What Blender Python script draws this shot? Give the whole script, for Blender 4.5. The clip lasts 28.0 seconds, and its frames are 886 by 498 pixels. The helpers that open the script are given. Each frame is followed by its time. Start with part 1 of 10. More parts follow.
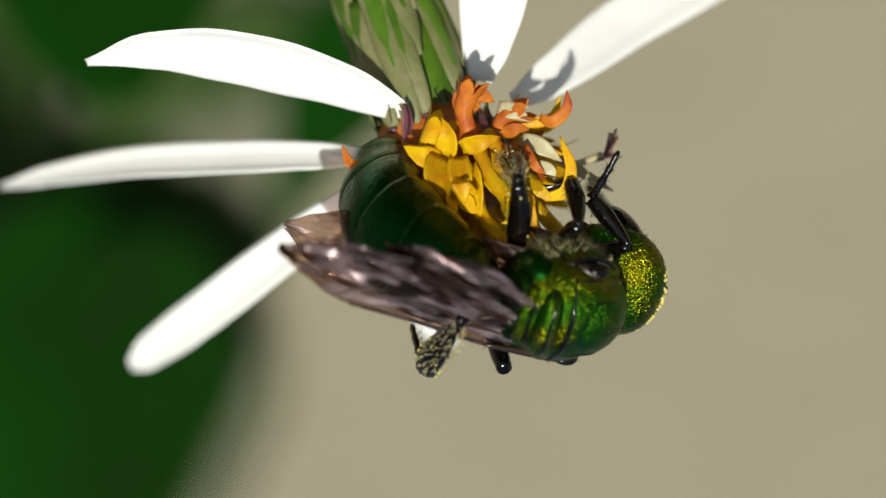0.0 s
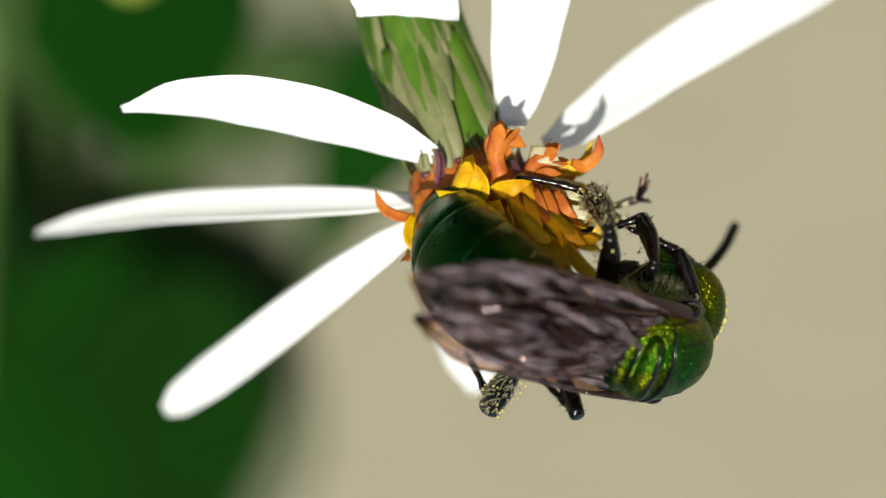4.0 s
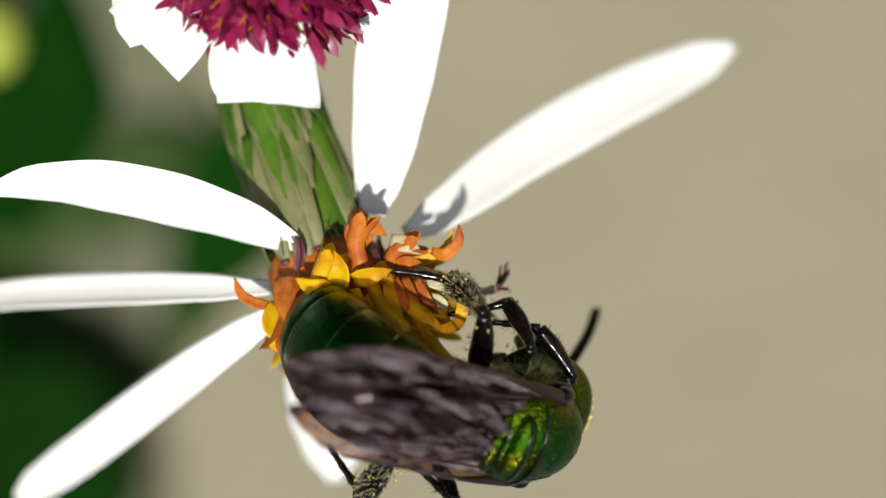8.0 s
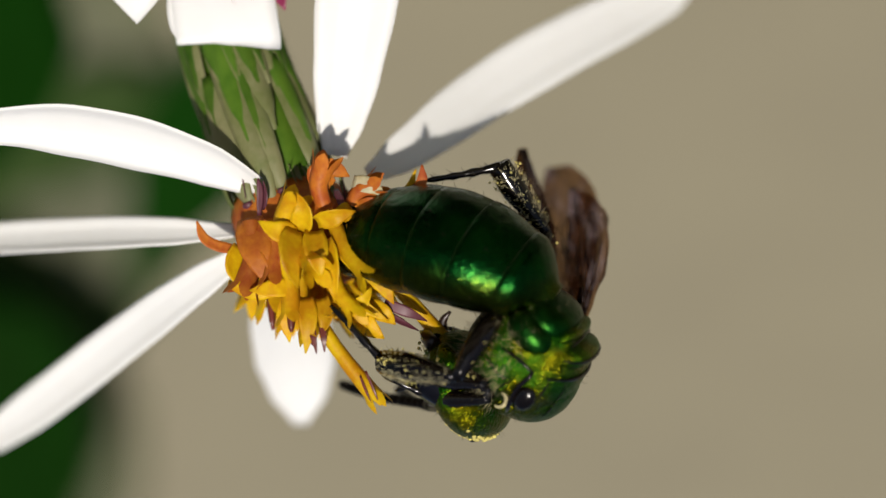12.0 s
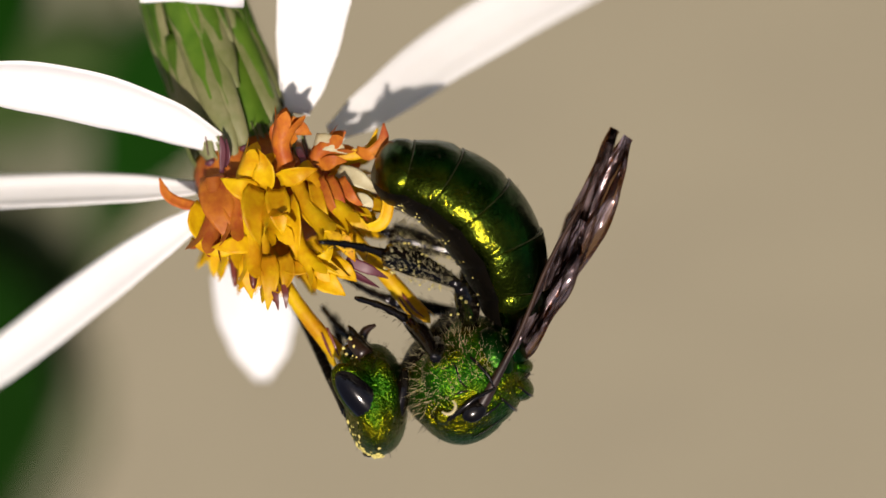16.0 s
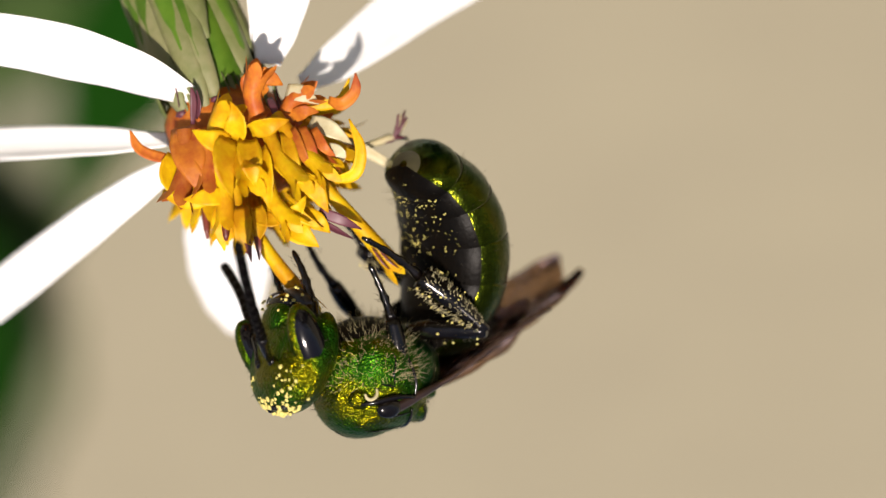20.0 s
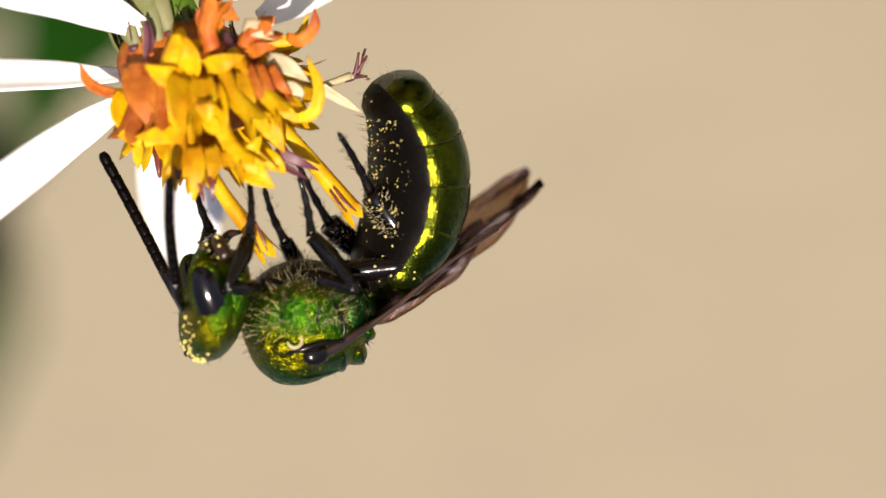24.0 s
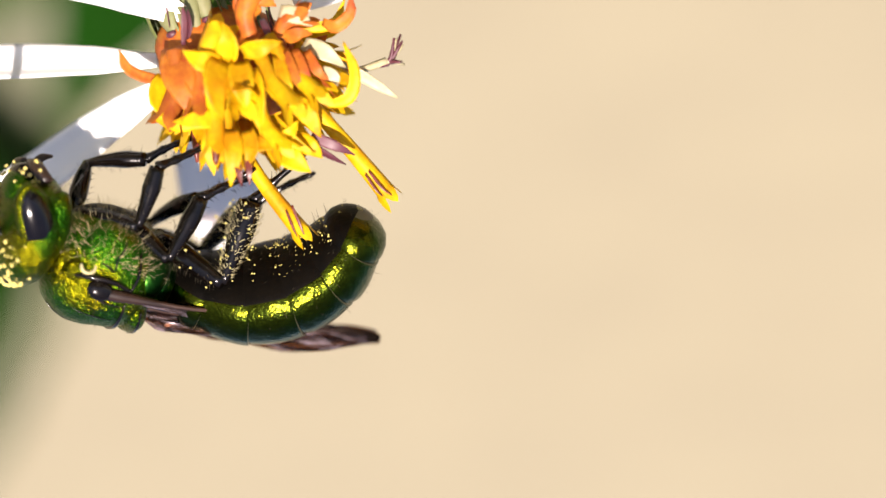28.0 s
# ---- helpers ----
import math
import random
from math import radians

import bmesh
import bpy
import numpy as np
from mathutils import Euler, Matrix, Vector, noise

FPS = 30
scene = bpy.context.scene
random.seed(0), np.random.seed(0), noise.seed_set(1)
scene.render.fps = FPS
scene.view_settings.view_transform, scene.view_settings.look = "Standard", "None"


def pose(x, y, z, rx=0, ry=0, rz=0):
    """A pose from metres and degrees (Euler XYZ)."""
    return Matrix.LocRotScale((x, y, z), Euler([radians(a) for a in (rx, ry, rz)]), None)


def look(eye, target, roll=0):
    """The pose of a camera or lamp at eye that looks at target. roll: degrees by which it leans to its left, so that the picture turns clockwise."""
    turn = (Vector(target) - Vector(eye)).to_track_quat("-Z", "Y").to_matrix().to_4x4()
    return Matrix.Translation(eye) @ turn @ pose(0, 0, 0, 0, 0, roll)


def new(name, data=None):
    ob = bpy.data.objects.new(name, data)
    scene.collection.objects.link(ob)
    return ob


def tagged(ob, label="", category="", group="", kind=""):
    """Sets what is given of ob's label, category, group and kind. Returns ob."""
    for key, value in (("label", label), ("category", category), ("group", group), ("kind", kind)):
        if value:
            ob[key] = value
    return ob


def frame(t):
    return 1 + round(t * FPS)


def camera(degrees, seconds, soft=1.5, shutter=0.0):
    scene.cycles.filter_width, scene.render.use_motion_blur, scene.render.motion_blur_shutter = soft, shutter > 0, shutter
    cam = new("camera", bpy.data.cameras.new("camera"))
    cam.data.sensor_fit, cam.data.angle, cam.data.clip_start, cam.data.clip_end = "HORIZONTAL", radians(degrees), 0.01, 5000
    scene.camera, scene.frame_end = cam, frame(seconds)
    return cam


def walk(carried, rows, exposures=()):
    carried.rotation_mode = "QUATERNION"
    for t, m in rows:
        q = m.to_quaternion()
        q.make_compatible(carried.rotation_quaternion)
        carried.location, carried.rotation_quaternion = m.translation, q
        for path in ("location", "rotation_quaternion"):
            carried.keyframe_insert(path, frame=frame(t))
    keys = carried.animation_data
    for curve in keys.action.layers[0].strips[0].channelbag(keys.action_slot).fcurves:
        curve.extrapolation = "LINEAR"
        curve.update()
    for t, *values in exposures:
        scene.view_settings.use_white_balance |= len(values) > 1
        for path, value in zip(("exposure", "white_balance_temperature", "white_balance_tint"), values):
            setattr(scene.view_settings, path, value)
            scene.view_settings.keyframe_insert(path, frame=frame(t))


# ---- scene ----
EXPOSURES = [(0, 0.15, 6700, 5), (1, 0.2, 6700, 5), (2, 0.52, 6800, 5), (3, 0.4, 6600, 4), (6, 0.55, 6700, 7), (8, 0.25, 6600, 8), (9, -0.1, 6600, 6), (11, -0.15, 6600, 7), (12.3, -0.15, 6900, 13),
             (13, -0.1, 7100, 17), (16, 0.1, 7100, 18), (17, 0.28, 7100, 18), (18, 0.72, 7200, 19), (19, 0.58, 7100, 19), (20, 0.53, 7000, 17), (21, 0.5, 7000, 17), (22, 0.9, 7100, 19), (25, 0.65, 7300, 21), (26, 0.85, 7200, 20), (27, 0.82, 7200, 20), (28, 1.18, 7100, 21)]
cam = camera(24, 28.0)
cam.data.dof.use_dof, cam.data.dof.focus_distance, cam.data.dof.aperture_fstop = True, 0.0358, 54.0
walk(cam, [
    (0, pose(-0.000001, -0.030239, 0.371171, -59.226, 1.510, 178.385)),
    (0.5, pose(-0.000004, -0.030283, 0.371197, -59.310, 1.576, 177.878)),
    (1, pose(0.000002, -0.030185, 0.371139, -59.543, 1.588, 177.263)),
    (1.5, pose(0.000011, -0.030026, 0.371053, -61.285, 1.272, 177.221)),
    (2, pose(-0.000001, -0.030237, 0.371169, -61.410, 1.125, 178.081)),
    (2.5, pose(-0.000006, -0.030388, 0.371259, -59.386, 1.059, 178.588)),
    (3, pose(-0.000008, -0.030370, 0.371255, -57.593, 1.355, 177.914)),
    (3.5, pose(-0.000012, -0.030391, 0.371267, -57.996, 1.927, 177.326)),
    (4.5, pose(-0.000009, -0.030372, 0.371255, -58.026, 1.682, 177.873)),
    (5.5, pose(-0.000006, -0.030350, 0.371241, -58.058, 1.436, 178.419)),
    (6, pose(-0.000001, -0.030244, 0.371174, -58.465, 1.046, 179.076)),
    (6.5, pose(-0.000000, -0.030247, 0.371176, -58.016, 0.581, 179.658)),
    (7, pose(-0.000000, -0.030216, 0.371157, -57.480, 0.204, 179.901)),
    (7.5, pose(-0.000000, -0.030193, 0.371143, -57.215, -0.098, -179.496)),
    (8, pose(0.000002, -0.030309, 0.371221, -55.538, 0.068, -179.003)),
    (8.5, pose(0.000000, -0.030291, 0.371213, -53.643, 0.463, -179.500)),
    (9, pose(0.000001, -0.030156, 0.371113, -53.345, 0.549, 179.647)),
    (9.5, pose(0.000003, -0.030092, 0.371067, -53.976, 0.417, 179.095)),
    (10, pose(0.000001, -0.030172, 0.371127, -55.414, 0.281, 178.983)),
    (10.5, pose(-0.000003, -0.030392, 0.371278, -55.641, 0.184, 179.202)),
    (11, pose(0.000000, -0.030489, 0.371348, -55.002, -0.278, 179.877)),
    (11.5, pose(0.000002, -0.030360, 0.371255, -55.744, -0.639, -179.752)),
    (12, pose(-0.000002, -0.030155, 0.371118, -57.174, -1.064, -178.562)),
    (12.5, pose(-0.000021, -0.029823, 0.370916, -58.429, -1.057, -177.618)),
    (13, pose(-0.000037, -0.029490, 0.370719, -58.907, -0.845, -177.564)),
    (13.5, pose(-0.000025, -0.029610, 0.370807, -59.991, -0.693, -178.046)),
    (14.5, pose(-0.000016, -0.029867, 0.370952, -59.612, -0.921, -177.980)),
    (15.5, pose(-0.000004, -0.030122, 0.371101, -59.226, -1.150, -177.911)),
    (16, pose(0.000014, -0.030451, 0.371302, -58.358, -1.418, -177.509)),
    (16.5, pose(0.000019, -0.030496, 0.371331, -58.208, -1.592, -177.146)),
    (17, pose(0.000008, -0.030325, 0.371223, -58.988, -1.868, -177.199)),
    (17.5, pose(0.000000, -0.030217, 0.371158, -60.542, -2.299, -177.162)),
    (18, pose(-0.000003, -0.030178, 0.371136, -61.243, -2.561, -177.014)),
    (18.5, pose(-0.000007, -0.030121, 0.371104, -60.473, -2.654, -176.899)),
    (19, pose(-0.000011, -0.030074, 0.371077, -60.642, -2.599, -177.047)),
    (19.5, pose(-0.000006, -0.030122, 0.371105, -60.756, -2.332, -177.254)),
    (20, pose(0.000005, -0.030289, 0.371200, -59.745, -2.252, -177.168)),
    (20.5, pose(0.000012, -0.030394, 0.371264, -59.132, -2.048, -177.501)),
    (21, pose(0.000007, -0.030337, 0.371229, -59.188, -1.823, -177.838)),
    (21.5, pose(-0.000014, -0.030013, 0.371041, -60.205, -1.932, -177.174)),
    (22, pose(-0.000069, -0.029443, 0.370757, -62.695, -2.163, -175.978)),
    (22.5, pose(-0.000109, -0.029129, 0.370623, -63.910, -2.307, -175.385)),
    (23.5, pose(-0.000088, -0.029287, 0.370669, -62.368, -2.073, -175.680)),
    (24.5, pose(-0.000070, -0.029416, 0.370709, -60.815, -1.839, -175.976)),
    (25, pose(-0.000061, -0.029445, 0.370738, -61.573, -1.534, -176.293)),
    (25.5, pose(-0.000059, -0.029497, 0.370783, -62.552, -1.731, -176.162)),
    (26, pose(-0.000035, -0.029778, 0.370920, -61.593, -1.884, -176.456)),
    (26.5, pose(-0.000021, -0.029920, 0.370987, -60.052, -1.876, -177.018)),
    (27, pose(-0.000046, -0.029642, 0.370834, -60.721, -2.077, -176.585)),
    (27.5, pose(-0.000076, -0.029420, 0.370737, -62.290, -2.242, -175.723)),
    (28, pose(-0.000041, -0.029665, 0.370860, -61.721, -1.564, -176.591)),
], EXPOSURES)
# ---- light ----
LIFT = 0.35           # height of the flower over the ground, metres
world = bpy.data.worlds.new("sky")
scene.world = world
world.use_nodes = True
sky = world.node_tree.nodes.new("ShaderNodeTexSky")
sky.sky_type, sky.sun_disc = "NISHITA", False
# the place is seen aslant from above and upside down: picture axes (x right, y away, z up) to world axes
TURN = Matrix.Rotation(radians(-35), 4, "X") @ Matrix.Rotation(math.pi, 4, "Y")
SUN_WAY = TURN.to_3x3() @ Vector((-0.04, -0.95, -0.28)).normalized()
sky.sun_elevation = math.asin(SUN_WAY.z)
sky.sun_rotation = math.atan2(SUN_WAY.x, SUN_WAY.y)
back = world.node_tree.nodes["Background"]
back.inputs["Strength"].default_value = 0.075
world.node_tree.links.new(sky.outputs[0], back.inputs["Color"])
sun = new("sun", bpy.data.lights.new("sun", "SUN"))
sun.data.energy, sun.data.angle, sun.data.color = 4.8, radians(0.6), (1.0, 0.96, 0.89)
sun.matrix_world = look(SUN_WAY, (0, 0, 0))

# ---- places: millimetres on the picture's axes to metres in the world ----
FAR = 36.88           # from the lens to the flower, mm
PLACE = Matrix.Translation((0, 0, LIFT)) @ TURN @ Matrix.Scale(0.001, 4)


def at(px, py, y=0.0):
    """A point on the sight line (hundredths of a mm on the flower's plane), y mm behind that plane."""
    k = (FAR + y) / FAR * 0.01
    return Vector(((px - 784) * k, y, (441 - py) * k))


DOWN = TURN.to_3x3().inverted() @ Vector((0, 0, -1))


def foot_of(p, dx=0.0, dy=0.0):
    """The place on the ground under p, moved aside by dx and dy mm, a little sunk in."""
    q = p + Vector((dx, 0, 0)) + TURN.to_3x3().inverted() @ Vector((0, dy, 0))
    return q + DOWN * ((PLACE @ q).z * 1000 + 4)


# ---- materials ----
def mat(name, colour, rough=0.5, metal=0.0, vary=0.25, scale=900.0, other=None, bump=0.0, bump_scale=3000.0,
        thru=0.0, spec=0.5, coat=0.0, per_piece=0.0, stretch=(1, 1, 1), depth=0.00003):
    m = bpy.data.materials.new(name)
    m.use_nodes = True
    nt = m.node_tree
    b = nt.nodes["Principled BSDF"]
    b.inputs["Roughness"].default_value, b.inputs["Metallic"].default_value = rough, metal
    b.inputs["Specular IOR Level"].default_value, b.inputs["Coat Weight"].default_value = spec, coat
    co = nt.nodes.new("ShaderNodeTexCoord")
    mp = nt.nodes.new("ShaderNodeMapping")
    mp.inputs["Scale"].default_value = stretch
    nt.links.new(co.outputs["Object"], mp.inputs["Vector"])
    big = nt.nodes.new("ShaderNodeTexNoise")
    big.inputs["Scale"].default_value, big.inputs["Detail"].default_value = scale, 3
    fine = nt.nodes.new("ShaderNodeTexNoise")
    fine.inputs["Scale"].default_value, fine.inputs["Detail"].default_value = scale * 6, 2
    for n in (big, fine):
        nt.links.new(mp.outputs[0], n.inputs["Vector"])
    mix = nt.nodes.new("ShaderNodeMix")
    mix.data_type = "RGBA"
    mix.inputs["A"].default_value = (*colour, 1)
    mix.inputs["B"].default_value = (*(other or [c * 0.45 for c in colour]), 1)
    add = nt.nodes.new("ShaderNodeMath")
    add.operation = "MULTIPLY_ADD"
    nt.links.new(fine.outputs["Fac"], add.inputs[0])
    add.inputs[1].default_value = 0.35
    nt.links.new(big.outputs["Fac"], add.inputs[2])
    rng = nt.nodes.new("ShaderNodeMapRange")
    rng.inputs["From Min"].default_value, rng.inputs["From Max"].default_value = 0.48, 0.88
    rng.inputs["To Max"].default_value = min(1.0, vary * 2)
    nt.links.new(add.outputs[0], rng.inputs["Value"])
    nt.links.new(rng.outputs[0], mix.inputs["Factor"])
    last = mix.outputs["Result"]
    if per_piece:
        info = nt.nodes.new("ShaderNodeObjectInfo")
        hsv = nt.nodes.new("ShaderNodeHueSaturation")
        r2 = nt.nodes.new("ShaderNodeMapRange")
        r2.inputs["To Min"].default_value, r2.inputs["To Max"].default_value = 1 - per_piece, 1 + per_piece
        nt.links.new(info.outputs["Random"], r2.inputs["Value"])
        nt.links.new(r2.outputs[0], hsv.inputs["Value"])
        nt.links.new(last, hsv.inputs["Color"])
        last = hsv.outputs[0]
    nt.links.new(last, b.inputs["Base Color"])
    if bump:
        bn = nt.nodes.new("ShaderNodeTexNoise")
        bn.inputs["Scale"].default_value, bn.inputs["Detail"].default_value = bump_scale, 2
        nt.links.new(mp.outputs[0], bn.inputs["Vector"])
        bp = nt.nodes.new("ShaderNodeBump")
        bp.inputs["Strength"].default_value, bp.inputs["Distance"].default_value = bump, depth
        nt.links.new(bn.outputs["Fac"], bp.inputs["Height"])
        nt.links.new(bp.outputs[0], b.inputs["Normal"])
    if thru:
        tr = nt.nodes.new("ShaderNodeBsdfTranslucent")
        nt.links.new(last, tr.inputs["Color"])
        ms = nt.nodes.new("ShaderNodeMixShader")
        ms.inputs[0].default_value = thru
        nt.links.new(b.outputs[0], ms.inputs[1])
        nt.links.new(tr.outputs[0], ms.inputs[2])
        nt.links.new(ms.outputs[0], nt.nodes["Material Output"].inputs["Surface"])
    return m


WHITE = mat("petal_white", (0.86, 0.86, 0.85), 0.55, vary=0.12, other=(0.74, 0.73, 0.70), scale=500, thru=0.2, bump=0.35,
            bump_scale=2500)
GREEN = mat("bract_green", (0.029, 0.090, 0.004), 0.55, spec=0.25, vary=0.5, other=(0.09, 0.17, 0.016), scale=700, thru=0.15, bump=0.3, per_piece=0.25)
MARGIN = mat("bract_margin", (0.23, 0.225, 0.105), 0.6, vary=0.5, other=(0.13, 0.16, 0.04), scale=1300, thru=0.25, bump=0.2)
MAROON = mat("bract_tip", (0.10, 0.022, 0.035), 0.5, vary=0.4, scale=1600, bump=0.3)
YELLOW = mat("floret_yellow", (0.74, 0.50, 0.008), 0.5, spec=0.25, vary=0.6, other=(0.56, 0.25, 0.005), scale=1700, thru=0.3, bump=0.5, bump_scale=5000, per_piece=0.16)
ORANGE = mat("floret_orange", (0.55, 0.19, 0.020), 0.5, spec=0.25, vary=0.6, other=(0.34, 0.06, 0.016), scale=1900, thru=0.3, bump=0.5, bump_scale=5000, per_piece=0.22)
CREAM = mat("floret_cream", (0.62, 0.58, 0.38), 0.5, vary=0.5, other=(0.45, 0.36, 0.18), scale=1500, thru=0.3, bump=0.2)
ANTHER = mat("anther_dark", (0.16, 0.03, 0.02), 0.4, vary=0.5, scale=2500, bump=0.3)
DUST = mat("pollen", (0.66, 0.56, 0.16), 0.8, vary=0.3, scale=4000)
PURPLE = mat("floret_purple", (0.30, 0.014, 0.085), 0.36, vary=0.5, other=(0.13, 0.005, 0.03), scale=1500, thru=0.2, bump=0.3, per_piece=0.25)
STEM = mat("stem_green", (0.13, 0.22, 0.05), 0.5, vary=0.4, scale=400, bump=0.3)
# leaves in deep shade; the shade is put into this dark base colour
LEAF_SHADED = mat("leaf_green_shaded", (0.003, 0.034, 0.0012), 0.85, spec=0.05, vary=0.5, other=(0.003, 0.018, 0.001), scale=60, thru=0.1, bump=0.2, bump_scale=300)
LEAF_MID = mat("leaf_mid_green", (0.033, 0.063, 0.014), 0.7, spec=0.1, vary=0.4, other=(0.022, 0.048, 0.009), scale=60, thru=0.2, bump=0.2, bump_scale=300)
LEAF_PALE = mat("leaf_pale", (0.120, 0.128, 0.062), 0.55, vary=0.4, scale=50, thru=0.25, bump=0.2, bump_scale=300)
BUD = mat("bud_yellow_green", (0.34, 0.40, 0.05), 0.5, vary=0.3, scale=200, thru=0.2)
TAN = mat("sandy_ground", (0.256, 0.226, 0.147), 0.9, vary=0.25, other=(0.214, 0.187, 0.124), scale=14, bump=0.5, bump_scale=60)
BLACK = mat("bee_black", (0.0015, 0.0012, 0.001), 0.16, vary=0.5, other=(0.004, 0.0025, 0.0018), spec=0.35, scale=2500, bump=0.2, bump_scale=6000)
HORN = mat("antenna_black", (0.003, 0.002, 0.0016), 0.4, vary=0.5, spec=0.05, scale=2500, bump=0.2, bump_scale=8000)
BROWN = mat("bee_brown", (0.022, 0.010, 0.006), 0.35, vary=0.4, scale=2500, bump=0.2)
EYE = mat("bee_eye", (0.002, 0.0015, 0.002), 0.13, vary=0.4, other=(0.004, 0.003, 0.004), scale=3000, spec=0.4, bump=0.04, bump_scale=26000)
RIM = mat("bee_ring_edge", (0.05, 0.045, 0.022), 0.45, vary=0.4, scale=2000, spec=0.3)
BELLY = mat("bee_belly", (0.002, 0.0018, 0.0015), 0.4, vary=0.5, other=(0.004, 0.003, 0.002), spec=0.06, scale=2500, bump=0.3, bump_scale=8000)
HAIR = mat("bee_hair", (0.035, 0.028, 0.016), 0.7, vary=0.4, scale=3000, spec=0.2)
HAIR_PALE = mat("bee_hair_pale", (0.46, 0.40, 0.22), 0.7, vary=0.3, scale=3000, spec=0.2)
VEIN = mat("wing_vein", (0.045, 0.022, 0.014), 0.4, vary=0.3, scale=3000)


def bee_metal(name, green, gold, rough_green, rough_gold, blend, pits=0.0, pit_scale=18000.0, pit_depth=0.00002, lumps=0.0, flank=False):
    """Beetle-bright shell: a broad green sheen and a tighter gold one, in patches, over fine pits."""
    m = bpy.data.materials.new(name)
    m.use_nodes = True
    nt = m.node_tree
    a = nt.nodes["Principled BSDF"]
    b = nt.nodes.new("ShaderNodeBsdfPrincipled")
    co = nt.nodes.new("ShaderNodeTexCoord")
    patch = nt.nodes.new("ShaderNodeTexNoise")
    patch.inputs["Scale"].default_value, patch.inputs["Detail"].default_value = 1500, 3
    grain = nt.nodes.new("ShaderNodeTexNoise")
    grain.inputs["Scale"].default_value, grain.inputs["Detail"].default_value = 9000, 2
    pit = nt.nodes.new("ShaderNodeTexNoise")
    pit.inputs["Scale"].default_value, pit.inputs["Detail"].default_value = pit_scale, 1
    for n in (patch, grain, pit):
        nt.links.new(co.outputs["Object"], n.inputs["Vector"])
    for sh, colour, rough in ((a, green, rough_green), (b, gold, rough_gold)):
        sh.inputs["Metallic"].default_value, sh.inputs["Roughness"].default_value = 1.0, rough
        mix = nt.nodes.new("ShaderNodeMix")
        mix.data_type = "RGBA"
        mix.inputs["A"].default_value = (*colour, 1)
        mix.inputs["B"].default_value = (*(c * 0.3 for c in colour), 1)
        nt.links.new(grain.outputs["Fac"], mix.inputs["Factor"])
        nt.links.new(mix.outputs["Result"], sh.inputs["Base Color"])
    normal = None
    for src, strength, depth in ((patch.outputs["Fac"], lumps, 0.00006), (pit.outputs["Fac"], pits, pit_depth)):
        if strength:
            bp = nt.nodes.new("ShaderNodeBump")
            bp.inputs["Strength"].default_value, bp.inputs["Distance"].default_value = strength, depth
            nt.links.new(src, bp.inputs["Height"])
            if normal:
                nt.links.new(normal, bp.inputs["Normal"])
            normal = bp.outputs[0]
    if normal:
        nt.links.new(normal, a.inputs["Normal"])
        nt.links.new(normal, b.inputs["Normal"])
    rng = nt.nodes.new("ShaderNodeMapRange")
    rng.interpolation_type = "SMOOTHSTEP"
    rng.inputs["To Min"].default_value, rng.inputs["To Max"].default_value = blend[0], blend[1]
    if flank:       # gold put along the flanks for the sun's glint, green over the back
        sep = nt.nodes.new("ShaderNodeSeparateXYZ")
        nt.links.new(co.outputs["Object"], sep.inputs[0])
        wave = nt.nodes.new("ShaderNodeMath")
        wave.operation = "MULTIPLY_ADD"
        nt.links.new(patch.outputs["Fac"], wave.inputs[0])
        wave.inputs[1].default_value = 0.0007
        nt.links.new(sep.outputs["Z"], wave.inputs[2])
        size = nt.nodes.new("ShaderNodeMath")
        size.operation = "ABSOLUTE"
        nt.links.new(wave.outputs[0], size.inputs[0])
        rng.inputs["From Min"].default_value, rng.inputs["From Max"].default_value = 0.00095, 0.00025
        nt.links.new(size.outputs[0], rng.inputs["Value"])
    else:
        rng.inputs["From Min"].default_value, rng.inputs["From Max"].default_value = 0.35, 0.65
        nt.links.new(patch.outputs["Fac"], rng.inputs["Value"])
    ms = nt.nodes.new("ShaderNodeMixShader")
    nt.links.new(rng.outputs[0], ms.inputs[0])
    nt.links.new(a.outputs[0], ms.inputs[1])
    nt.links.new(b.outputs[0], ms.inputs[2])
    nt.links.new(ms.outputs[0], nt.nodes["Material Output"].inputs["Surface"])
    return m


SHELL = bee_metal("bee_green_metal", (0.004, 0.130, 0.007), (0.28, 0.20, 0.003), 0.38, 0.27, (0.10, 0.66), 0.8, 24000, 0.00005, 0.9)
SHELL_DEEP = bee_metal("bee_rear_metal", (0.003, 0.070, 0.010), (0.05, 0.042, 0.002), 0.36, 0.3, (0.1, 0.4), 0.5, 16000, 0.00002, 0.4)
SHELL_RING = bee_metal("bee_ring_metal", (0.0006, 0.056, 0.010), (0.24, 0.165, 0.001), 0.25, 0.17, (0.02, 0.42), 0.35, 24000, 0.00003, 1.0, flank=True)


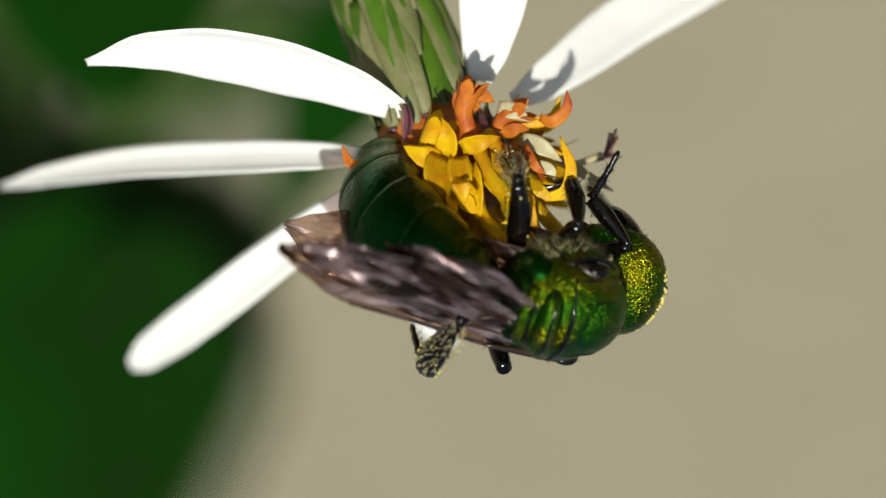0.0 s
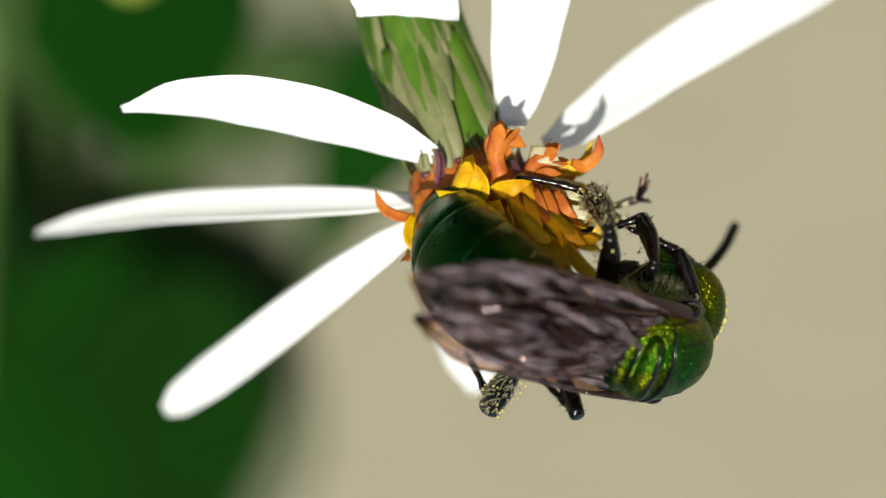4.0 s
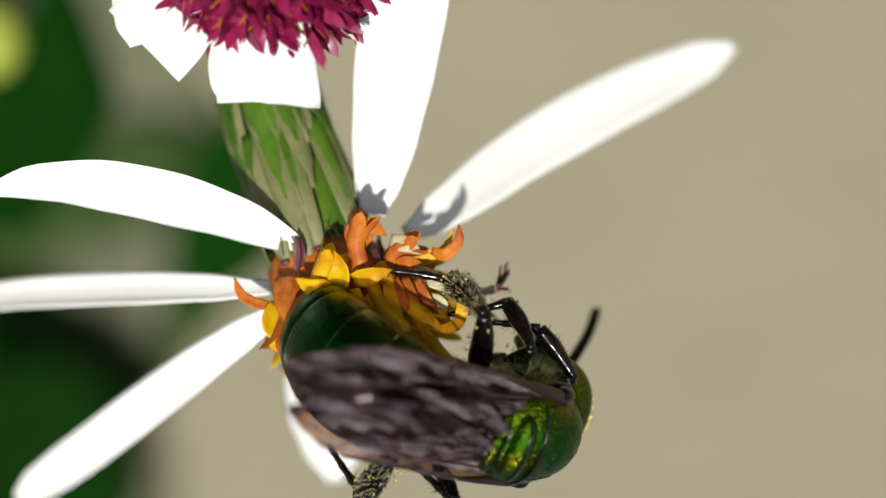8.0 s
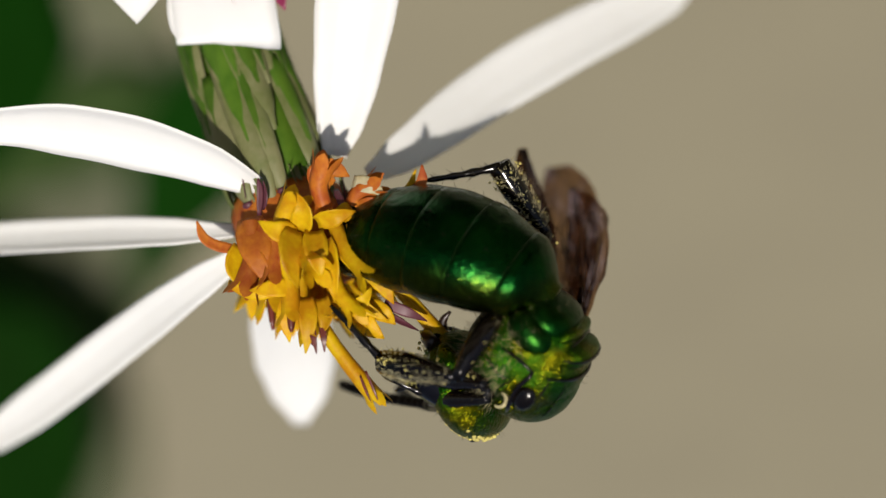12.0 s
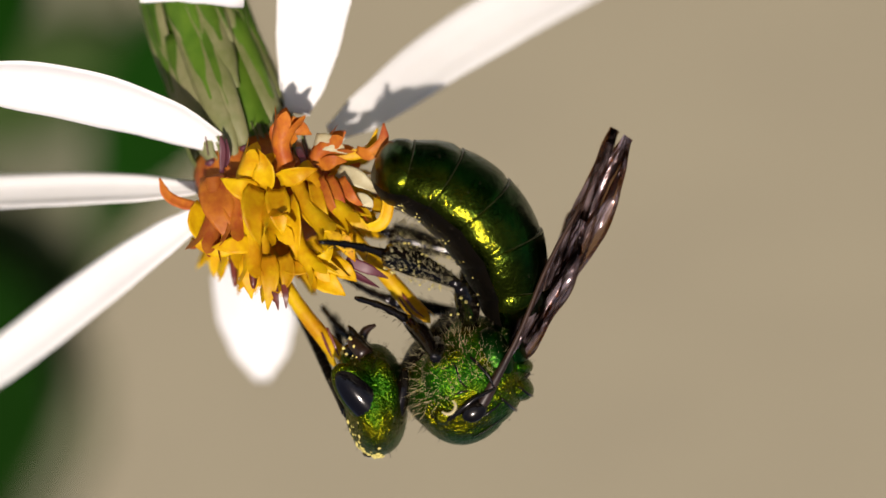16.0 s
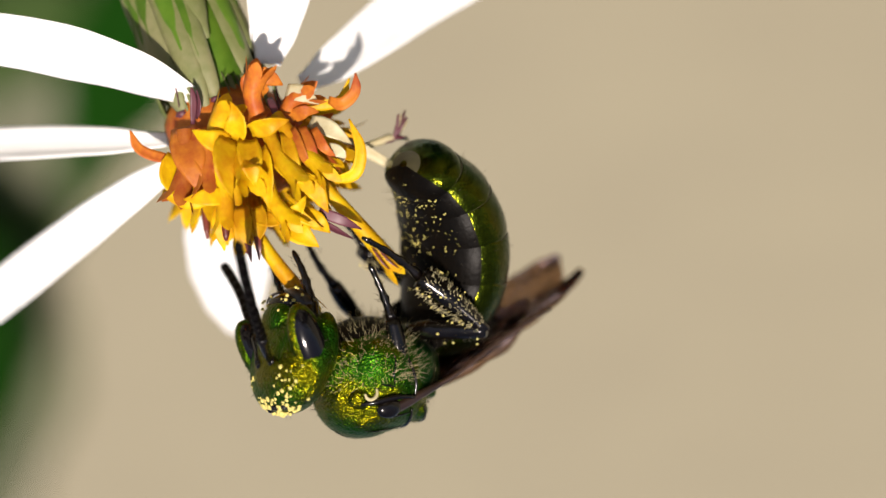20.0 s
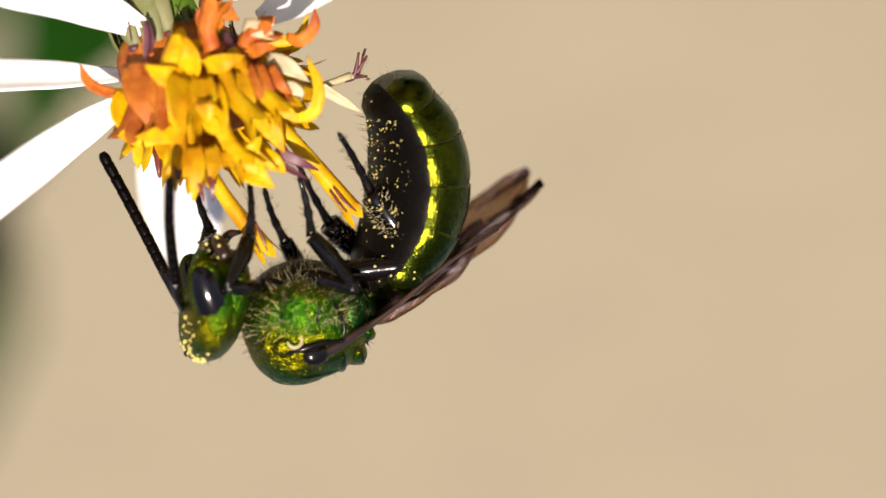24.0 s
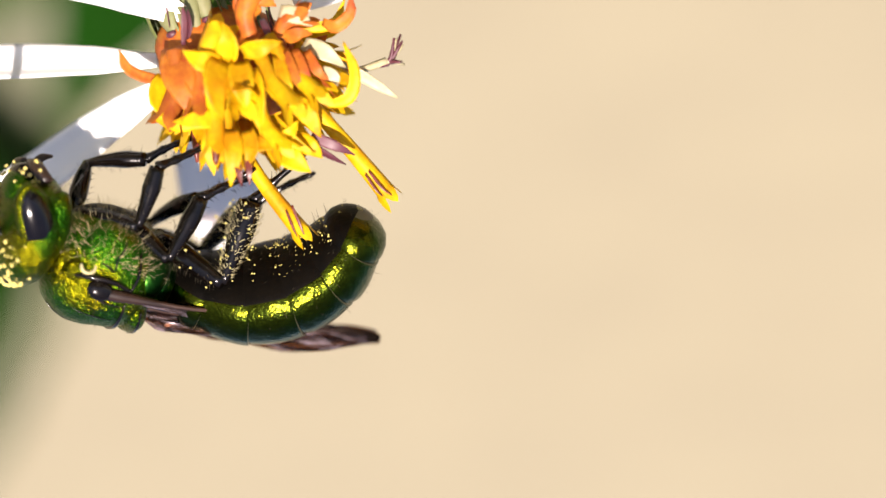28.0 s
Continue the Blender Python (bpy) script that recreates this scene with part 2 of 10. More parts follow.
def wing_sheen_membrane():
    # the pale mauve in the colour stands in for glints on the wing
    m = mat("wing_sheen_membrane", (0.06, 0.035, 0.032), 0.24, metal=0.5, vary=1.0, other=(0.90, 0.74, 0.82), scale=1500, bump=1.0, bump_scale=1700, depth=0.0005, stretch=(0.45, 2.4, 1))
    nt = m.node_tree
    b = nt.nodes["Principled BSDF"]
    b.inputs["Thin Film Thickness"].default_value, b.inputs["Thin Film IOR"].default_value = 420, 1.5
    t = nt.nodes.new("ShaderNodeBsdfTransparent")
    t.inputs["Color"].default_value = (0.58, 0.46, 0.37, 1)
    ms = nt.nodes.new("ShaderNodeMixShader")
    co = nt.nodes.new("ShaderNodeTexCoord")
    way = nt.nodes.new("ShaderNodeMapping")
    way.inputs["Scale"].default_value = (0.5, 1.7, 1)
    # less clear along these stripes, so the painted sheen shows there
    sheen_streak = nt.nodes.new("ShaderNodeTexNoise")
    sheen_streak.inputs["Scale"].default_value, sheen_streak.inputs["Detail"].default_value = 2200, 2
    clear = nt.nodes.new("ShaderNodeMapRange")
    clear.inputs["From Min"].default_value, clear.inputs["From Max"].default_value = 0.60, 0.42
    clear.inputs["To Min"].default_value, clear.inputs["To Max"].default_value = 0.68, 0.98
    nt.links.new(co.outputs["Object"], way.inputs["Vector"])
    nt.links.new(way.outputs[0], sheen_streak.inputs["Vector"])
    nt.links.new(sheen_streak.outputs["Fac"], clear.inputs["Value"])
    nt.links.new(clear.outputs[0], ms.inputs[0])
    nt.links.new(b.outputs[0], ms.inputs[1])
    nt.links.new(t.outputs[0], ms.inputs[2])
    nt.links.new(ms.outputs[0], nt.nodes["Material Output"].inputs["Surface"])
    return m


MEMBRANE = wing_sheen_membrane()


# ---- mesh tools (all in mm) ----
def finish(name, bm, material, smooth=True, m=None):
    bm.transform(m if m is not None else Matrix.Scale(0.001, 4))
    bmesh.ops.recalc_face_normals(bm, faces=bm.faces)
    me = bpy.data.meshes.new(name)
    bm.to_mesh(me)
    bm.free()
    for p in me.polygons:
        p.use_smooth = smooth
    for x in (material if isinstance(material, (list, tuple)) else [material]):
        me.materials.append(x)
    return me


def part(name, bm, material, parent, label="", smooth=True, m=None):
    """Links bm as one mesh under a thing or a part."""
    ob = new(name, finish(name, bm, material, smooth, m))
    ob.parent = parent
    if label:
        ob["label"] = label
    return ob


def empty(name, m=None):
    ob = new(name)
    ob.empty_display_size = 0.001
    if m is not None:
        ob.matrix_basis = m
    return ob


def spline(pts, n):
    """n points on a smooth curve through pts."""
    pts = [Vector(p) for p in pts]
    if len(pts) == 2:
        return [pts[0].lerp(pts[1], i / (n - 1)) for i in range(n)]
    ext = [pts[0] * 2 - pts[1]] + pts + [pts[-1] * 2 - pts[-2]]
    out = []
    for i in range(n):
        s = i / (n - 1) * (len(pts) - 1)
        j = min(int(s), len(pts) - 2)
        u = s - j
        a, b, c, d = ext[j:j + 4]
        out.append(0.5 * ((2 * b) + (c - a) * u + (2 * a - 5 * b + 4 * c - d) * u * u + (3 * b - a - 3 * c + d) * u ** 3))
    return out


def curve(vals, u):
    """A value between evenly spaced ones."""
    s = max(0.0, min(1.0, u)) * (len(vals) - 1)
    j = min(int(s), len(vals) - 2)
    w = s - j
    w = w * w * (3 - 2 * w) * 0.5 + w * 0.5
    return vals[j] * (1 - w) + vals[j + 1] * w


def frames_along(pts, up=Vector((0, -1, 0))):
    out = []
    for i, p in enumerate(pts):
        t = (pts[min(i + 1, len(pts) - 1)] - pts[max(i - 1, 0)]).normalized()
        s = t.cross(up)
        if s.length < 1e-4:
            s = t.orthogonal()
        s.normalize()
        n = s.cross(t).normalized()
        up = n
        out.append((p, t, s, n))
    return out


def tube(bm, pts, radii, seg=10, flat=1.0, up=Vector((0, -1, 0)), index=0, wobble=0.0):
    """A closed round body along pts, radii spread evenly over it."""
    rings = []
    n = len(pts)
    for i, (p, t, s, nn) in enumerate(frames_along(pts, up)):
        r = curve(radii, i / (n - 1))
        ring = []
        for k in range(seg):
            a = 2 * math.pi * k / seg
            q = r * (1 + wobble * math.sin(3 * a + i))
            ring.append(bm.verts.new(p + s * (math.cos(a) * q) + nn * (math.sin(a) * q * flat)))
        rings.append(ring)
    for a, b in zip(rings, rings[1:]):
        for k in range(seg):
            f = bm.faces.new((a[k], a[(k + 1) % seg], b[(k + 1) % seg], b[k]))
            f.material_index = index
    bm.faces.new(rings[0]).material_index = index
    bm.faces.new(list(reversed(rings[-1]))).material_index = index
    return bm


def ball(bm, centre, size, turn=None, seg=24, rings=14, power=2.0, shape=None, index=0):
    """A rounded body; shape(v) bends the unit ball before it is sized."""
    g = bmesh.ops.create_uvsphere(bm, u_segments=seg, v_segments=rings, radius=1.0)
    for v in g["verts"]:
        c = v.co.copy()
        if power != 2.0:
            c = Vector([math.copysign(abs(x) ** (2 / power), x) for x in c])
        if shape:
            c = shape(c)
        c = Vector((c.x * size[0], c.y * size[1], c.z * size[2]))
        if turn:
            c = turn @ c
        v.co = c + Vector(centre)
    for f in {f for v in g["verts"] for f in v.link_faces}:
        f.material_index = index
    return bm


def blade(pts, widths, tilt=0.0, cup=0.15, thick=0.06, across=9, along=26, ripple=0.02, twist=0.0, notch=0.0, up=Vector((0, -1, 0))):
    """A petal, bract or leaf: a curved strip with thickness. tilt: degrees off facing the viewer."""
    bm = bmesh.new()
    line = spline(pts, along)
    fr = frames_along(line, up)
    top, low = [], []
    for i, (p, t, s, n) in enumerate(fr):
        u = i / (along - 1)
        w = curve(widths, u) * 0.5
        q = Matrix.Rotation(radians(tilt + twist * u), 3, t)
        s2, n2 = q @ s, q @ n
        a, b = [], []
        for k in range(across):
            v = 2 * k / (across - 1) - 1
            h = -cup * w * (1 - v * v) * 2 + ripple * w * math.cos(v * 9.0)
            back_set = notch * w * abs(v) ** 2 * (u ** 8)
            c = p + s2 * (v * w) + n2 * h - t * back_set
            th = thick * (1 - 0.75 * v * v) * (0.35 + 0.65 * min(1, 6 * (1 - u))) * 0.5
            a.append(bm.verts.new(c + n2 * th))
            b.append(bm.verts.new(c - n2 * th))
        top.append(a)
        low.append(b)
    for i in range(along - 1):
        for k in range(across - 1):
            bm.faces.new((top[i][k], top[i][k + 1], top[i + 1][k + 1], top[i + 1][k]))
            bm.faces.new((low[i][k + 1], low[i][k], low[i + 1][k], low[i + 1][k + 1]))
        bm.faces.new((top[i][0], top[i + 1][0], low[i + 1][0], low[i][0]))
        bm.faces.new((top[i + 1][-1], top[i][-1], low[i][-1], low[i + 1][-1]))
    for row in (0, along - 1):
        for k in range(across - 1):
            bm.faces.new((top[row][k], top[row][k + 1], low[row][k + 1], low[row][k]))
    return bm


# ---- ground ----
def slab(name, lo, hi, material, label, cuts=1):
    bm = bmesh.new()
    bmesh.ops.create_cube(bm, size=1.0)
    for v in bm.verts:
        v.co = Vector([lo[i] + (v.co[i] + 0.5) * (hi[i] - lo[i]) for i in range(3)])
    ob = new(name, finish(name, bm, material, False, Matrix.Identity(4)))
    return tagged(ob, label, name.split("_")[0], kind="structure")


slab("ground", (-60, -60, -0.30), (60, 60, 0.0), TAN, "bare tan sandy ground under the plants")


# ---- the aster ----
def petal(parent, pts, widths, tilt, cup=0.18, label="", twist=0.0, name="ray_petal", material=WHITE, thick=0.07, up=Vector((0, -1, 0)), ripple=0.03):
    return part(name, blade([at(*p) for p in pts], widths, tilt, cup, thick, twist=twist, up=up, ripple=ripple, along=30), material, parent, label, m=PLACE)


def floret(parent, base, tip, r0=0.11, r1=0.2, lobes=5, lobe=0.32, flare=0.6, material=YELLOW, label="", seed=0, anther=True, name="disc_floret", bend=0.1):
    """A tubular floret: a flaring tube with pointed lobes, and the dark anther column in its mouth."""
    rnd = random.Random(seed)
    a, b = Vector(base), Vector(tip)
    side = (b - a).cross(Vector((0, 1, 0.3))).normalized()
    mid = a.lerp(b, 0.55) + side * bend * rnd.uniform(-1, 1)
    line = spline([a, mid, b], 7)
    fr = frames_along(line)
    bm = bmesh.new()
    seg = lobes * 2
    rings = []
    for i, (p, t, s, n) in enumerate(fr):
        u = i / 6
        r = r0 + (r1 - r0) * u ** 1.6
        rings.append([bm.verts.new(p + (s * math.cos(2 * math.pi * k / seg) + n * math.sin(2 * math.pi * k / seg)) * r * (1 + 0.08 * (k % 2)))
                      for k in range(seg)])
    for x, y in zip(rings, rings[1:]):
        for k in range(seg):
            bm.faces.new((x[k], x[(k + 1) % seg], y[(k + 1) % seg], y[k]))
    p, t, s, n = fr[-1]
    last = rings[-1]
    for j in range(lobes):
        k0, k1, k2 = 2 * j, 2 * j + 1, (2 * j + 2) % seg
        ang = 2 * math.pi * (2 * j + 1) / seg
        out = s * math.cos(ang) + n * math.sin(ang)
        fl = flare * rnd.uniform(0.6, 1.4)
        ln = lobe * rnd.uniform(0.75, 1.2)
        across = t.cross(out).normalized() * r1
        prev = (last[k0], last[k1], last[k2])
        for v, wide, dip in ((0.35, 0.70, 0.10), (0.72, 0.46, 0.12)):
            c = p + out * (r1 + ln * fl * v ** 1.5) + t * ln * (v - 0.35 * fl * v * v)
            m0, m1 = bm.verts.new(c - across * wide), bm.verts.new(c + across * wide)
            if (m0.co - prev[0].co).length > (m1.co - prev[0].co).length:
                m0, m1 = m1, m0
            mc = bm.verts.new(c + out * dip * r1)
            bm.faces.new((prev[0], prev[1], mc, m0))
            bm.faces.new((prev[1], prev[2], m1, mc))
            prev = (m0, mc, m1)
        e = bm.verts.new(p + out * (r1 + ln * fl) + t * ln * (1.0 - 0.35 * fl))
        bm.faces.new((prev[0], prev[1], e))
        bm.faces.new((prev[1], prev[2], e))
    ob = part(name, bm, material, parent, label, m=PLACE)
    if anther:
        bm = bmesh.new()
        col = [line[3] , line[5], p + t * lobe * 0.55, p + t * lobe * 1.05]
        tube(bm, spline(col, 6), [r0 * 0.55, r0 * 0.6, r0 * 0.6, r0 * 0.22], 6)
        part("anther", bm, ANTHER, ob, m=PLACE)
    return ob


def root_line(px, py, y, foot):
    """A stem's way from its head down to the ground (up in the picture)."""
    a = at(px, py, y)
    end = foot_of(a, *foot)
    return spline([a, a + Vector((-1.6, 1.0, 6)), a + Vector((-3, 6, 16)), a.lerp(end, 0.25), a.lerp(end, 0.6), end], 44)


def aster():
    ob = empty("aster_flower", Matrix.Identity(4))
    tagged(ob, "white-rayed aster with yellow and orange disc on a green stem", "flower")
    bm = tube(bmesh.new(), root_line(480, 60, 2.2, (-20, 10)), [0.45, 0.5, 0.7, 1.1, 1.5], 10)
    part("stem", bm, STEM, ob, "slender green stem", m=PLACE)
    # cup under the rays
    axis = [at(468, 20, 2.2), at(500, 130, 1.9), at(530, 235, 1.5), at(568, 340, 1.1), at(605, 440, .6), at(632, 510, .5)]
    cup = part("involucre", tube(bmesh.new(), spline(axis, 14), [0.5, 0.66, 0.72, 0.76, 0.78, 0.70, .5], 20), GREEN, ob,
               "green cup of overlapping bracts", m=PLACE)
    line = frames_along(spline(axis, 40))
    rnd = random.Random(4)
    for row in range(5):
        for k in range(8):
            i0 = int(max(0, row * 5.5 - 4 + rnd.uniform(-2, 2)))
            i1 = min(39, i0 + 19 + rnd.randint(0, 5))
            a = 2 * math.pi * (k + 0.5 * (row % 2)) / 8 + rnd.uniform(-0.2, 0.2)
            pts = []
            lift = rnd.uniform(0.03, 0.14)
            for i in range(i0, i1 + 1, 3):
                p, t, s, n = line[i]
                u = (i - i0) / (i1 - i0)
                rad = curve([0.52, 0.68, 0.73, 0.77, 0.80, 0.78, 0.68], i / 39)
                pts.append(p + (s * math.cos(a) + n * math.sin(a)) * (rad + 0.02 + 0.012 * row + 0.04 * math.sin(u * 2.6) + lift * u * u))
            p, t, s, n = line[i0]
            out = s * math.cos(a) + n * math.sin(a)
            w = rnd.uniform(0.46, 0.62)
            lean = rnd.uniform(-8, 8)
            bract = part("bract", blade(pts, [w * .8, w, w * .95, w * .75, 0.08], lean, -0.16, 0.04, 7, 12, 0.0, up=out), MARGIN, cup, "pale-edged bract", m=PLACE)
            q = [v + out * 0.035 for v in spline(pts, 12)]
            long_green = 11 if row < 3 else 10 + rnd.randint(-1, 1)
            g = w * (rnd.uniform(.95, 1.1) if row < 2 else rnd.uniform(.58, .78))
            part("bract_midrib", blade(q[:long_green], [g * 1.15, g * 1.1, g, g * .7, 0.04], lean, -0.16, 0.04, 5, 10, 0.0, up=out), GREEN, cup, "green bract centre", m=PLACE)
            if i1 > 30 and rnd.random() < 0.45:
                part("bract_tip", blade([v + out * 0.02 for v in q[10:]], [w * .3, w * .42, w * .25, 0.03], lean, -0.2, 0.05, 5, 7, 0.0, up=out), MAROON, cup, "maroon bract tip", m=PLACE)
    # rays
    petal(ob, [(628, 508, .4), (575, 474, -.25), (478, 430, -.5), (360, 395, -.7), (240, 372, -.8), (120, 366, -.8), (8, 386, -.6)], [.2, .45, .95, 1.2, 1.15, .8, .15], -30, .22, "arched white ray petal")
    petal(ob, [(560, 545, .3), (490, 548, .4), (380, 548, .8), (240, 552, 1.6), (80, 562, 2.6), (-60, 585, 3.6), (-150, 608, 4.2)], [.2, .35, .6, .72, .75, .7, .5, .15], 35, .18, "long narrow white ray petal")
    petal(ob, [(580, 570, .5), (520, 606, .6), (440, 660, 1.2), (330, 742, 2.4), (210, 835, 3.6), (120, 900, 4.6), (82, 928, 5.0)], [.2, .4, .64, .82, .9, .88, .7, .25], 15, .15, "white ray petal with blunt tip")
    petal(ob, [(610, 600, 2.0), (625, 700, 3.8), (640, 800, 5.2), (648, 892, 6.2)], [.5, 1.2, 1.55, 1.6, 1.2, .3], 0, .12, "short white ray petal behind the disc")
    petal(ob, [(708, 415, .4), (722, 330, .4), (742, 180, .2), (765, 20, 0), (800, -160, -.1), (815, -260, -.1)], [.45, .85, 1.2, 1.45, 1.55, 1.4, .9, .2], 0, .10, "broad white ray petal standing upright beside the cup")
    petal(ob, [(770, 450, .8), (850, 395, 1.4), (980, 300, 2.6), (1130, 212, 3.8), (1270, 145, 5.0), (1352, 108, 5.6)], [.35, .75, 1.02, 1.15, 1.1, .85, .2], 0, .12, "white ray petal with soft pointed tip")
    # disc
    heart = at(655, 545, 0.5)
    part("receptacle", ball(bmesh.new(), heart, (1.35, 1.2, 1.0), Matrix.Rotation(radians(20), 3, "Y"), 20, 12), ORANGE, ob, "orange heart of the disc", m=PLACE)
    rnd = random.Random(9)
    way = Vector((0.42, -0.35, -0.84)).normalized()
    x1 = way.orthogonal().normalized()
    x2 = way.cross(x1)
    for i in range(46):
        u = (i + 0.5) / 46
        th, ph = math.acos(1 - u * 1.15), i * 2.39996
        d = way * math.cos(th) + (x1 * math.cos(ph) + x2 * math.sin(ph)) * math.sin(th)
        if d.y < -0.45 or d.x < -0.62:
            continue
        ln = rnd.uniform(0.45, 0.75)
        base = heart + Vector((d.x * 1.15, d.y * 1.0, d.z * 0.85))
        m = YELLOW if rnd.random() < (0.97 if d.z < -0.2 else 0.74) else ORANGE
        d2 = (d * 0.8 + way * 0.4 + Vector((rnd.uniform(-.2, .2), rnd.uniform(-.2, .2), rnd.uniform(-.2, .2)))).normalized()
        floret(ob, base, base + d2 * ln, 0.12, rnd.uniform(.16, .22), 5, rnd.uniform(.4, .62), rnd.uniform(.1, .5), m, seed=i, anther=rnd.random() < .03)
    for j, (a, b, r, m) in enumerate((
            ((640, 640, -.5), (772, 835, -.7), .15, YELLOW), ((762, 585, -.5), (922, 768, -.6), .16, YELLOW),
            ((650, 600, -.9), (660, 715, -1.2), .15, YELLOW), ((600, 560, -.9), (630, 690, -1.3), .17, YELLOW),
            ((560, 530, -.7), (550, 640, -.9), .20, ORANGE), ((590, 530, -.8), (600, 625, -1.1), .18, ORANGE),
            ((610, 560, -1.0), (632, 500, -1.2), .20, YELLOW), ((650, 560, -1.1), (670, 610, -1.7), .2, YELLOW),
            ((700, 520, -1.0), (760, 620, -1.6), .17, YELLOW), ((720, 505, -.9), (800, 600, -1.4), .16, YELLOW),
            ((690, 505, -1.0), (688, 438, -1.1), .19, ORANGE), ((740, 500, -.8), (770, 470, -.9), .18, ORANGE),
            ((770, 520, -.6), (838, 575, -.8), .17, YELLOW), ((700, 600, -1.1), (740, 690, -1.5), .16, YELLOW))):
        floret(ob, at(*a), at(*b), r * .72, r, 5, .34, .12 if j < 2 else .35, m, seed=100 + j, anther=j in (2, 3))
    for j, (pts, w, m, lab) in enumerate((
            ([(540, 580, -.6), (505, 575, -.7), (478, 560, -.7), (465, 530, -.7)], .2, ORANGE, "curled red-orange floret tip"),
            ([(740, 470, -.4), (790, 488, -.5), (835, 478, -.5), (851, 440, -.5)], .2, YELLOW, "curled yellow floret tip"),
            ([(815, 530, -.3), (862, 545, -.4), (866, 600, -.4), (830, 622, -.4)], .16, YELLOW, "curled yellow floret tip"),
            ([(820, 535, -.2), (880, 570, 0), (945, 608, .1)], .22, CREAM, "cream floret strap"),
            ([(575, 520, -.8), (577, 480, -.9), (573, 455, -.9)], .12, MAROON, "maroon floret tip"),
            ([(520, 640, -.7), (570, 660, -.9), (625, 645, -.9)], .22, YELLOW, "yellow floret lobe"))):
        part("floret_strap", blade([at(*q) for q in pts], [w * .6, w, w, w * .8, .03], 20, .2, .06, 5, 14, 0), m, ob, lab, m=PLACE)
    def lobe(base, mid, tip, w, m):
        back = .35 if mid[2] < -1.2 else 0
        part("floret_lobe", blade([at(q[0], q[1], q[2] + back) for q in (base, mid, tip)], [w * .7, w, w * .92, w * .55, .02], rnd.uniform(-30, 30), rnd.uniform(.0, .22), .018, 7, 10, .03), m, ob, m=PLACE)
    lobe((558, 524, -1), (569, 581, -1.45), (581, 637, -1.5), 0.62, ORANGE)
    lobe((591, 545, -1), (596, 587, -1.5), (601, 634, -1.55), 0.4, ORANGE)
    lobe((540, 574, -1), (528, 616, -1.25), (551, 657, -1.3), 0.34, YELLOW)
    lobe((635, 646, -1.6), (595, 649, -1.75), (557, 653, -1.6), 0.34, YELLOW)
    lobe((644, 551, -1.6), (650, 516, -1.85), (637, 477, -1.75), 0.42, YELLOW)
    lobe((641, 554, -1.6), (608, 548, -1.85), (573, 530, -1.7), 0.4, YELLOW)
    lobe((638, 545, -1.7), (631, 593, -2.05), (643, 651, -1.95), 0.5, YELLOW)
    lobe((671, 545, -1.7), (676, 587, -2.05), (684, 632, -1.95), 0.44, YELLOW)
    lobe((688, 563, -1.65), (697, 617, -1.95), (708, 671, -1.85), 0.46, YELLOW)
    lobe((674, 534, -1.6), (709, 525, -1.8), (745, 513, -1.65), 0.36, YELLOW)
    lobe((709, 564, -1.65), (741, 605, -1.85), (780, 645, -1.75), 0.3, YELLOW)
    lobe((748, 528, -1.5), (765, 570, -1.75), (784, 606, -1.7), 0.22, ORANGE)
    lobe((766, 525, -1.45), (783, 564, -1.7), (801, 605, -1.6), 0.2, ORANGE)
    lobe((786, 528, -1.4), (804, 561, -1.6), (828, 582, -1.5), 0.2, ORANGE)
    lobe((736, 534, -1.5), (750, 582, -1.8), (771, 627, -1.75), 0.24, YELLOW)
    lobe((759, 594, -1.5), (789, 636, -1.7), (812, 678, -1.6), 0.4, YELLOW)
    part("floret_strap", blade([at(*q) for q in ((822, 621, -1.2), (860, 609, -1.3), (870, 565, -1.3), (850, 512, -1.2))], [0.132, 0.22, 0.22, 0.176, .03], 20, .2, .05, 5, 14, 0), YELLOW, ob, m=PLACE)
    lobe((781, 515, -1.1), (819, 531, -1.3), (854, 556, -1.2), 0.32, CREAM)
    lobe((813, 561, -1.1), (834, 573, -1.2), (840, 588, -1.1), 0.22, CREAM)
    lobe((740, 460, -0.9), (772, 469, -1.1), (797, 486, -1), 0.3, CREAM)
    lobe((677, 465, -1), (701, 439, -1.3), (734, 452, -1.2), 0.46, ORANGE)
    lobe((686, 477, -1.1), (677, 445, -1.3), (687, 418, -1.2), 0.4, ORANGE)
    lobe((659, 489, -1.2), (683, 507, -1.5), (710, 498, -1.4), 0.36, ORANGE)
    lobe((748, 510, -1.2), (772, 499, -1.4), (797, 500, -1.3), 0.26, ORANGE)
    part("floret_strap", blade([at(*q) for q in ((814, 478, -0.8), (837, 486, -0.95), (861, 463, -0.95), (862, 431, -0.9))], [0.132, 0.22, 0.22, 0.176, .03], 20, .2, .05, 5, 14, 0), ORANGE, ob, m=PLACE)
    lobe((628, 658, -1.5), (621, 700, -1.7), (628, 745, -1.6), 0.34, YELLOW)
    lobe((657, 665, -1.6), (660, 712, -1.85), (656, 765, -1.75), 0.34, YELLOW)
    lobe((684, 665, -1.6), (690, 701, -1.8), (684, 731, -1.75), 0.32, YELLOW)
    lobe((663, 706, -1.7), (670, 736, -1.85), (675, 765, -1.8), 0.13, ANTHER)
    lobe((684, 707, -1.7), (688, 737, -1.82), (689, 762, -1.78), 0.12, ANTHER)
    lobe((681, 683, -1.6), (711, 690, -1.8), (740, 692, -1.75), 0.3, YELLOW)
    lobe((732, 690, -1.6), (756, 674, -1.8), (773, 647, -1.7), 0.26, YELLOW)
    lobe((734, 695, -1.5), (764, 716, -1.7), (795, 739, -1.6), 0.42, YELLOW)
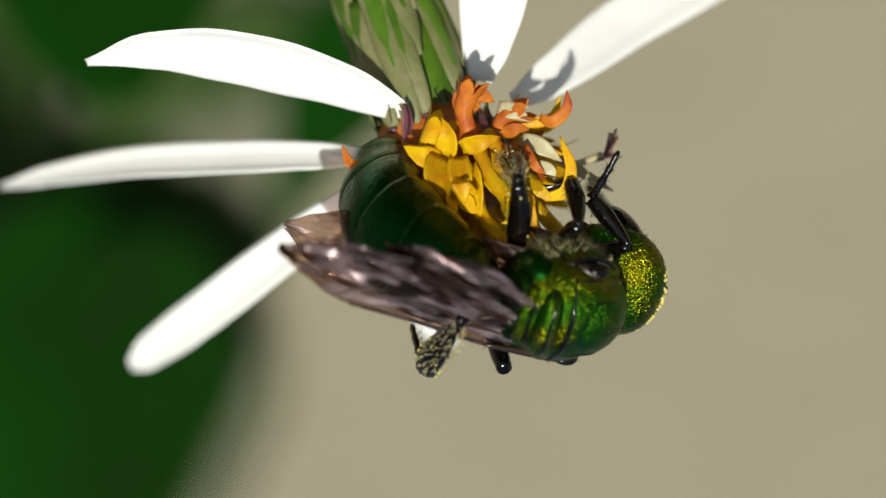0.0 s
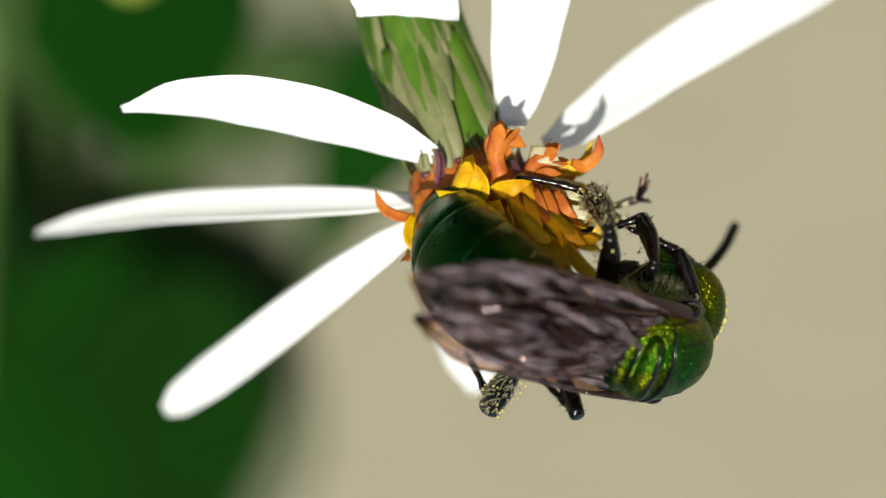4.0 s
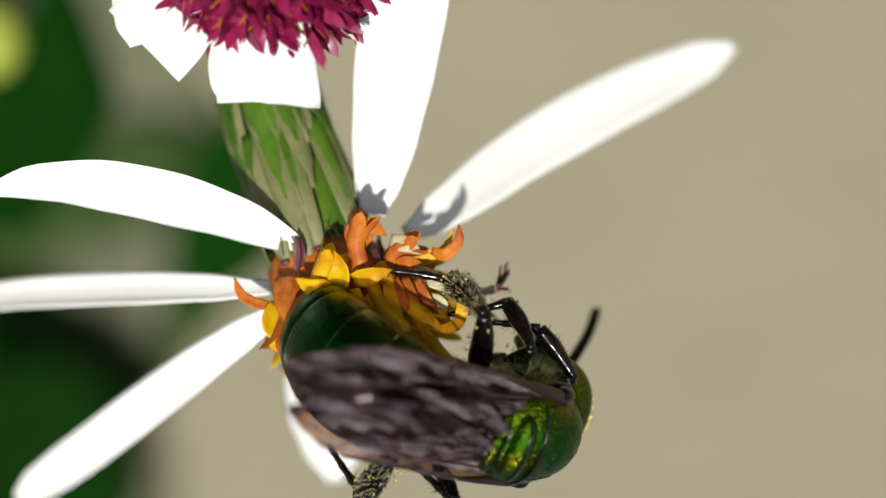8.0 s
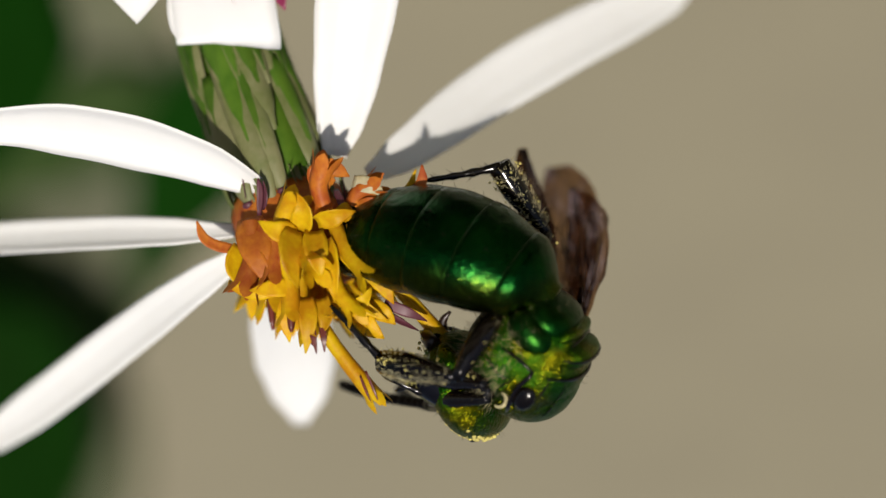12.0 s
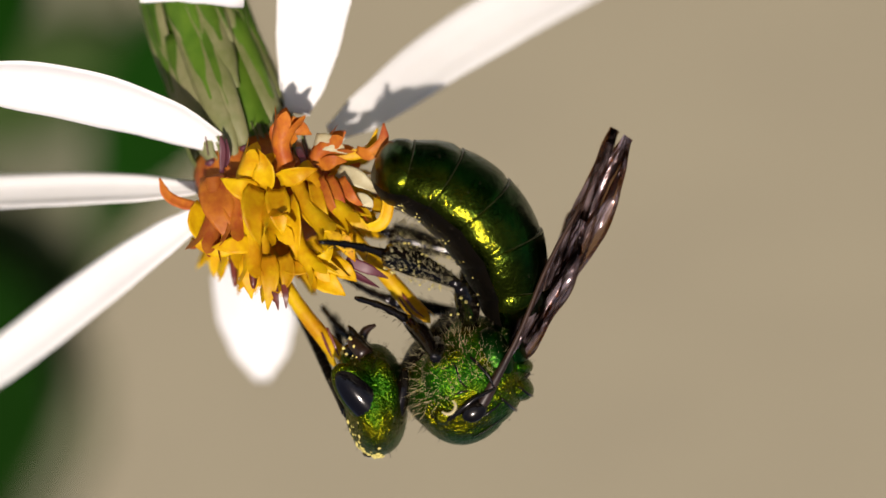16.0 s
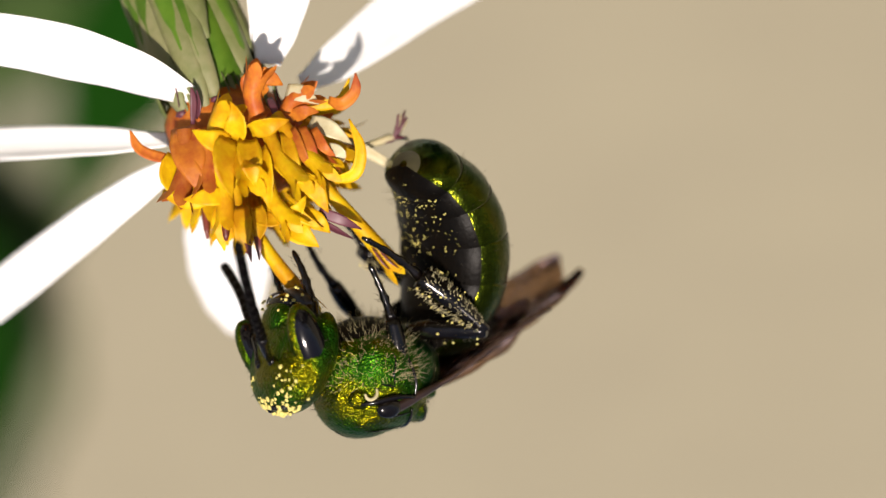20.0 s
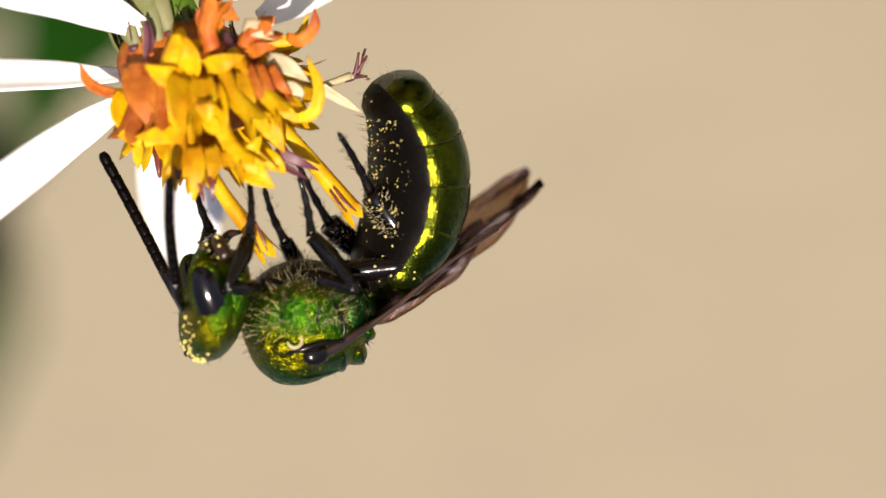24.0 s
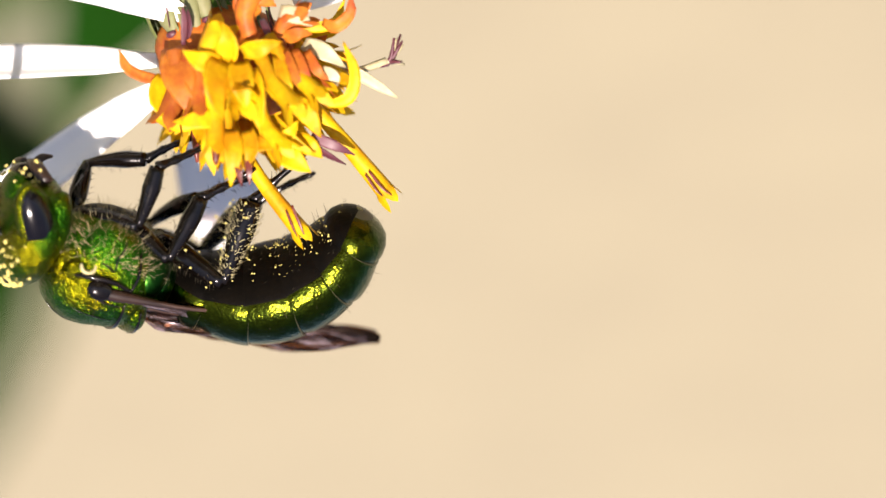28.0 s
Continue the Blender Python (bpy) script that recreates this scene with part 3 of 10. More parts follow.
    lobe((764, 677, -1.4), (794, 695, -1.6), (815, 714, -1.5), 0.34, YELLOW)
    lobe((729, 665, -1.5), (758, 683, -1.75), (803, 708, -1.7), 0.28, YELLOW)
    lobe((795, 676, -1.1), (836, 692, -1.15), (871, 708, -1), 0.2, MAROON)
    lobe((790, 690, -1.1), (824, 708, -1.15), (856, 725, -1), 0.14, MAROON)
    lobe((579, 509, -0.7), (584, 486, -0.8), (582, 459, -0.75), 0.16, MAROON)
    lobe((710, 474, -1.1), (718, 495, -1.3), (719, 516, -1.3), 0.14, MAROON)
    lobe((755, 808, -.75), (774, 838, -.85), (788, 858, -.75), .16, YELLOW)
    lobe((762, 796, -.86), (776, 830, -.92), (785, 852, -.88), .05, ANTHER)
    lobe((752, 805, -.84), (764, 836, -.9), (772, 852, -.86), .045, ANTHER)
    lobe((902, 746, -.65), (924, 774, -.75), (943, 784, -.65), .18, YELLOW)
    lobe((896, 736, -.8), (918, 764, -.86), (936, 778, -.82), .05, ANTHER)
    lobe((890, 742, -.8), (908, 768, -.84), (920, 780, -.8), .045, ANTHER)
    stig = part("stigma", tube(bmesh.new(), spline([at(815, 575, 0), at(880, 560, .2), at(925, 545, .3)], 8), [.07, .06, .08], 6), CREAM, ob, "frayed stigma", m=PLACE)
    for j in range(13):
        e = at(940 + rnd.uniform(-5, 20), 525 + rnd.uniform(-28, 25), .3 + rnd.uniform(-.2, .2))
        part("stigma_branch", tube(bmesh.new(), spline([at(905, 552, .25), at(930, 545, .3), e], 6), [.05, .055, .02], 5), MAROON if j % 2 else CREAM, stig, m=PLACE)
    for j in range(60):     # pale bristly scales round the cup's rim
        a0 = at(rnd.uniform(540, 720), rnd.uniform(425, 475), rnd.uniform(-.25, .1))
        d = Vector((.22 + rnd.uniform(-.12, .12), -.12, -.62)) * rnd.uniform(.7, 1.1)
        w = rnd.uniform(.03, .09)
        part("bristle", blade([a0, a0 + d * .5, a0 + d], [w * .6, w, w * .7, .015], rnd.uniform(-30, 30), .1, .03, 5, 7, 0), MARGIN if rnd.random() < .7 else MAROON, ob, m=PLACE)
    return ob


def purple_aster():
    ob = empty("spent_aster_flower", Matrix.Identity(4))
    tagged(ob, "older aster with purple disc and folded white rays", "flower")
    heart = at(522, -58, -1.6)
    way = Vector((0.05, -0.72, -0.60)).normalized()
    back_line = [heart - way * 0.5, heart - way * 2.2, heart - way * 3.6 + Vector((-.2, .5, 1.2)), heart + Vector((-3, 9, 14)), heart.lerp(foot_of(heart, -28, 15), .25), heart.lerp(foot_of(heart, -28, 15), .6), foot_of(heart, -28, 15)]
    part("stem", tube(bmesh.new(), spline(back_line, 40), [.9, .8, .45, .5, .6, .9, 1.2], 10), STEM, ob, "slender green stem", m=PLACE)
    part("receptacle", ball(bmesh.new(), heart, (1.2, 1.0, 1.1), None, 18, 10), PURPLE, ob, m=PLACE)
    rnd = random.Random(21)
    x1 = way.orthogonal().normalized()
    x2 = way.cross(x1)
    for i in range(84):
        u = (i + 0.5) / 84
        th, ph = math.acos(1 - u * 1.0), i * 2.39996
        d = way * math.cos(th) + (x1 * math.cos(ph) + x2 * math.sin(ph)) * math.sin(th)
        base = heart + Vector((d.x * 1.2, d.y * 1.0, d.z * 1.1))
        d2 = (d * 0.9 + way * 0.35 + Vector((rnd.uniform(-.3, .3), rnd.uniform(-.3, .3), rnd.uniform(-.3, .3)))).normalized()
        floret(ob, base, base + d2 * rnd.uniform(.3, .6), 0.10, rnd.uniform(.15, .21), 5, rnd.uniform(.4, .62), rnd.uniform(.2, .9), PURPLE, seed=300 + i, anther=False)
    for i in range(60):     # dry golden style tips between the florets
        d = (way + Vector((rnd.uniform(-1, 1), rnd.uniform(-.6, .6), rnd.uniform(-1, 1)))).normalized()
        b0 = heart + Vector((d.x * 1.5, d.y * 1.3, d.z * 1.4))
        part("style", tube(bmesh.new(), spline([b0, b0 + d * .25, b0 + d * .42 + Vector((rnd.uniform(-.12, .12), 0, rnd.uniform(-.12, .12)))], 5), [.03, .028, .012], 5), ORANGE, ob, m=PLACE)
    for pts in ([(450, 20, -1.8), (415, 42, -1.9), (375, 55, -1.9), (335, 25, -1.8)], [(470, 70, -2), (455, 110, -2.1), (470, 150, -2.1)],
                [(640, 60, -2), (665, 80, -2.1), (690, 95, -2.1)], [(590, 90, -2.1), (610, 130, -2.2), (622, 160, -2.2)]):
        part("floret_strap", blade([at(*q) for q in pts], [.14, .2, .18, .03], 10, .25, .06, 5, 14, 0), PURPLE, ob, "curled purple floret tip", m=PLACE)
    # rays folded back on themselves
    petal(ob, [(493, 0, -1.5), (503, 80, -2.0), (522, 206, -2.2), (521, 212, -1.9), (512, 150, -1.3), (500, 60, -.8)], [1.3, 1.7, 1.72, 1.7, 1.6, 1.0], 0, .02, "white ray petal folded back", ripple=0.01)
    petal(ob, [(462, 60, -1.5), (440, 120, -1.7), (436, 170, -1.7), (450, 216, -1.8)], [.4, .5, .55, .5, .3], 40, .25, "rolled edge of the folded ray petal", ripple=0.0)
    petal(ob, [(425, -40, -1.1), (372, 35, -1.6), (330, 88, -1.8), (300, 122, -1.7)], [1.1, 1.55, 1.7, 1.7], 0, .02, "white ray petal folded back", ripple=0.01)
    petal(ob, [(310, 112, -1.6), (292, 50, -1.2), (276, -50, -.9)], [.7, .95, .9, .6], 0, .02, "turned-back end of the folded ray petal", ripple=0.01)
    petal(ob, [(420, -78, -.9), (250, -52, -1.0), (80, -48, -1.2), (-120, -52, -1.3), (-260, -80, -1.3)], [.5, .75, .8, .78, .6, .2], 20, .15, "long white ray petal")
    petal(ob, [(440, -110, -.6), (330, -112, -.6), (180, -150, -.6), (30, -230, -.6)], [.5, .8, .95, .8, .2], 20, .15, "long white ray petal")
    petal(ob, [(640, -100, -.8), (760, -120, -.2), (840, -70, .8), (858, -30, 1.0)], [.6, 1.0, 1.2, .9, .2], 0, .1, "white ray petal behind")
    petal(ob, [(520, -160, -.6), (480, -330, -.4), (440, -560, -.2)], [.6, 1.2, 1.3, 1.0, .2], 0, .1, "white ray petal")
    petal(ob, [(600, -160, -.6), (680, -320, -.6), (740, -520, -.6)], [.6, 1.2, 1.3, 1.0, .2], 0, .1, "white ray petal")
    return ob


# ---- leaves behind the flowers, and unseen ones for reflections ----
def leafy(name, stem_pts, leaves, material, label, foot):
    ob = empty(name, Matrix.Identity(4))
    tagged(ob, label, "plant", "plants behind the flowers")
    pts = [at(*p) for p in stem_pts]
    end = foot_of(pts[-1], *foot)
    pts += [pts[-1].lerp(end, .5), end]
    part("stem", tube(bmesh.new(), spline(pts, 24), [1.2, 1.4, 1.6, 1.8], 8), STEM, ob, m=PLACE)
    for lp, w, tilt in leaves:
        w *= 0.01 * (FAR + lp[1][2]) / FAR
        part("leaf", blade([at(*q) for q in lp], [w * .25, w * .8, w, w * .85, w * .5, w * .05], tilt, .06, .25, 9, 22, .02), material, ob, m=PLACE)
    return ob


def foliage():
    leafy("shaded_leafy_plant", [(-300, 900, 75), (-260, 300, 80), (-300, -400, 85)], [
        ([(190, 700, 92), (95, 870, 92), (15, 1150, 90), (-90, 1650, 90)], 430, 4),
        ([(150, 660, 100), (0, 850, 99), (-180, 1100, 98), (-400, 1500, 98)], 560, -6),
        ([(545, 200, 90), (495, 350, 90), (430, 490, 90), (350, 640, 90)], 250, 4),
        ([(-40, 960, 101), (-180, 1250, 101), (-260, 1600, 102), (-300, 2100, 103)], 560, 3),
        ([(-260, 420, 102), (-420, 700, 101), (-560, 1100, 100)], 420, 8)], LEAF_SHADED, "leafy plant standing behind the flowers, its green darkened for shade", (0, 0))
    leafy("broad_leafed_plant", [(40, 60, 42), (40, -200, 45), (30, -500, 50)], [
        ([(58, 455, 36), (48, 300, 37), (40, 170, 38), (20, -60, 40), (0, -560, 42)], 430, 3)], LEAF_SHADED, "broad-leafed plant behind the flowers, its green darkened for shade", (-6, 10))
    # out-of-view leaves, added to keep sunlit ground out of the bee's reflections
    rnd = random.Random(31)
    ob = empty("unseen_reflection_leaves", Matrix.Identity(4))
    tagged(ob, "unseen dark leaves added to darken the bee's reflections", "plant", "plants behind the flowers")
    mid = Vector((2, 40, 75))
    end = foot_of(mid, 0, 6)
    part("stem", tube(bmesh.new(), spline([mid, mid.lerp(end, .5), end], 16), [1.2, 1.5, 1.9], 8), STEM, ob, m=PLACE)
    for i in range(72):
        x, y = -48 + 12 * (i % 9) + rnd.uniform(-4, 4), -75 + 15 * (i // 9) + rnd.uniform(-5, 5)
        z = 14 + .31 * max(0, FAR + y) + rnd.uniform(0, 8)
        a = Vector((x, y, z))
        d = Vector((rnd.uniform(-1, 1), rnd.uniform(-.4, 1), rnd.uniform(-.05, .25))).normalized() * rnd.uniform(17, 25)
        if d.y < 0:
            d.z = max(d.z, 0)
        w = rnd.uniform(9, 13)
        part("leaf", blade([a, a + d * .5 + Vector((0, 0, -1)), a + d], [w * .25, w * .8, w, w * .85, w * .5, w * .05], rnd.uniform(-15, 15), .06, .25, 7, 14, .02, up=Vector((0, 0, -1))), LEAF_SHADED, ob, m=PLACE)
        part("leaf_stalk", tube(bmesh.new(), spline([a, a.lerp(mid, .5) + Vector((0, 0, 12)), mid + Vector((0, 0, 10))], 8), [.35, .45, .6], 6), STEM, ob, m=PLACE)
    leafy("green_leafy_plant", [(-100, 760, 118), (-140, 300, 120), (-160, -400, 124)], [
        ([(190, 690, 116), (100, 880, 115), (20, 1180, 114), (-75, 1650, 114)], 430, 0),
        ([(440, 360, 112), (300, 500, 110), (120, 640, 110), (-100, 760, 110), (-400, 900, 112)], 430, 0),
        ([(400, 290, 100), (290, 350, 100), (150, 420, 100), (-20, 490, 100)], 190, 0),
        ([(-200, 640, 112), (-260, 420, 112), (-300, 200, 112), (-360, 0, 112)], 420, 0)], LEAF_MID, "mid-green leafy plant behind the flowers", (4, 8))
    leafy("pale_leafed_plant", [(150, 500, 112), (160, 100, 113), (140, -400, 118)], [
        ([(330, 640, 104), (300, 420, 104), (270, 200, 104), (220, -200, 106)], 420, 0),
        ([(265, 690, 124), (177, 900, 123), (100, 1200, 122), (15, 1650, 122)], 430, 0),
        ([(20, 820, 124), (-40, 520, 123), (-60, 150, 122), (-40, -300, 122)], 700, 0)], LEAF_PALE, "pale olive leafy plant far behind", (4, 10))
    ob = empty("flower_bud", Matrix.Identity(4))
    tagged(ob, "round yellow-green flower bud on a thin green stem", "bud")
    c = at(30, 118, 22)
    part("bud", ball(bmesh.new(), c, (1.0, 1.0, 1.15), None, 20, 12), BUD, ob, m=PLACE)
    part("stem", tube(bmesh.new(), spline([c, c + Vector((0, 5, 3)), c + Vector((-1, 16, 12)), c.lerp(foot_of(c, -6, 12), .4), foot_of(c, -6, 12)], 24), [.3, .35, .5, .9, 1.2], 8), STEM, ob, m=PLACE)


aster()
purple_aster()
foliage()


# ---- the bee ----
def fuzz(bm, points, length, rnd, index=0, radius=0.012):
    """Fine hairs: thin three-sided spikes on (place, way) pairs."""
    for p, d in points:
        d = (Vector(d) + Vector((rnd.uniform(-.4, .4), rnd.uniform(-.4, .4), rnd.uniform(-.4, .4)))).normalized()
        s = d.orthogonal().normalized()
        n = d.cross(s)
        tip = bm.verts.new(Vector(p) + d * length * rnd.uniform(.6, 1.3))
        ring = [bm.verts.new(Vector(p) + (s * math.cos(a) + n * math.sin(a)) * radius) for a in (0, 2.1, 4.2)]
        for k in range(3):
            bm.faces.new((ring[k], ring[(k + 1) % 3], tip)).material_index = index


def limb(parent, name, length, radii, material, hairs=0, rnd=None, segs=10, flat=1.0, hair_len=0.18, label=""):
    """A leg piece along -z from its joint."""
    bm = tube(bmesh.new(), [Vector((0, 0.05 * math.sin(math.pi * i / 11), -length * i / 11)) for i in range(12)], radii, segs, flat, Vector((1, 0, 0)))
    if hairs:
        pts = []
        for i in range(hairs):
            u, a = rnd.uniform(.08, .95), rnd.uniform(0, 6.283)
            r = curve(radii, u)
            pts.append(((math.cos(a) * r, math.sin(a) * r * flat, -length * u), (math.cos(a), math.sin(a), -0.6)))
        fuzz(bm, pts, hair_len, rnd, 1, .007)
    if hairs > 60:
        for i in range(60 if hairs > 100 else 8):
            u, a = rnd.uniform(.1, .98), rnd.uniform(0, 6.283)
            r = curve(radii, u) + rnd.uniform(0, .10)
            ball(bm, (math.cos(a) * r, math.sin(a) * r * flat, -length * u), [rnd.uniform(.006, .026)] * 3, None, 5, 4, index=2)
    return part(name, bm, [material, HAIR_PALE if hairs > 100 else HAIR, DUST], parent, label)


SEG_LEN = (.72, .78, .75, .70, .60, .50)


def bee():
    rnd = random.Random(5)
    root = empty("bee", Matrix.Identity(4))
    tagged(root, "metallic green sweat bee with smoky wings clinging to the aster", "bee")
    P = {"bee": root}

    def chest(c):
        z = c.z * (1.0 if c.z > 0 else 1.05)
        return Vector((c.x * (1 - 0.08 * c.z), c.y * (1 - 0.10 * max(0, c.x) - 0.06 * max(0, -c.x)), z))
    thorax = part("thorax", ball(bmesh.new(), (0, 0, 0), (1.12, 1.0, 0.98), None, 36, 24, 2.2, chest), SHELL, root, "pitted metallic green thorax")
    # back plates with their seams
    part("scutum", ball(bmesh.new(), (0.22, 0, 0.14), (0.86, 0.84, 0.89), None, 32, 20, 2.15), SHELL, thorax, "golden green back plate")
    part("scutellum", ball(bmesh.new(), (-0.60, 0, 0.52), (0.25, 0.66, 0.42), Matrix.Rotation(radians(-28), 3, "Y"), 24, 14, 2.2), SHELL, thorax)
    part("metanotum", ball(bmesh.new(), (-0.86, 0, 0.30), (0.16, 0.62, 0.30), Matrix.Rotation(radians(-48), 3, "Y"), 24, 12, 2.2), SHELL, thorax)
    part("propodeum", ball(bmesh.new(), (-0.88, 0, -0.08), (0.34, 0.70, 0.52), None, 24, 14, 2.2), SHELL_DEEP, thorax)
    part("collar", ball(bmesh.new(), (0.86, 0, 0.06), (0.20, 0.62, 0.55), None, 24, 12), SHELL, thorax)
    part("breast", ball(bmesh.new(), (0.08, 0, -0.55), (0.85, 0.72, 0.55), None, 24, 14), BELLY, thorax, "black underside")
    plates = [((0, 0, 0), (1.12, 1.0, .98), 0), ((.22, 0, .14), (.86, .84, .89), 0), ((-.60, 0, .52), (.25, .66, .42), -28), ((-.86, 0, .30), (.16, .62, .30), -48)]

    def skin(x, turn):
        """The place on the thorax that lies at x along it, turn degrees round it from its left side."""
        r = 1.5
        while r > .1:
            p = Vector((x, math.cos(radians(turn)) * r, math.sin(radians(turn)) * r))
            for c, size, lean in plates:
                q = Matrix.Rotation(radians(-lean), 3, "Y") @ (p - Vector(c))
                if sum(abs(q[i] / size[i]) ** 2.2 for i in range(3)) < 1:
                    return p
            r -= .01
        return p
    for x0, x1, a0, thick in ((-.40, -.30, 32, .040), (-.78, -.66, 40, .035), (-.97, -.86, 48, .03)):
        line = [skin(x0 + (x1 - x0) * abs(2 * j / 16 - 1) ** 2, a0 + (180 - 2 * a0) * j / 16) for j in range(17)]
        part("back_seam", tube(bmesh.new(), spline(line, 34), [thick * .5, thick, thick, thick * .5], 6), BLACK, thorax, "black groove across the back")
    for turn, x0, x1, thick in ((58, -.25, .50, .014), (122, -.25, .50, .014), (90, .05, .80, .010), (36, -.30, .25, .02), (144, -.30, .25, .02)):
        line = [skin(x0 + (x1 - x0) * j / 8, turn) for j in range(9)]
        part("back_line", tube(bmesh.new(), spline(line, 18), [thick * .4, thick, thick, thick * .4], 6), BLACK, thorax)
    for sgn in (1, -1):
        part("tegula", ball(bmesh.new(), (.20, sgn * .93, .42), (.24, .11, .18), None, 16, 10), BLACK, thorax, "shiny dark wing-base scale")
        part("shoulder", ball(bmesh.new(), (.62, sgn * .70, .20), (.22, .16, .20), None, 16, 10), SHELL, thorax)
    for sgn in (1, -1):
        part("side_plate", ball(bmesh.new(), (.10, sgn * .52, -.22), (.62, .50, .60), Matrix.Rotation(radians(18), 3, "Y"), 24, 16, 2.3), SHELL, thorax, "pitted green side plate")
        part("rear_side_plate", ball(bmesh.new(), (-.62, sgn * .50, -.12), (.34, .42, .50), Matrix.Rotation(radians(12), 3, "Y"), 20, 14, 2.2), SHELL_DEEP, thorax)
        part("seam", tube(bmesh.new(), spline([(-.30, sgn * .98, .30), (-.34, sgn * 1.0, .02), (-.28, sgn * .92, -.35), (-.15, sgn * .70, -.62)], 12), [.02, .035, .03, .02], 6), BLACK, thorax)
        part("seam", tube(bmesh.new(), spline([(.78, sgn * .70, .30), (.50, sgn * .93, .28), (.10, sgn * 1.02, .24), (-.30, sgn * .98, .30)], 12), [.03, .05, .05, .03], 6), BLACK, thorax)
        ring = [(.52 + .13 * math.cos(a), sgn * (.93 + .02 * math.cos(a)), .10 + .12 * math.sin(a)) for a in [j * math.pi / 7 for j in range(9)]]
        part("lobe_rim", tube(bmesh.new(), spline(ring, 16), [.02, .035, .035, .02], 6), HAIR_PALE, thorax, "pale rim of the shoulder lobe")
        def flank(x, z):
            return Vector((x, sgn * (.535 + .5 * math.sqrt(max(0, 1 - ((x - .10) / .62) ** 2 - ((z + .22) / .60) ** 2))), z))
        for way in ([(-.30, .05), (-.05, .10), (.20, .02), (.45, -.05)], [(.05, .08), (.10, -.15), (.02, -.40), (.08, -.65)]):
            part("seam", tube(bmesh.new(), spline([flank(*q) for q in way], 12), [.008, .018, .018, .008], 6), BLACK, thorax)
    hb = bmesh.new()
    pts = []
    for i in range(420):
        v = Vector((rnd.gauss(0, 1), rnd.gauss(0, 1), rnd.gauss(0, 1))).normalized()
        if v.z > 0.55 and rnd.random() < .75:
            continue
        pts.append(((v.x * 1.10, v.y * .97, v.z * .95), v))
    fuzz(hb, pts, .17, rnd, radius=.008)
    part("thorax_hair", hb, HAIR, thorax, "sparse pale fuzz")

    hb = bmesh.new()
    pts = []
    for i in range(1700):
        v = Vector((rnd.gauss(.15, .8), rnd.gauss(0, 1), -abs(rnd.gauss(.5, .5)))).normalized()
        pts.append(((v.x * 1.0, v.y * .93, v.z * .98), v))
    fuzz(hb, pts, .30, rnd, radius=.005)
    part("breast_hair", hb, HAIR_PALE, thorax, "long pale hair fringe")

    # head: origin at the neck, face towards +x, crown towards +z
    def skull(c):
        k = 1 - 0.16 * max(0, -c.z)
        return Vector((c.x * (1 - .12 * abs(c.y)), c.y * k, c.z))
    head = part("head", ball(bmesh.new(), (.55, 0, -.12), (.56, 1.02, .98), None, 32, 22, 2.25, skull), SHELL, root, "pitted metallic green head")
    P["head"] = head
    for sgn in (1, -1):
        part("compound_eye", ball(bmesh.new(), (.72, sgn * .78, -.22), (.31, .28, .69), Matrix.Rotation(radians(-36), 3, "Y") @ Matrix.Rotation(radians(sgn * 10), 3, "X"), 24, 16), EYE, head, "glossy black oval eye")
        part("eye_orbit", ball(bmesh.new(), (.70, sgn * .78, -.22), (.35, .225, .74), Matrix.Rotation(radians(-36), 3, "Y") @ Matrix.Rotation(radians(sgn * 10), 3, "X"), 24, 16), SHELL, head, "golden green rim round the eye")
        part("cheek", ball(bmesh.new(), (.36, sgn * .72, -.25), (.26, .22, .62), None, 20, 14), SHELL, head)
        part("mandible", tube(bmesh.new(), spline([(.62, sgn * .55, -.92), (.80, sgn * .40, -1.15), (.84, sgn * .08, -1.24)], 8), [.14, .12, .04], 8), BROWN, head, "dark brown jaw")
        part("antenna_socket", ball(bmesh.new(), (1.05, sgn * .20, .06), (.07, .10, .10), None, 12, 8), BLACK, head)
    part("clypeus", ball(bmesh.new(), (.90, 0, -.72), (.22, .42, .34), None, 20, 12), SHELL, head)
    part("labrum", ball(bmesh.new(), (.80, 0, -1.02), (.24, .44, .20), None, 16, 8), BLACK, head)
    part("proboscis", tube(bmesh.new(), spline([(.72, 0, -1.05), (.62, 0, -1.32), (.42, 0, -1.42)], 8), [.10, .08, .03], 8), BROWN, head)
    for y in (-.22, 0, .22):
        part("ocellus", ball(bmesh.new(), (.72 + (0.06 if y == 0 else 0), y, .80), (.07, .07, .06), None, 12, 8), EYE, head)
    gb = bmesh.new()
    for i in range(110):
        v = Vector((rnd.uniform(-.1, .9), rnd.gauss(0, .42), 1)).normalized()
        ball(gb, (.55 + v.x * .56, v.y * 1.0, -.12 + v.z * 1.0), [rnd.uniform(.02, .05)] * 3, None, 6, 4)
    for sgn in (1, -1):
        for i in range(60):
            v = Vector((rnd.gauss(.55, .25), sgn * rnd.gauss(.62, .18), rnd.gauss(.75, .2))).normalized()
            ball(gb, (.55 + v.x * .55, v.y * 1.0, -.12 + v.z * .97), [rnd.uniform(.015, .045)] * 3, None, 6, 4)
        for i in range(60):
            ball(gb, (.85 + rnd.gauss(0, .12), sgn * (.3 + rnd.gauss(0, .14)), -.98 + rnd.gauss(0, .12)), [rnd.uniform(.012, .035)] * 3, None, 6, 4)
    part("pollen", gb, DUST, head, "pale yellow pollen grains on the crown")
    hb = bmesh.new()
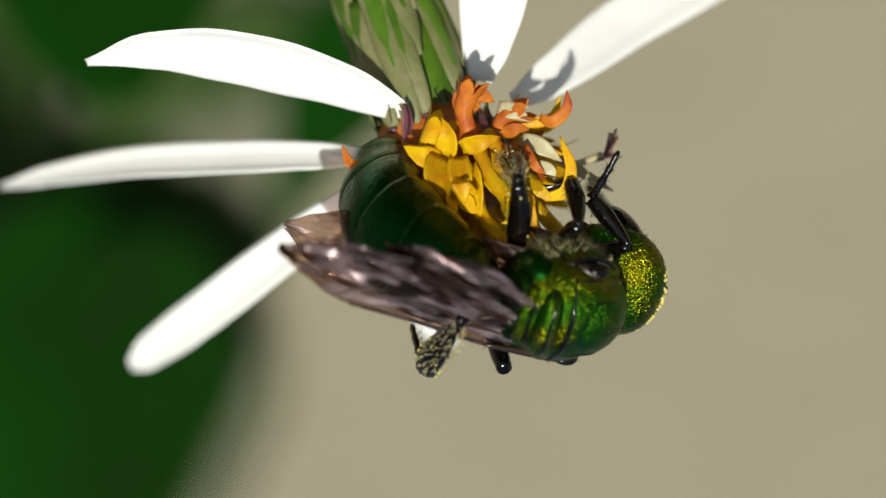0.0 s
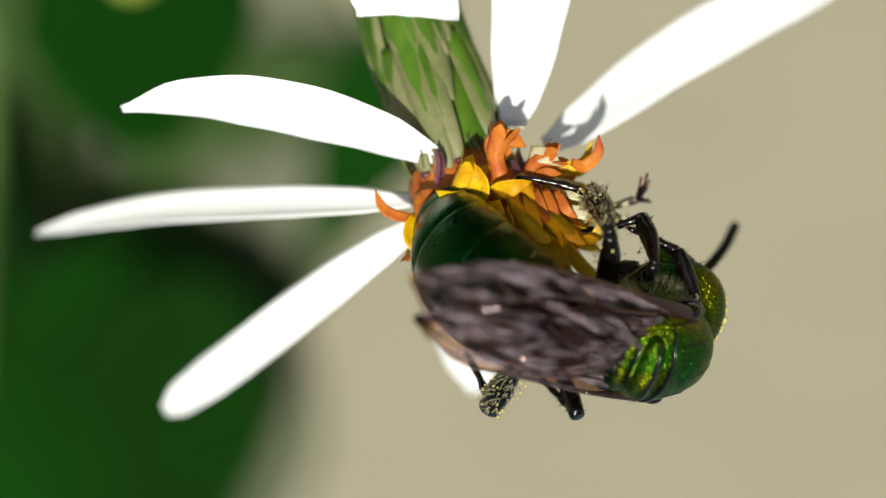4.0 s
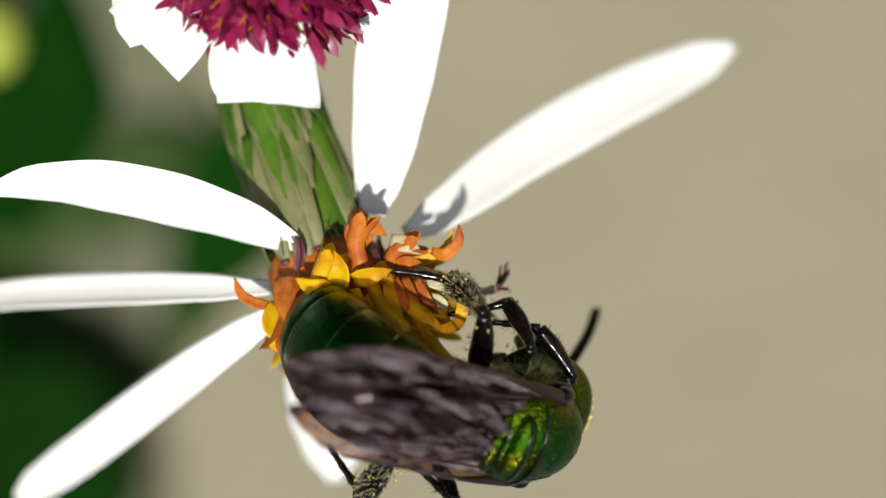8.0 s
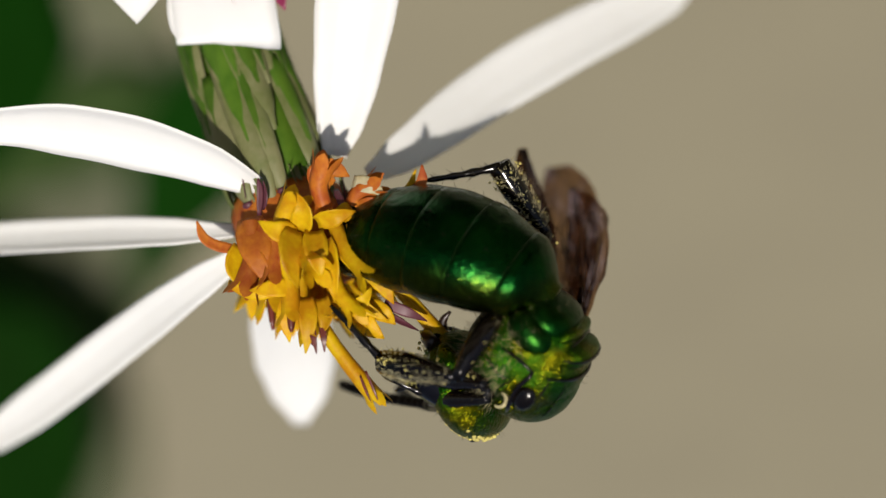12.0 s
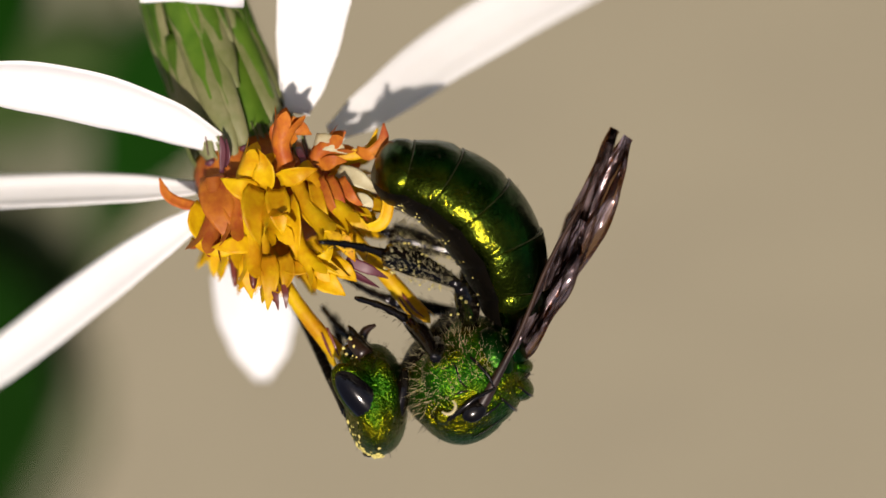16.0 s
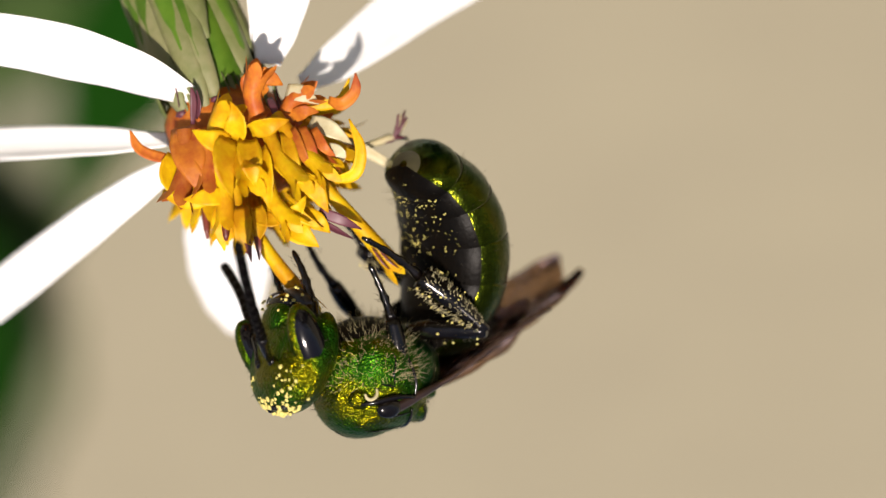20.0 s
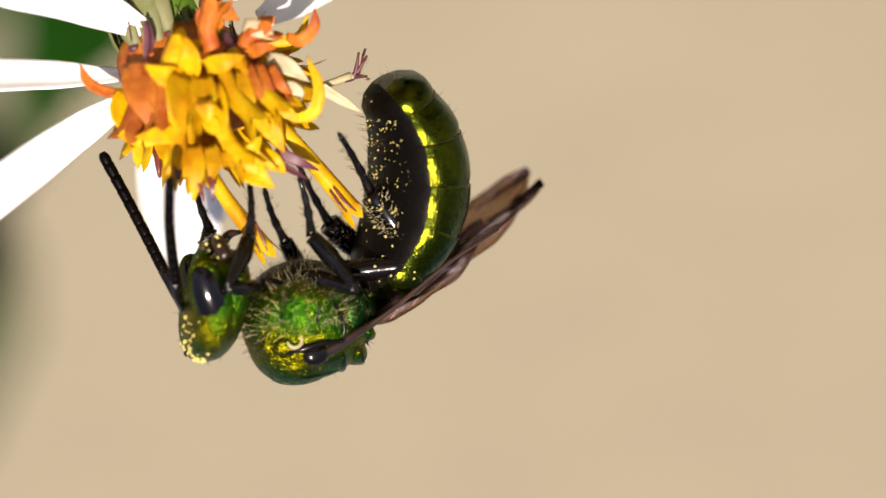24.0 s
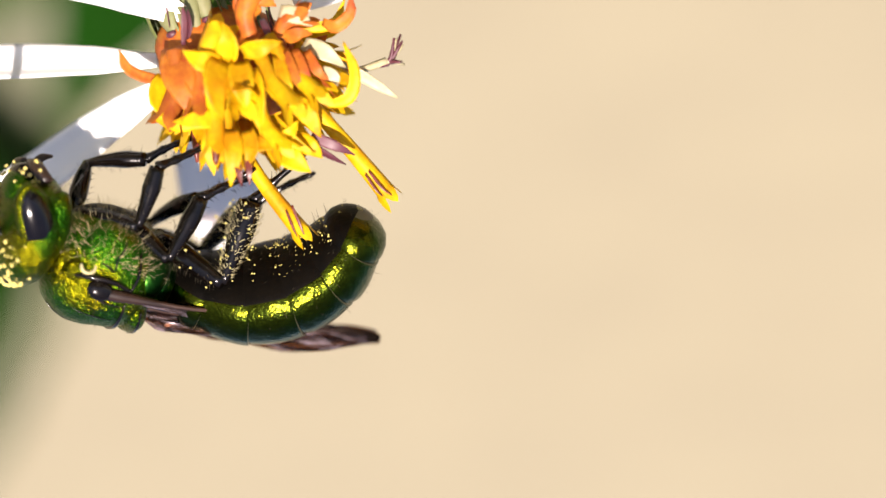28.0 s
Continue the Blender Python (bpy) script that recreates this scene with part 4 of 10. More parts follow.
    fuzz(hb, [((.55 + v.x * .55, v.y * 1.0, -.12 + v.z * .96), v) for v in (Vector((rnd.gauss(.3, 1), rnd.gauss(0, 1), rnd.gauss(-.3, 1))).normalized() for _ in range(220))], .13, rnd, radius=.007)
    part("face_hair", hb, HAIR, head)
    for side, sgn in (("l", 1), ("r", -1)):
        # scape and jointed flagellum along +x
        bm = tube(bmesh.new(), spline([(0, 0, 0), (.35, 0, .04), (.72, 0, .02)], 8), [.06, .085, .10], 8)
        ant = part("antenna", bm, BLACK, root, "black jointed antenna")
        line = spline([(.72, 0, .02), (1.3, 0, -.02), (2.1, 0, -.12), (2.95, 0, -.32)], 45)
        for j in range(11):
            part("antenna_joint", tube(bmesh.new(), line[j * 4:j * 4 + 5], [.090, .098, .098, .100 if j < 10 else .05], 8), HORN, ant)
        P["antenna_" + side] = ant

    # abdomen: each ring runs along -x from its joint, and overlaps the next
    wide = (.34, .92, 1.12, 1.14, 1.04, .84, .30)
    prev = root
    for i, ln in enumerate(SEG_LEN):
        bm = bmesh.new()
        w0, w1 = wide[i], wide[i + 1]
        rings = []
        prof = [(.46, .80), (.30, .90), (.12, .965), (0.0, .985), (-.25, 1.015), (-.5, 1.028), (-.78, 1.018), (-1.0, .995), (-1.07, .988), (-1.09, .96)] if i < 5 else [(.46, .80), (.3, .90), (.12, .965), (0, .985), (-.3, .98), (-.6, .90), (-.85, .70), (-1.05, .42), (-1.18, .10)]
        for x, k in prof:
            u = min(1.0, max(0.0, -x))
            if i == 0 and x > 0.13:
                continue
            w = (w0 + (w1 - w0) * (math.sin(u * math.pi / 2) if i == 0 else u)) * k if i < 5 else w0 * k
            ring = []
            for j in range(32):
                a = 2 * math.pi * j / 32
                z = math.sin(a)
                ring.append(bm.verts.new((x * ln, math.cos(a) * w, z * w * (.80 if z > 0 else .62))))
            rings.append(ring)
        for a, b in zip(rings, rings[1:]):
            for j in range(32):
                f = bm.faces.new((a[j], a[(j + 1) % 32], b[(j + 1) % 32], b[j]))
                f.material_index = 1 if 18 <= j <= 29 else (2 if a is rings[-2] else 0)
        bm.faces.new(rings[0])
        bm.faces.new(rings[-1])
        for q in range((0, 10, 45, 60, 60, 40)[i]):
            a = -rnd.uniform(.25, .75) * math.pi
            x = -rnd.uniform(.1, .95)
            w = w0 + (w1 - w0) * -x if i < 5 else w0 * (1 - .5 * x * x)
            ball(bm, (x * ln, math.cos(a) * w, math.sin(a) * w * .63), [rnd.uniform(.005, .02)] * 3, None, 5, 4, index=3)
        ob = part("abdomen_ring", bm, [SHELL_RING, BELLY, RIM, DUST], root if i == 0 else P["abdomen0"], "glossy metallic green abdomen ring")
        P["abdomen%d" % i] = ob
        if i:
            hb = bmesh.new()
            pts = []
            for q in range(34):
                a = rnd.uniform(-math.pi, 0) if rnd.random() < .75 else rnd.uniform(0, math.pi)
                x = -rnd.uniform(.2, 1.0)
                w = w0 + (w1 - w0) * -x
                pts.append(((x * ln, math.cos(a) * w, math.sin(a) * w * (.8 if a > 0 else .62)), (-.7, math.cos(a), math.sin(a))))
            fuzz(hb, pts, .13 if i < 4 else .2, rnd, radius=.005)
            h = part("abdomen_hair", hb, HAIR, ob if i == 0 else root)
            P["fuzz%d" % i] = h

    # wings: root at the origin, blade along -x, front edge towards +y on the left
    for side, sgn in (("l", 1), ("r", -1)):
        def plan(length, front, rear, name, veins, parent):
            n, m = 48, 31
            bm = bmesh.new()
            grid = []
            for i in range(n):
                u = i / (n - 1)
                lo, hi = curve(rear, u), curve(front, u)
                grid.append([(-length * u, sgn * (lo + (hi - lo) * j / (m - 1)), (.030 * math.sin(u * 19 + j * .43) + .030 * math.sin(u * 11 - j * .66)) * min(1, 3 * u) + (.045 * math.sin(j * .9) + .03 * math.sin(j * 1.7 + u * 7)) * min(1, .3 + 2 * u) - .5 * u * u) for j in range(m)])
            for lift in (.006, -.006):
                vs = [[bm.verts.new((x, y, z + lift)) for x, y, z in row] for row in grid]
                for a, b in zip(vs, vs[1:]):
                    for j in range(m - 1):
                        bm.faces.new((a[j], a[j + 1], b[j + 1], b[j]))
            def on(u, v):
                i, j = u * (n - 1), v * (m - 1)
                a, b = grid[min(int(i), n - 2)], grid[min(int(i) + 1, n - 1)]
                j0 = min(int(j), m - 2)
                fi, fj = i - int(i) if i < n - 1 else 1, j - j0
                q = [Vector(a[j0]).lerp(Vector(a[j0 + 1]), fj), Vector(b[j0]).lerp(Vector(b[j0 + 1]), fj)]
                return q[0].lerp(q[1], fi)
            w = part(name, bm, MEMBRANE, parent, "smoky translucent wing with glint streaks painted in")
            fan = [part("wing_vein", tube(bmesh.new(), spline([on(*q) for q in line], 14), [r, r * .9, r * .6], 5), VEIN, w if name == "forewing" else parent) for line, r in veins]
            return w, fan
        fore, fan = plan(5.5, (.10, .16, .18, .20, .22, .24, .24, .22, .14, -.08, -.38), (-.10, -.30, -.62, -.88, -1.08, -1.24, -1.32, -1.30, -1.20, -1.00, -.50), "forewing",
                    (([(0, 1), (.25, 1), (.5, 1), (.72, 1)], .045), ([(0, .6), (.2, .62), (.38, .72), (.5, .98)], .03), ([(.1, .2), (.3, .3), (.5, .25), (.62, .1)], .022),
                     ([(.38, .72), (.5, .6), (.68, .66), (.78, .98)], .022), ([(.3, .3), (.36, .55), (.38, .72)], .02), ([(.5, .25), (.52, .45), (.5, .6)], .018),
                     ([(.68, .66), (.66, .4), (.6, .2)], .016), ([(.5, .6), (.6, .42), (.75, .4), (.85, .3)], .016), ([(0, .2), (.2, .1), (.4, .03), (.6, .02)], .022)), root)
        part("wing_root", tube(bmesh.new(), spline([(.06, sgn * .02, 0), (-.25, sgn * .06, .02), (-.8, sgn * .13, .03), (-1.5, sgn * .18, .03)], 12), [.13, .12, .075, .03], 8), BROWN, fore, "dark brown wing root")
        P["forewing_" + side] = fore
        hind, fan = plan(3.6, (.05, .12, .15, .15, .10, -.05, -.35), (-.08, -.45, -.8, -1.0, -1.02, -.85, -.42), "hindwing",
                    (([(0, 1), (.3, 1), (.7, 1)], .032), ([(.05, .5), (.3, .55), (.55, .6), (.8, .55)], .018), ([(.1, .3), (.4, .2), (.6, .12)], .016)), fore)
        for ob in [hind] + fan:
            ob.matrix_basis = Matrix.Translation((-0.00035, sgn * -0.00035, -0.00005)) @ Matrix.Rotation(radians(sgn * 5), 4, "Z")

    # legs: femur > tibia > tarsus, each along -z from its joint
    for pair, k, fat in (("f", .82, 1.0), ("m", .92, 1.05), ("h", 1.15, 1.25)):
        for side in "lr":
            key = pair + side
            fem = limb(root, "leg", 1.25 * k, [.10 * fat, .17 * fat, .15 * fat, .09 * fat], BLACK, 70 if pair == "h" else 20, rnd, hair_len=.12, label="bristly black leg")
            tib = limb(fem, "tibia", 1.30 * k, [.07 * fat, .13 * fat, .19 * fat, .17 * fat] if pair == "h" else [.07 * fat, .12 * fat, .16 * fat, .13 * fat], BLACK, 380 if pair == "h" else 40, rnd, hair_len=.10 if pair == "h" else .10)
            tar = limb(fem, "tarsus", 1.15 * k, [.10, .085, .06, .085, .05, .07, .045, .06, .03], BLACK, 30, rnd, hair_len=.12)
            P["femur_" + key], P["tibia_" + key], P["tarsus_" + key] = fem, tib, tar
    return P


BEE = bee()


# ---- motion ----
def motions():
    walk(BEE['bee'], [
        (0, pose(-0.000648, 0.000526, 0.353826, -28.15, 20.25, 151.43)), (1, pose(-0.000702, 0.000639, 0.353939, -27.30, 22.25, 152.81)),
        (2, pose(-0.001735, 0.000645, 0.353693, -30.19, 32.62, 145.31)), (3, pose(-0.001601, 0.000770, 0.353648, -28.34, 30.13, 144.10)),
        (3.5, pose(-0.001566, 0.000767, 0.353653, -29.66, 29.66, 143.85)), (5.5, pose(-0.001765, 0.000680, 0.353547, -29.46, 29.88, 137.00)),
        (6, pose(-0.001796, 0.000682, 0.353563, -33.87, 28.01, 140.09)), (7, pose(-0.001773, 0.000709, 0.353534, -31.38, 27.57, 138.80)),
        (8, pose(-0.001773, 0.000709, 0.353534, -31.38, 27.57, 138.80)), (9, pose(-0.001773, 0.000709, 0.353534, -31.38, 27.57, 138.80)),
        (9.4, pose(-0.002166, 0.000763, 0.353386, -40.58, 21.73, 139.45)), (9.7, pose(-0.002526, 0.000398, 0.353263, -55.64, 12.74, 130.98)),
        (10, pose(-0.002432, 0.000396, 0.353485, -61.95, 1.20, 120.46)), (10.3, pose(-0.002594, 0.000322, 0.353307, -72.21, 0.47, 106.15)),
        (10.6, pose(-0.002962, 0.000274, 0.353124, -80.89, -5.87, 87.84)), (11, pose(-0.002913, 0.000479, 0.353115, -72.50, -15.05, 76.67)),
        (11.5, pose(-0.002566, 0.000719, 0.353611, -63.67, -18.62, 70.14)), (12, pose(-0.002572, 0.000525, 0.353472, -49.67, -21.44, 58.32)),
        (12.3, pose(-0.002500, 0.000474, 0.353297, -42.71, -22.34, 50.70)), (13, pose(-0.002410, 0.000754, 0.353327, -39.97, -19.56, 51.63)),
        (13.5, pose(-0.002444, 0.001037, 0.353630, -39.98, -26.78, 46.80)), (15.5, pose(-0.002237, 0.001747, 0.354067, -38.74, -30.07, 21.28)),
        (16, pose(-0.002215, 0.001744, 0.354121, -38.79, -29.51, 21.15)), (17, pose(-0.001944, 0.001902, 0.354207, -39.14, -25.20, 22.80)),
        (17.5, pose(-0.001684, 0.001884, 0.354166, -41.26, -27.18, 20.91)), (18, pose(-0.001563, 0.002151, 0.354345, -38.24, -25.87, 15.23)),
        (18.5, pose(-0.001274, 0.002224, 0.354401, -33.31, -25.57, 4.84)), (19, pose(-0.001046, 0.002364, 0.354501, -33.43, -22.22, 4.05)),
        (19.3, pose(-0.001072, 0.002467, 0.354572, -30.13, -22.55, -5.98)), (20, pose(-0.000991, 0.002587, 0.354608, -30.19, -19.60, -20.81)),
        (21, pose(-0.001233, 0.002616, 0.354738, -30.46, -21.94, -16.48)), (22, pose(-0.001108, 0.002751, 0.354766, -27.35, -15.40, -22.36)),
        (22.5, pose(-0.001464, 0.002739, 0.354731, -25.24, -20.57, -22.36)), (24.5, pose(-0.000368, 0.002677, 0.354497, -35.72, -17.61, -4.83)),
        (25, pose(-0.000207, 0.002737, 0.354474, -37.33, -16.45, -5.58)), (25.5, pose(-0.000007, 0.002691, 0.354434, -35.29, -14.87, -11.12)),
        (26, pose(0.000392, 0.002813, 0.354642, -29.02, -17.43, -13.33)), (26.5, pose(0.000460, 0.002847, 0.354630, -18.69, -18.85, -31.94)),
        (27, pose(0.001402, 0.002731, 0.354507, -22.39, -5.59, -42.86)), (27.5, pose(0.002106, 0.002635, 0.354442, -26.48, -0.65, -35.52)),
        (28, pose(0.003438, 0.002367, 0.354003, -26.83, 6.02, -26.83))])
    walk(BEE['head'], [
        (0, pose(0.001042, 0.000004, -0.000108, -1.33, 35.14, -5.60)), (1, pose(0.001025, -0.000008, -0.000113, -1.89, 26.89, -5.10)),
        (2, pose(0.000984, 0.000029, -0.000134, 2.37, 37.14, 3.36)), (3, pose(0.000969, 0.000021, -0.000182, -4.91, 42.96, -3.67)),
        (3.5, pose(0.000963, 0.000007, -0.000179, -5.71, 43.49, -5.15)), (5.5, pose(0.000940, -0.000050, -0.000166, -9.17, 45.45, -11.29)),
        (6, pose(0.000935, -0.000064, -0.000162, -10.10, 45.89, -12.88)), (7, pose(0.000944, -0.000075, -0.000135, -12.20, 41.34, -13.90)),
        (8, pose(0.000944, -0.000075, -0.000135, -12.20, 41.34, -13.90)), (9, pose(0.000944, -0.000075, -0.000135, -12.20, 41.34, -13.90)),
        (9.4, pose(0.000985, -0.000037, -0.000115, -1.82, 39.35, -4.23)), (9.7, pose(0.000992, -0.000020, -0.000114, 2.12, 37.57, -0.21)),
        (10, pose(0.000999, -0.000003, -0.000113, 5.79, 35.59, 3.55)), (10.3, pose(0.000995, -0.000005, -0.000126, 5.54, 38.26, 2.08)),
        (10.6, pose(0.000990, -0.000007, -0.000140, 5.19, 40.93, 0.53)), (11, pose(0.000984, -0.000010, -0.000158, 4.74, 39.46, -1.56)),
        (11.5, pose(0.000901, 0.000043, -0.000185, 11.31, 32.30, 0.26)), (12, pose(0.000818, 0.000095, -0.000212, 17.38, 26.86, 1.59)),
        (12.3, pose(0.000795, 0.000107, -0.000198, 11.10, 25.47, -0.38)), (13, pose(0.000742, 0.000134, -0.000166, -3.55, 25.80, -5.10)),
        (13.5, pose(0.000799, 0.000114, -0.000182, -2.00, 24.97, -3.59)), (15.5, pose(0.001028, 0.000032, -0.000247, 3.12, 26.28, 2.85)),
        (16, pose(0.001085, 0.000012, -0.000263, 4.56, 30.28, 4.73)), (17, pose(0.001059, 0.000002, -0.000214, -0.12, 28.86, -4.54)),
        (17.5, pose(0.001042, 0.000008, -0.000228, 0.84, 30.86, -1.59)), (18, pose(0.001025, 0.000014, -0.000242, 1.94, 32.81, 1.46)),
        (18.5, pose(0.001021, 0.000017, -0.000255, 0.63, 28.23, -2.59)), (19, pose(0.001016, 0.000020, -0.000268, 3.48, 30.65, 1.77)),
        (19.3, pose(0.001014, 0.000023, -0.000271, 3.43, 28.33, -0.89)), (20, pose(0.001008, 0.000030, -0.000279, 12.13, 20.62, -2.45)),
        (21, pose(0.001003, 0.000036, -0.000314, 8.86, 20.54, -0.60)), (22, pose(0.001026, 0.000034, -0.000319, 8.73, 14.40, 1.99)),
        (22.5, pose(0.001035, 0.000037, -0.000313, 4.51, 18.99, -2.24)), (24.5, pose(0.001071, 0.000046, -0.000289, 3.86, 26.08, 14.60)),
        (25, pose(0.001080, 0.000048, -0.000283, 3.37, 24.97, 16.34)), (25.5, pose(0.001080, 0.000046, -0.000301, 4.41, 19.75, 10.10)),
        (26, pose(0.001079, 0.000044, -0.000318, 0.62, 9.43, 2.32)), (26.5, pose(0.001132, 0.000085, -0.000290, -0.78, 4.16, -4.79)),
        (27, pose(0.001186, 0.000125, -0.000262, -7.52, 6.86, 6.20)), (27.5, pose(0.001090, 0.000062, -0.000203, -3.44, 1.37, -0.68)),
        (28, pose(0.000994, -0.000002, -0.000144, -1.68, -3.78, -10.00))])
    walk(BEE['antenna_l'], [
        (0, pose(0.001972, 0.000115, -0.000684, -11.07, 65.68, -13.28)), (1, pose(0.002026, 0.000105, -0.000553, 13.79, 56.31, 37.37)),
        (2, pose(0.001873, 0.000279, -0.000732, -29.61, 74.91, -38.72)), (3, pose(0.001799, 0.000172, -0.000887, -15.79, 44.38, -13.17)),
        (3.5, pose(0.001789, 0.000138, -0.000893, -0.82, 20.15, 0.19)), (5.5, pose(0.001743, 0.000001, -0.000916, 5.12, 15.12, 7.38)),
        (6, pose(0.001731, -0.000033, -0.000921, 8.78, 19.61, 12.47)), (7, pose(0.001791, -0.000070, -0.000835, 5.39, 20.63, 12.37)),
        (8, pose(0.001791, -0.000070, -0.000835, 5.39, 20.63, 12.37)), (9, pose(0.001791, -0.000070, -0.000835, 5.39, 20.63, 12.37)),
        (9.4, pose(0.001866, 0.000100, -0.000758, 63.19, 65.82, 84.21)), (9.7, pose(0.001890, 0.000174, -0.000719, 67.00, 60.33, 90.45)),
        (10, pose(0.001910, 0.000247, -0.000676, 69.20, 54.84, 95.41)), (10.3, pose(0.001884, 0.000220, -0.000733, 66.48, 53.47, 89.40)),
        (10.6, pose(0.001855, 0.000194, -0.000788, 63.99, 52.15, 83.56)), (11, pose(0.001871, 0.000160, -0.000785, 36.47, 39.00, 46.96)),
        (11.5, pose(0.001865, 0.000231, -0.000679, 28.67, 38.22, 36.37)), (12, pose(0.001828, 0.000296, -0.000595, 23.61, 38.18, 27.15)),
        (12.3, pose(0.001813, 0.000285, -0.000575, 17.63, 37.27, 24.89)), (13, pose(0.001749, 0.000249, -0.000594, 6.15, 38.92, 21.34)),
        (13.5, pose(0.001811, 0.000253, -0.000590, 3.32, 36.20, 17.57)), (15.5, pose(0.002017, 0.000278, -0.000661, 6.45, 25.34, 104.13)),
        (16, pose(0.002037, 0.000286, -0.000741, 6.79, 21.76, 105.36)), (17, pose(0.002047, 0.000124, -0.000682, 47.36, 45.80, 78.96)),
        (17.5, pose(0.002007, 0.000180, -0.000727, 36.20, 23.05, 113.59)), (18, pose(0.001963, 0.000236, -0.000770, 35.33, 37.70, 89.58)),
        (18.5, pose(0.002009, 0.000172, -0.000711, -4.42, 21.04, 134.37)), (19, pose(0.001976, 0.000246, -0.000756, -17.74, 34.42, 102.08)),
        (19.3, pose(0.002002, 0.000204, -0.000720, -51.59, 16.44, 160.77)), (20, pose(0.002061, 0.000168, -0.000565, -103.55, 33.07, 112.65)),
        (21, pose(0.002047, 0.000213, -0.000608, 8.74, 26.57, 93.88)), (22, pose(0.002088, 0.000260, -0.000500, -111.43, 36.59, 109.30)),
        (22.5, pose(0.002088, 0.000190, -0.000593, -125.09, 68.17, -40.45)), (24.5, pose(0.001992, 0.000488, -0.000698, -53.00, 47.97, 82.34)),
        (25, pose(0.001993, 0.000520, -0.000674, -65.85, 38.51, 91.72)), (25.5, pose(0.002071, 0.000420, -0.000595, -3.70, 54.35, 26.18)),
        (26, pose(0.002146, 0.000287, -0.000434, 17.45, 8.69, 68.86)), (26.5, pose(0.002226, 0.000195, -0.000311, -3.46, -24.39, 75.56)),
        (27, pose(0.002233, 0.000446, -0.000358, 57.69, 63.72, 72.18)), (27.5, pose(0.002173, 0.000252, -0.000181, 12.45, 44.28, 49.40)),
        (28, pose(0.002087, 0.000011, -0.000019, -5.24, 39.32, 18.44))])
    walk(BEE['antenna_r'], [
        (0, pose(0.001939, -0.000283, -0.000677, -37.65, 64.02, -61.76)), (1, pose(0.001996, -0.000294, -0.000542, -23.89, 56.12, -48.52)),
        (2, pose(0.001886, -0.000121, -0.000745, -31.63, 55.68, -48.13)), (3, pose(0.001797, -0.000227, -0.000862, -41.55, 54.73, -57.30)),
        (3.5, pose(0.001780, -0.000261, -0.000864, -39.44, 56.45, -55.53)), (5.5, pose(0.001710, -0.000395, -0.000871, -28.21, 62.61, -45.89)),
        (6, pose(0.001692, -0.000428, -0.000872, -24.57, 63.91, -42.70)), (7, pose(0.001751, -0.000463, -0.000772, -27.42, 61.65, -46.35)),
        (8, pose(0.001751, -0.000463, -0.000772, -27.42, 61.65, -46.35)), (9, pose(0.001751, -0.000463, -0.000772, -27.42, 61.65, -46.35)),
        (9.4, pose(0.001845, -0.000299, -0.000748, -67.96, 72.32, -96.15)), (9.7, pose(0.001879, -0.000226, -0.000730, -65.78, 72.51, -92.63)),
        (10, pose(0.001911, -0.000152, -0.000709, -63.31, 72.62, -88.86)), (10.3, pose(0.001874, -0.000178, -0.000763, -57.34, 72.88, -83.31)),
        (10.6, pose(0.001835, -0.000204, -0.000816, -51.26, 72.91, -77.67)), (11, pose(0.001839, -0.000237, -0.000811, 75.42, 67.20, 83.18)),
        (11.5, pose(0.001825, -0.000161, -0.000745, 79.37, 69.03, 70.99)), (12, pose(0.001784, -0.000087, -0.000702, 44.01, 17.28, 48.91)),
        (12.3, pose(0.001777, -0.000107, -0.000644, 31.13, 12.45, 56.10)), (13, pose(0.001724, -0.000150, -0.000571, -30.60, 17.17, -91.27)),
        (13.5, pose(0.001792, -0.000147, -0.000578, -39.70, 40.23, -117.95)), (15.5, pose(0.002027, -0.000122, -0.000680, -134.63, 54.86, 122.40)),
        (16, pose(0.002054, -0.000113, -0.000769, -137.23, 50.27, 104.98)), (17, pose(0.002016, -0.000275, -0.000682, -43.06, 46.71, -77.29)),
        (17.5, pose(0.001993, -0.000220, -0.000732, -48.96, 35.40, -105.13)), (18, pose(0.001966, -0.000164, -0.000782, -45.33, 47.40, -71.73)),
        (18.5, pose(0.001989, -0.000228, -0.000714, -55.11, 50.90, -95.63)), (19, pose(0.001976, -0.000153, -0.000778, -40.17, 37.58, -73.63)),
        (19.3, pose(0.001984, -0.000195, -0.000742, -34.67, 50.27, -62.55)), (20, pose(0.002014, -0.000221, -0.000644, -9.15, 42.27, -53.10)),
        (21, pose(0.002022, -0.000182, -0.000666, -29.45, 37.10, -45.50)), (22, pose(0.002086, -0.000136, -0.000559, -10.85, 38.83, -48.39)),
        (22.5, pose(0.002062, -0.000208, -0.000622, -9.25, 38.41, -22.60)), (24.5, pose(0.002081, 0.000099, -0.000722, -60.04, 44.59, -86.23)),
        (25, pose(0.002097, 0.000134, -0.000695, -57.19, 54.69, -55.27)), (25.5, pose(0.002131, 0.000027, -0.000623, -11.05, 5.71, -31.37)),
        (26, pose(0.002162, -0.000112, -0.000438, 2.76, -23.76, -28.85)), (26.5, pose(0.002193, -0.000204, -0.000306, 5.98, -27.52, -4.95)),
        (27, pose(0.002282, 0.000052, -0.000306, -13.65, 1.42, -14.94)), (27.5, pose(0.002169, -0.000148, -0.000157, -12.26, 31.74, -46.87)),
        (28, pose(0.002017, -0.000383, -0.000007, -0.93, 39.26, -44.41))])
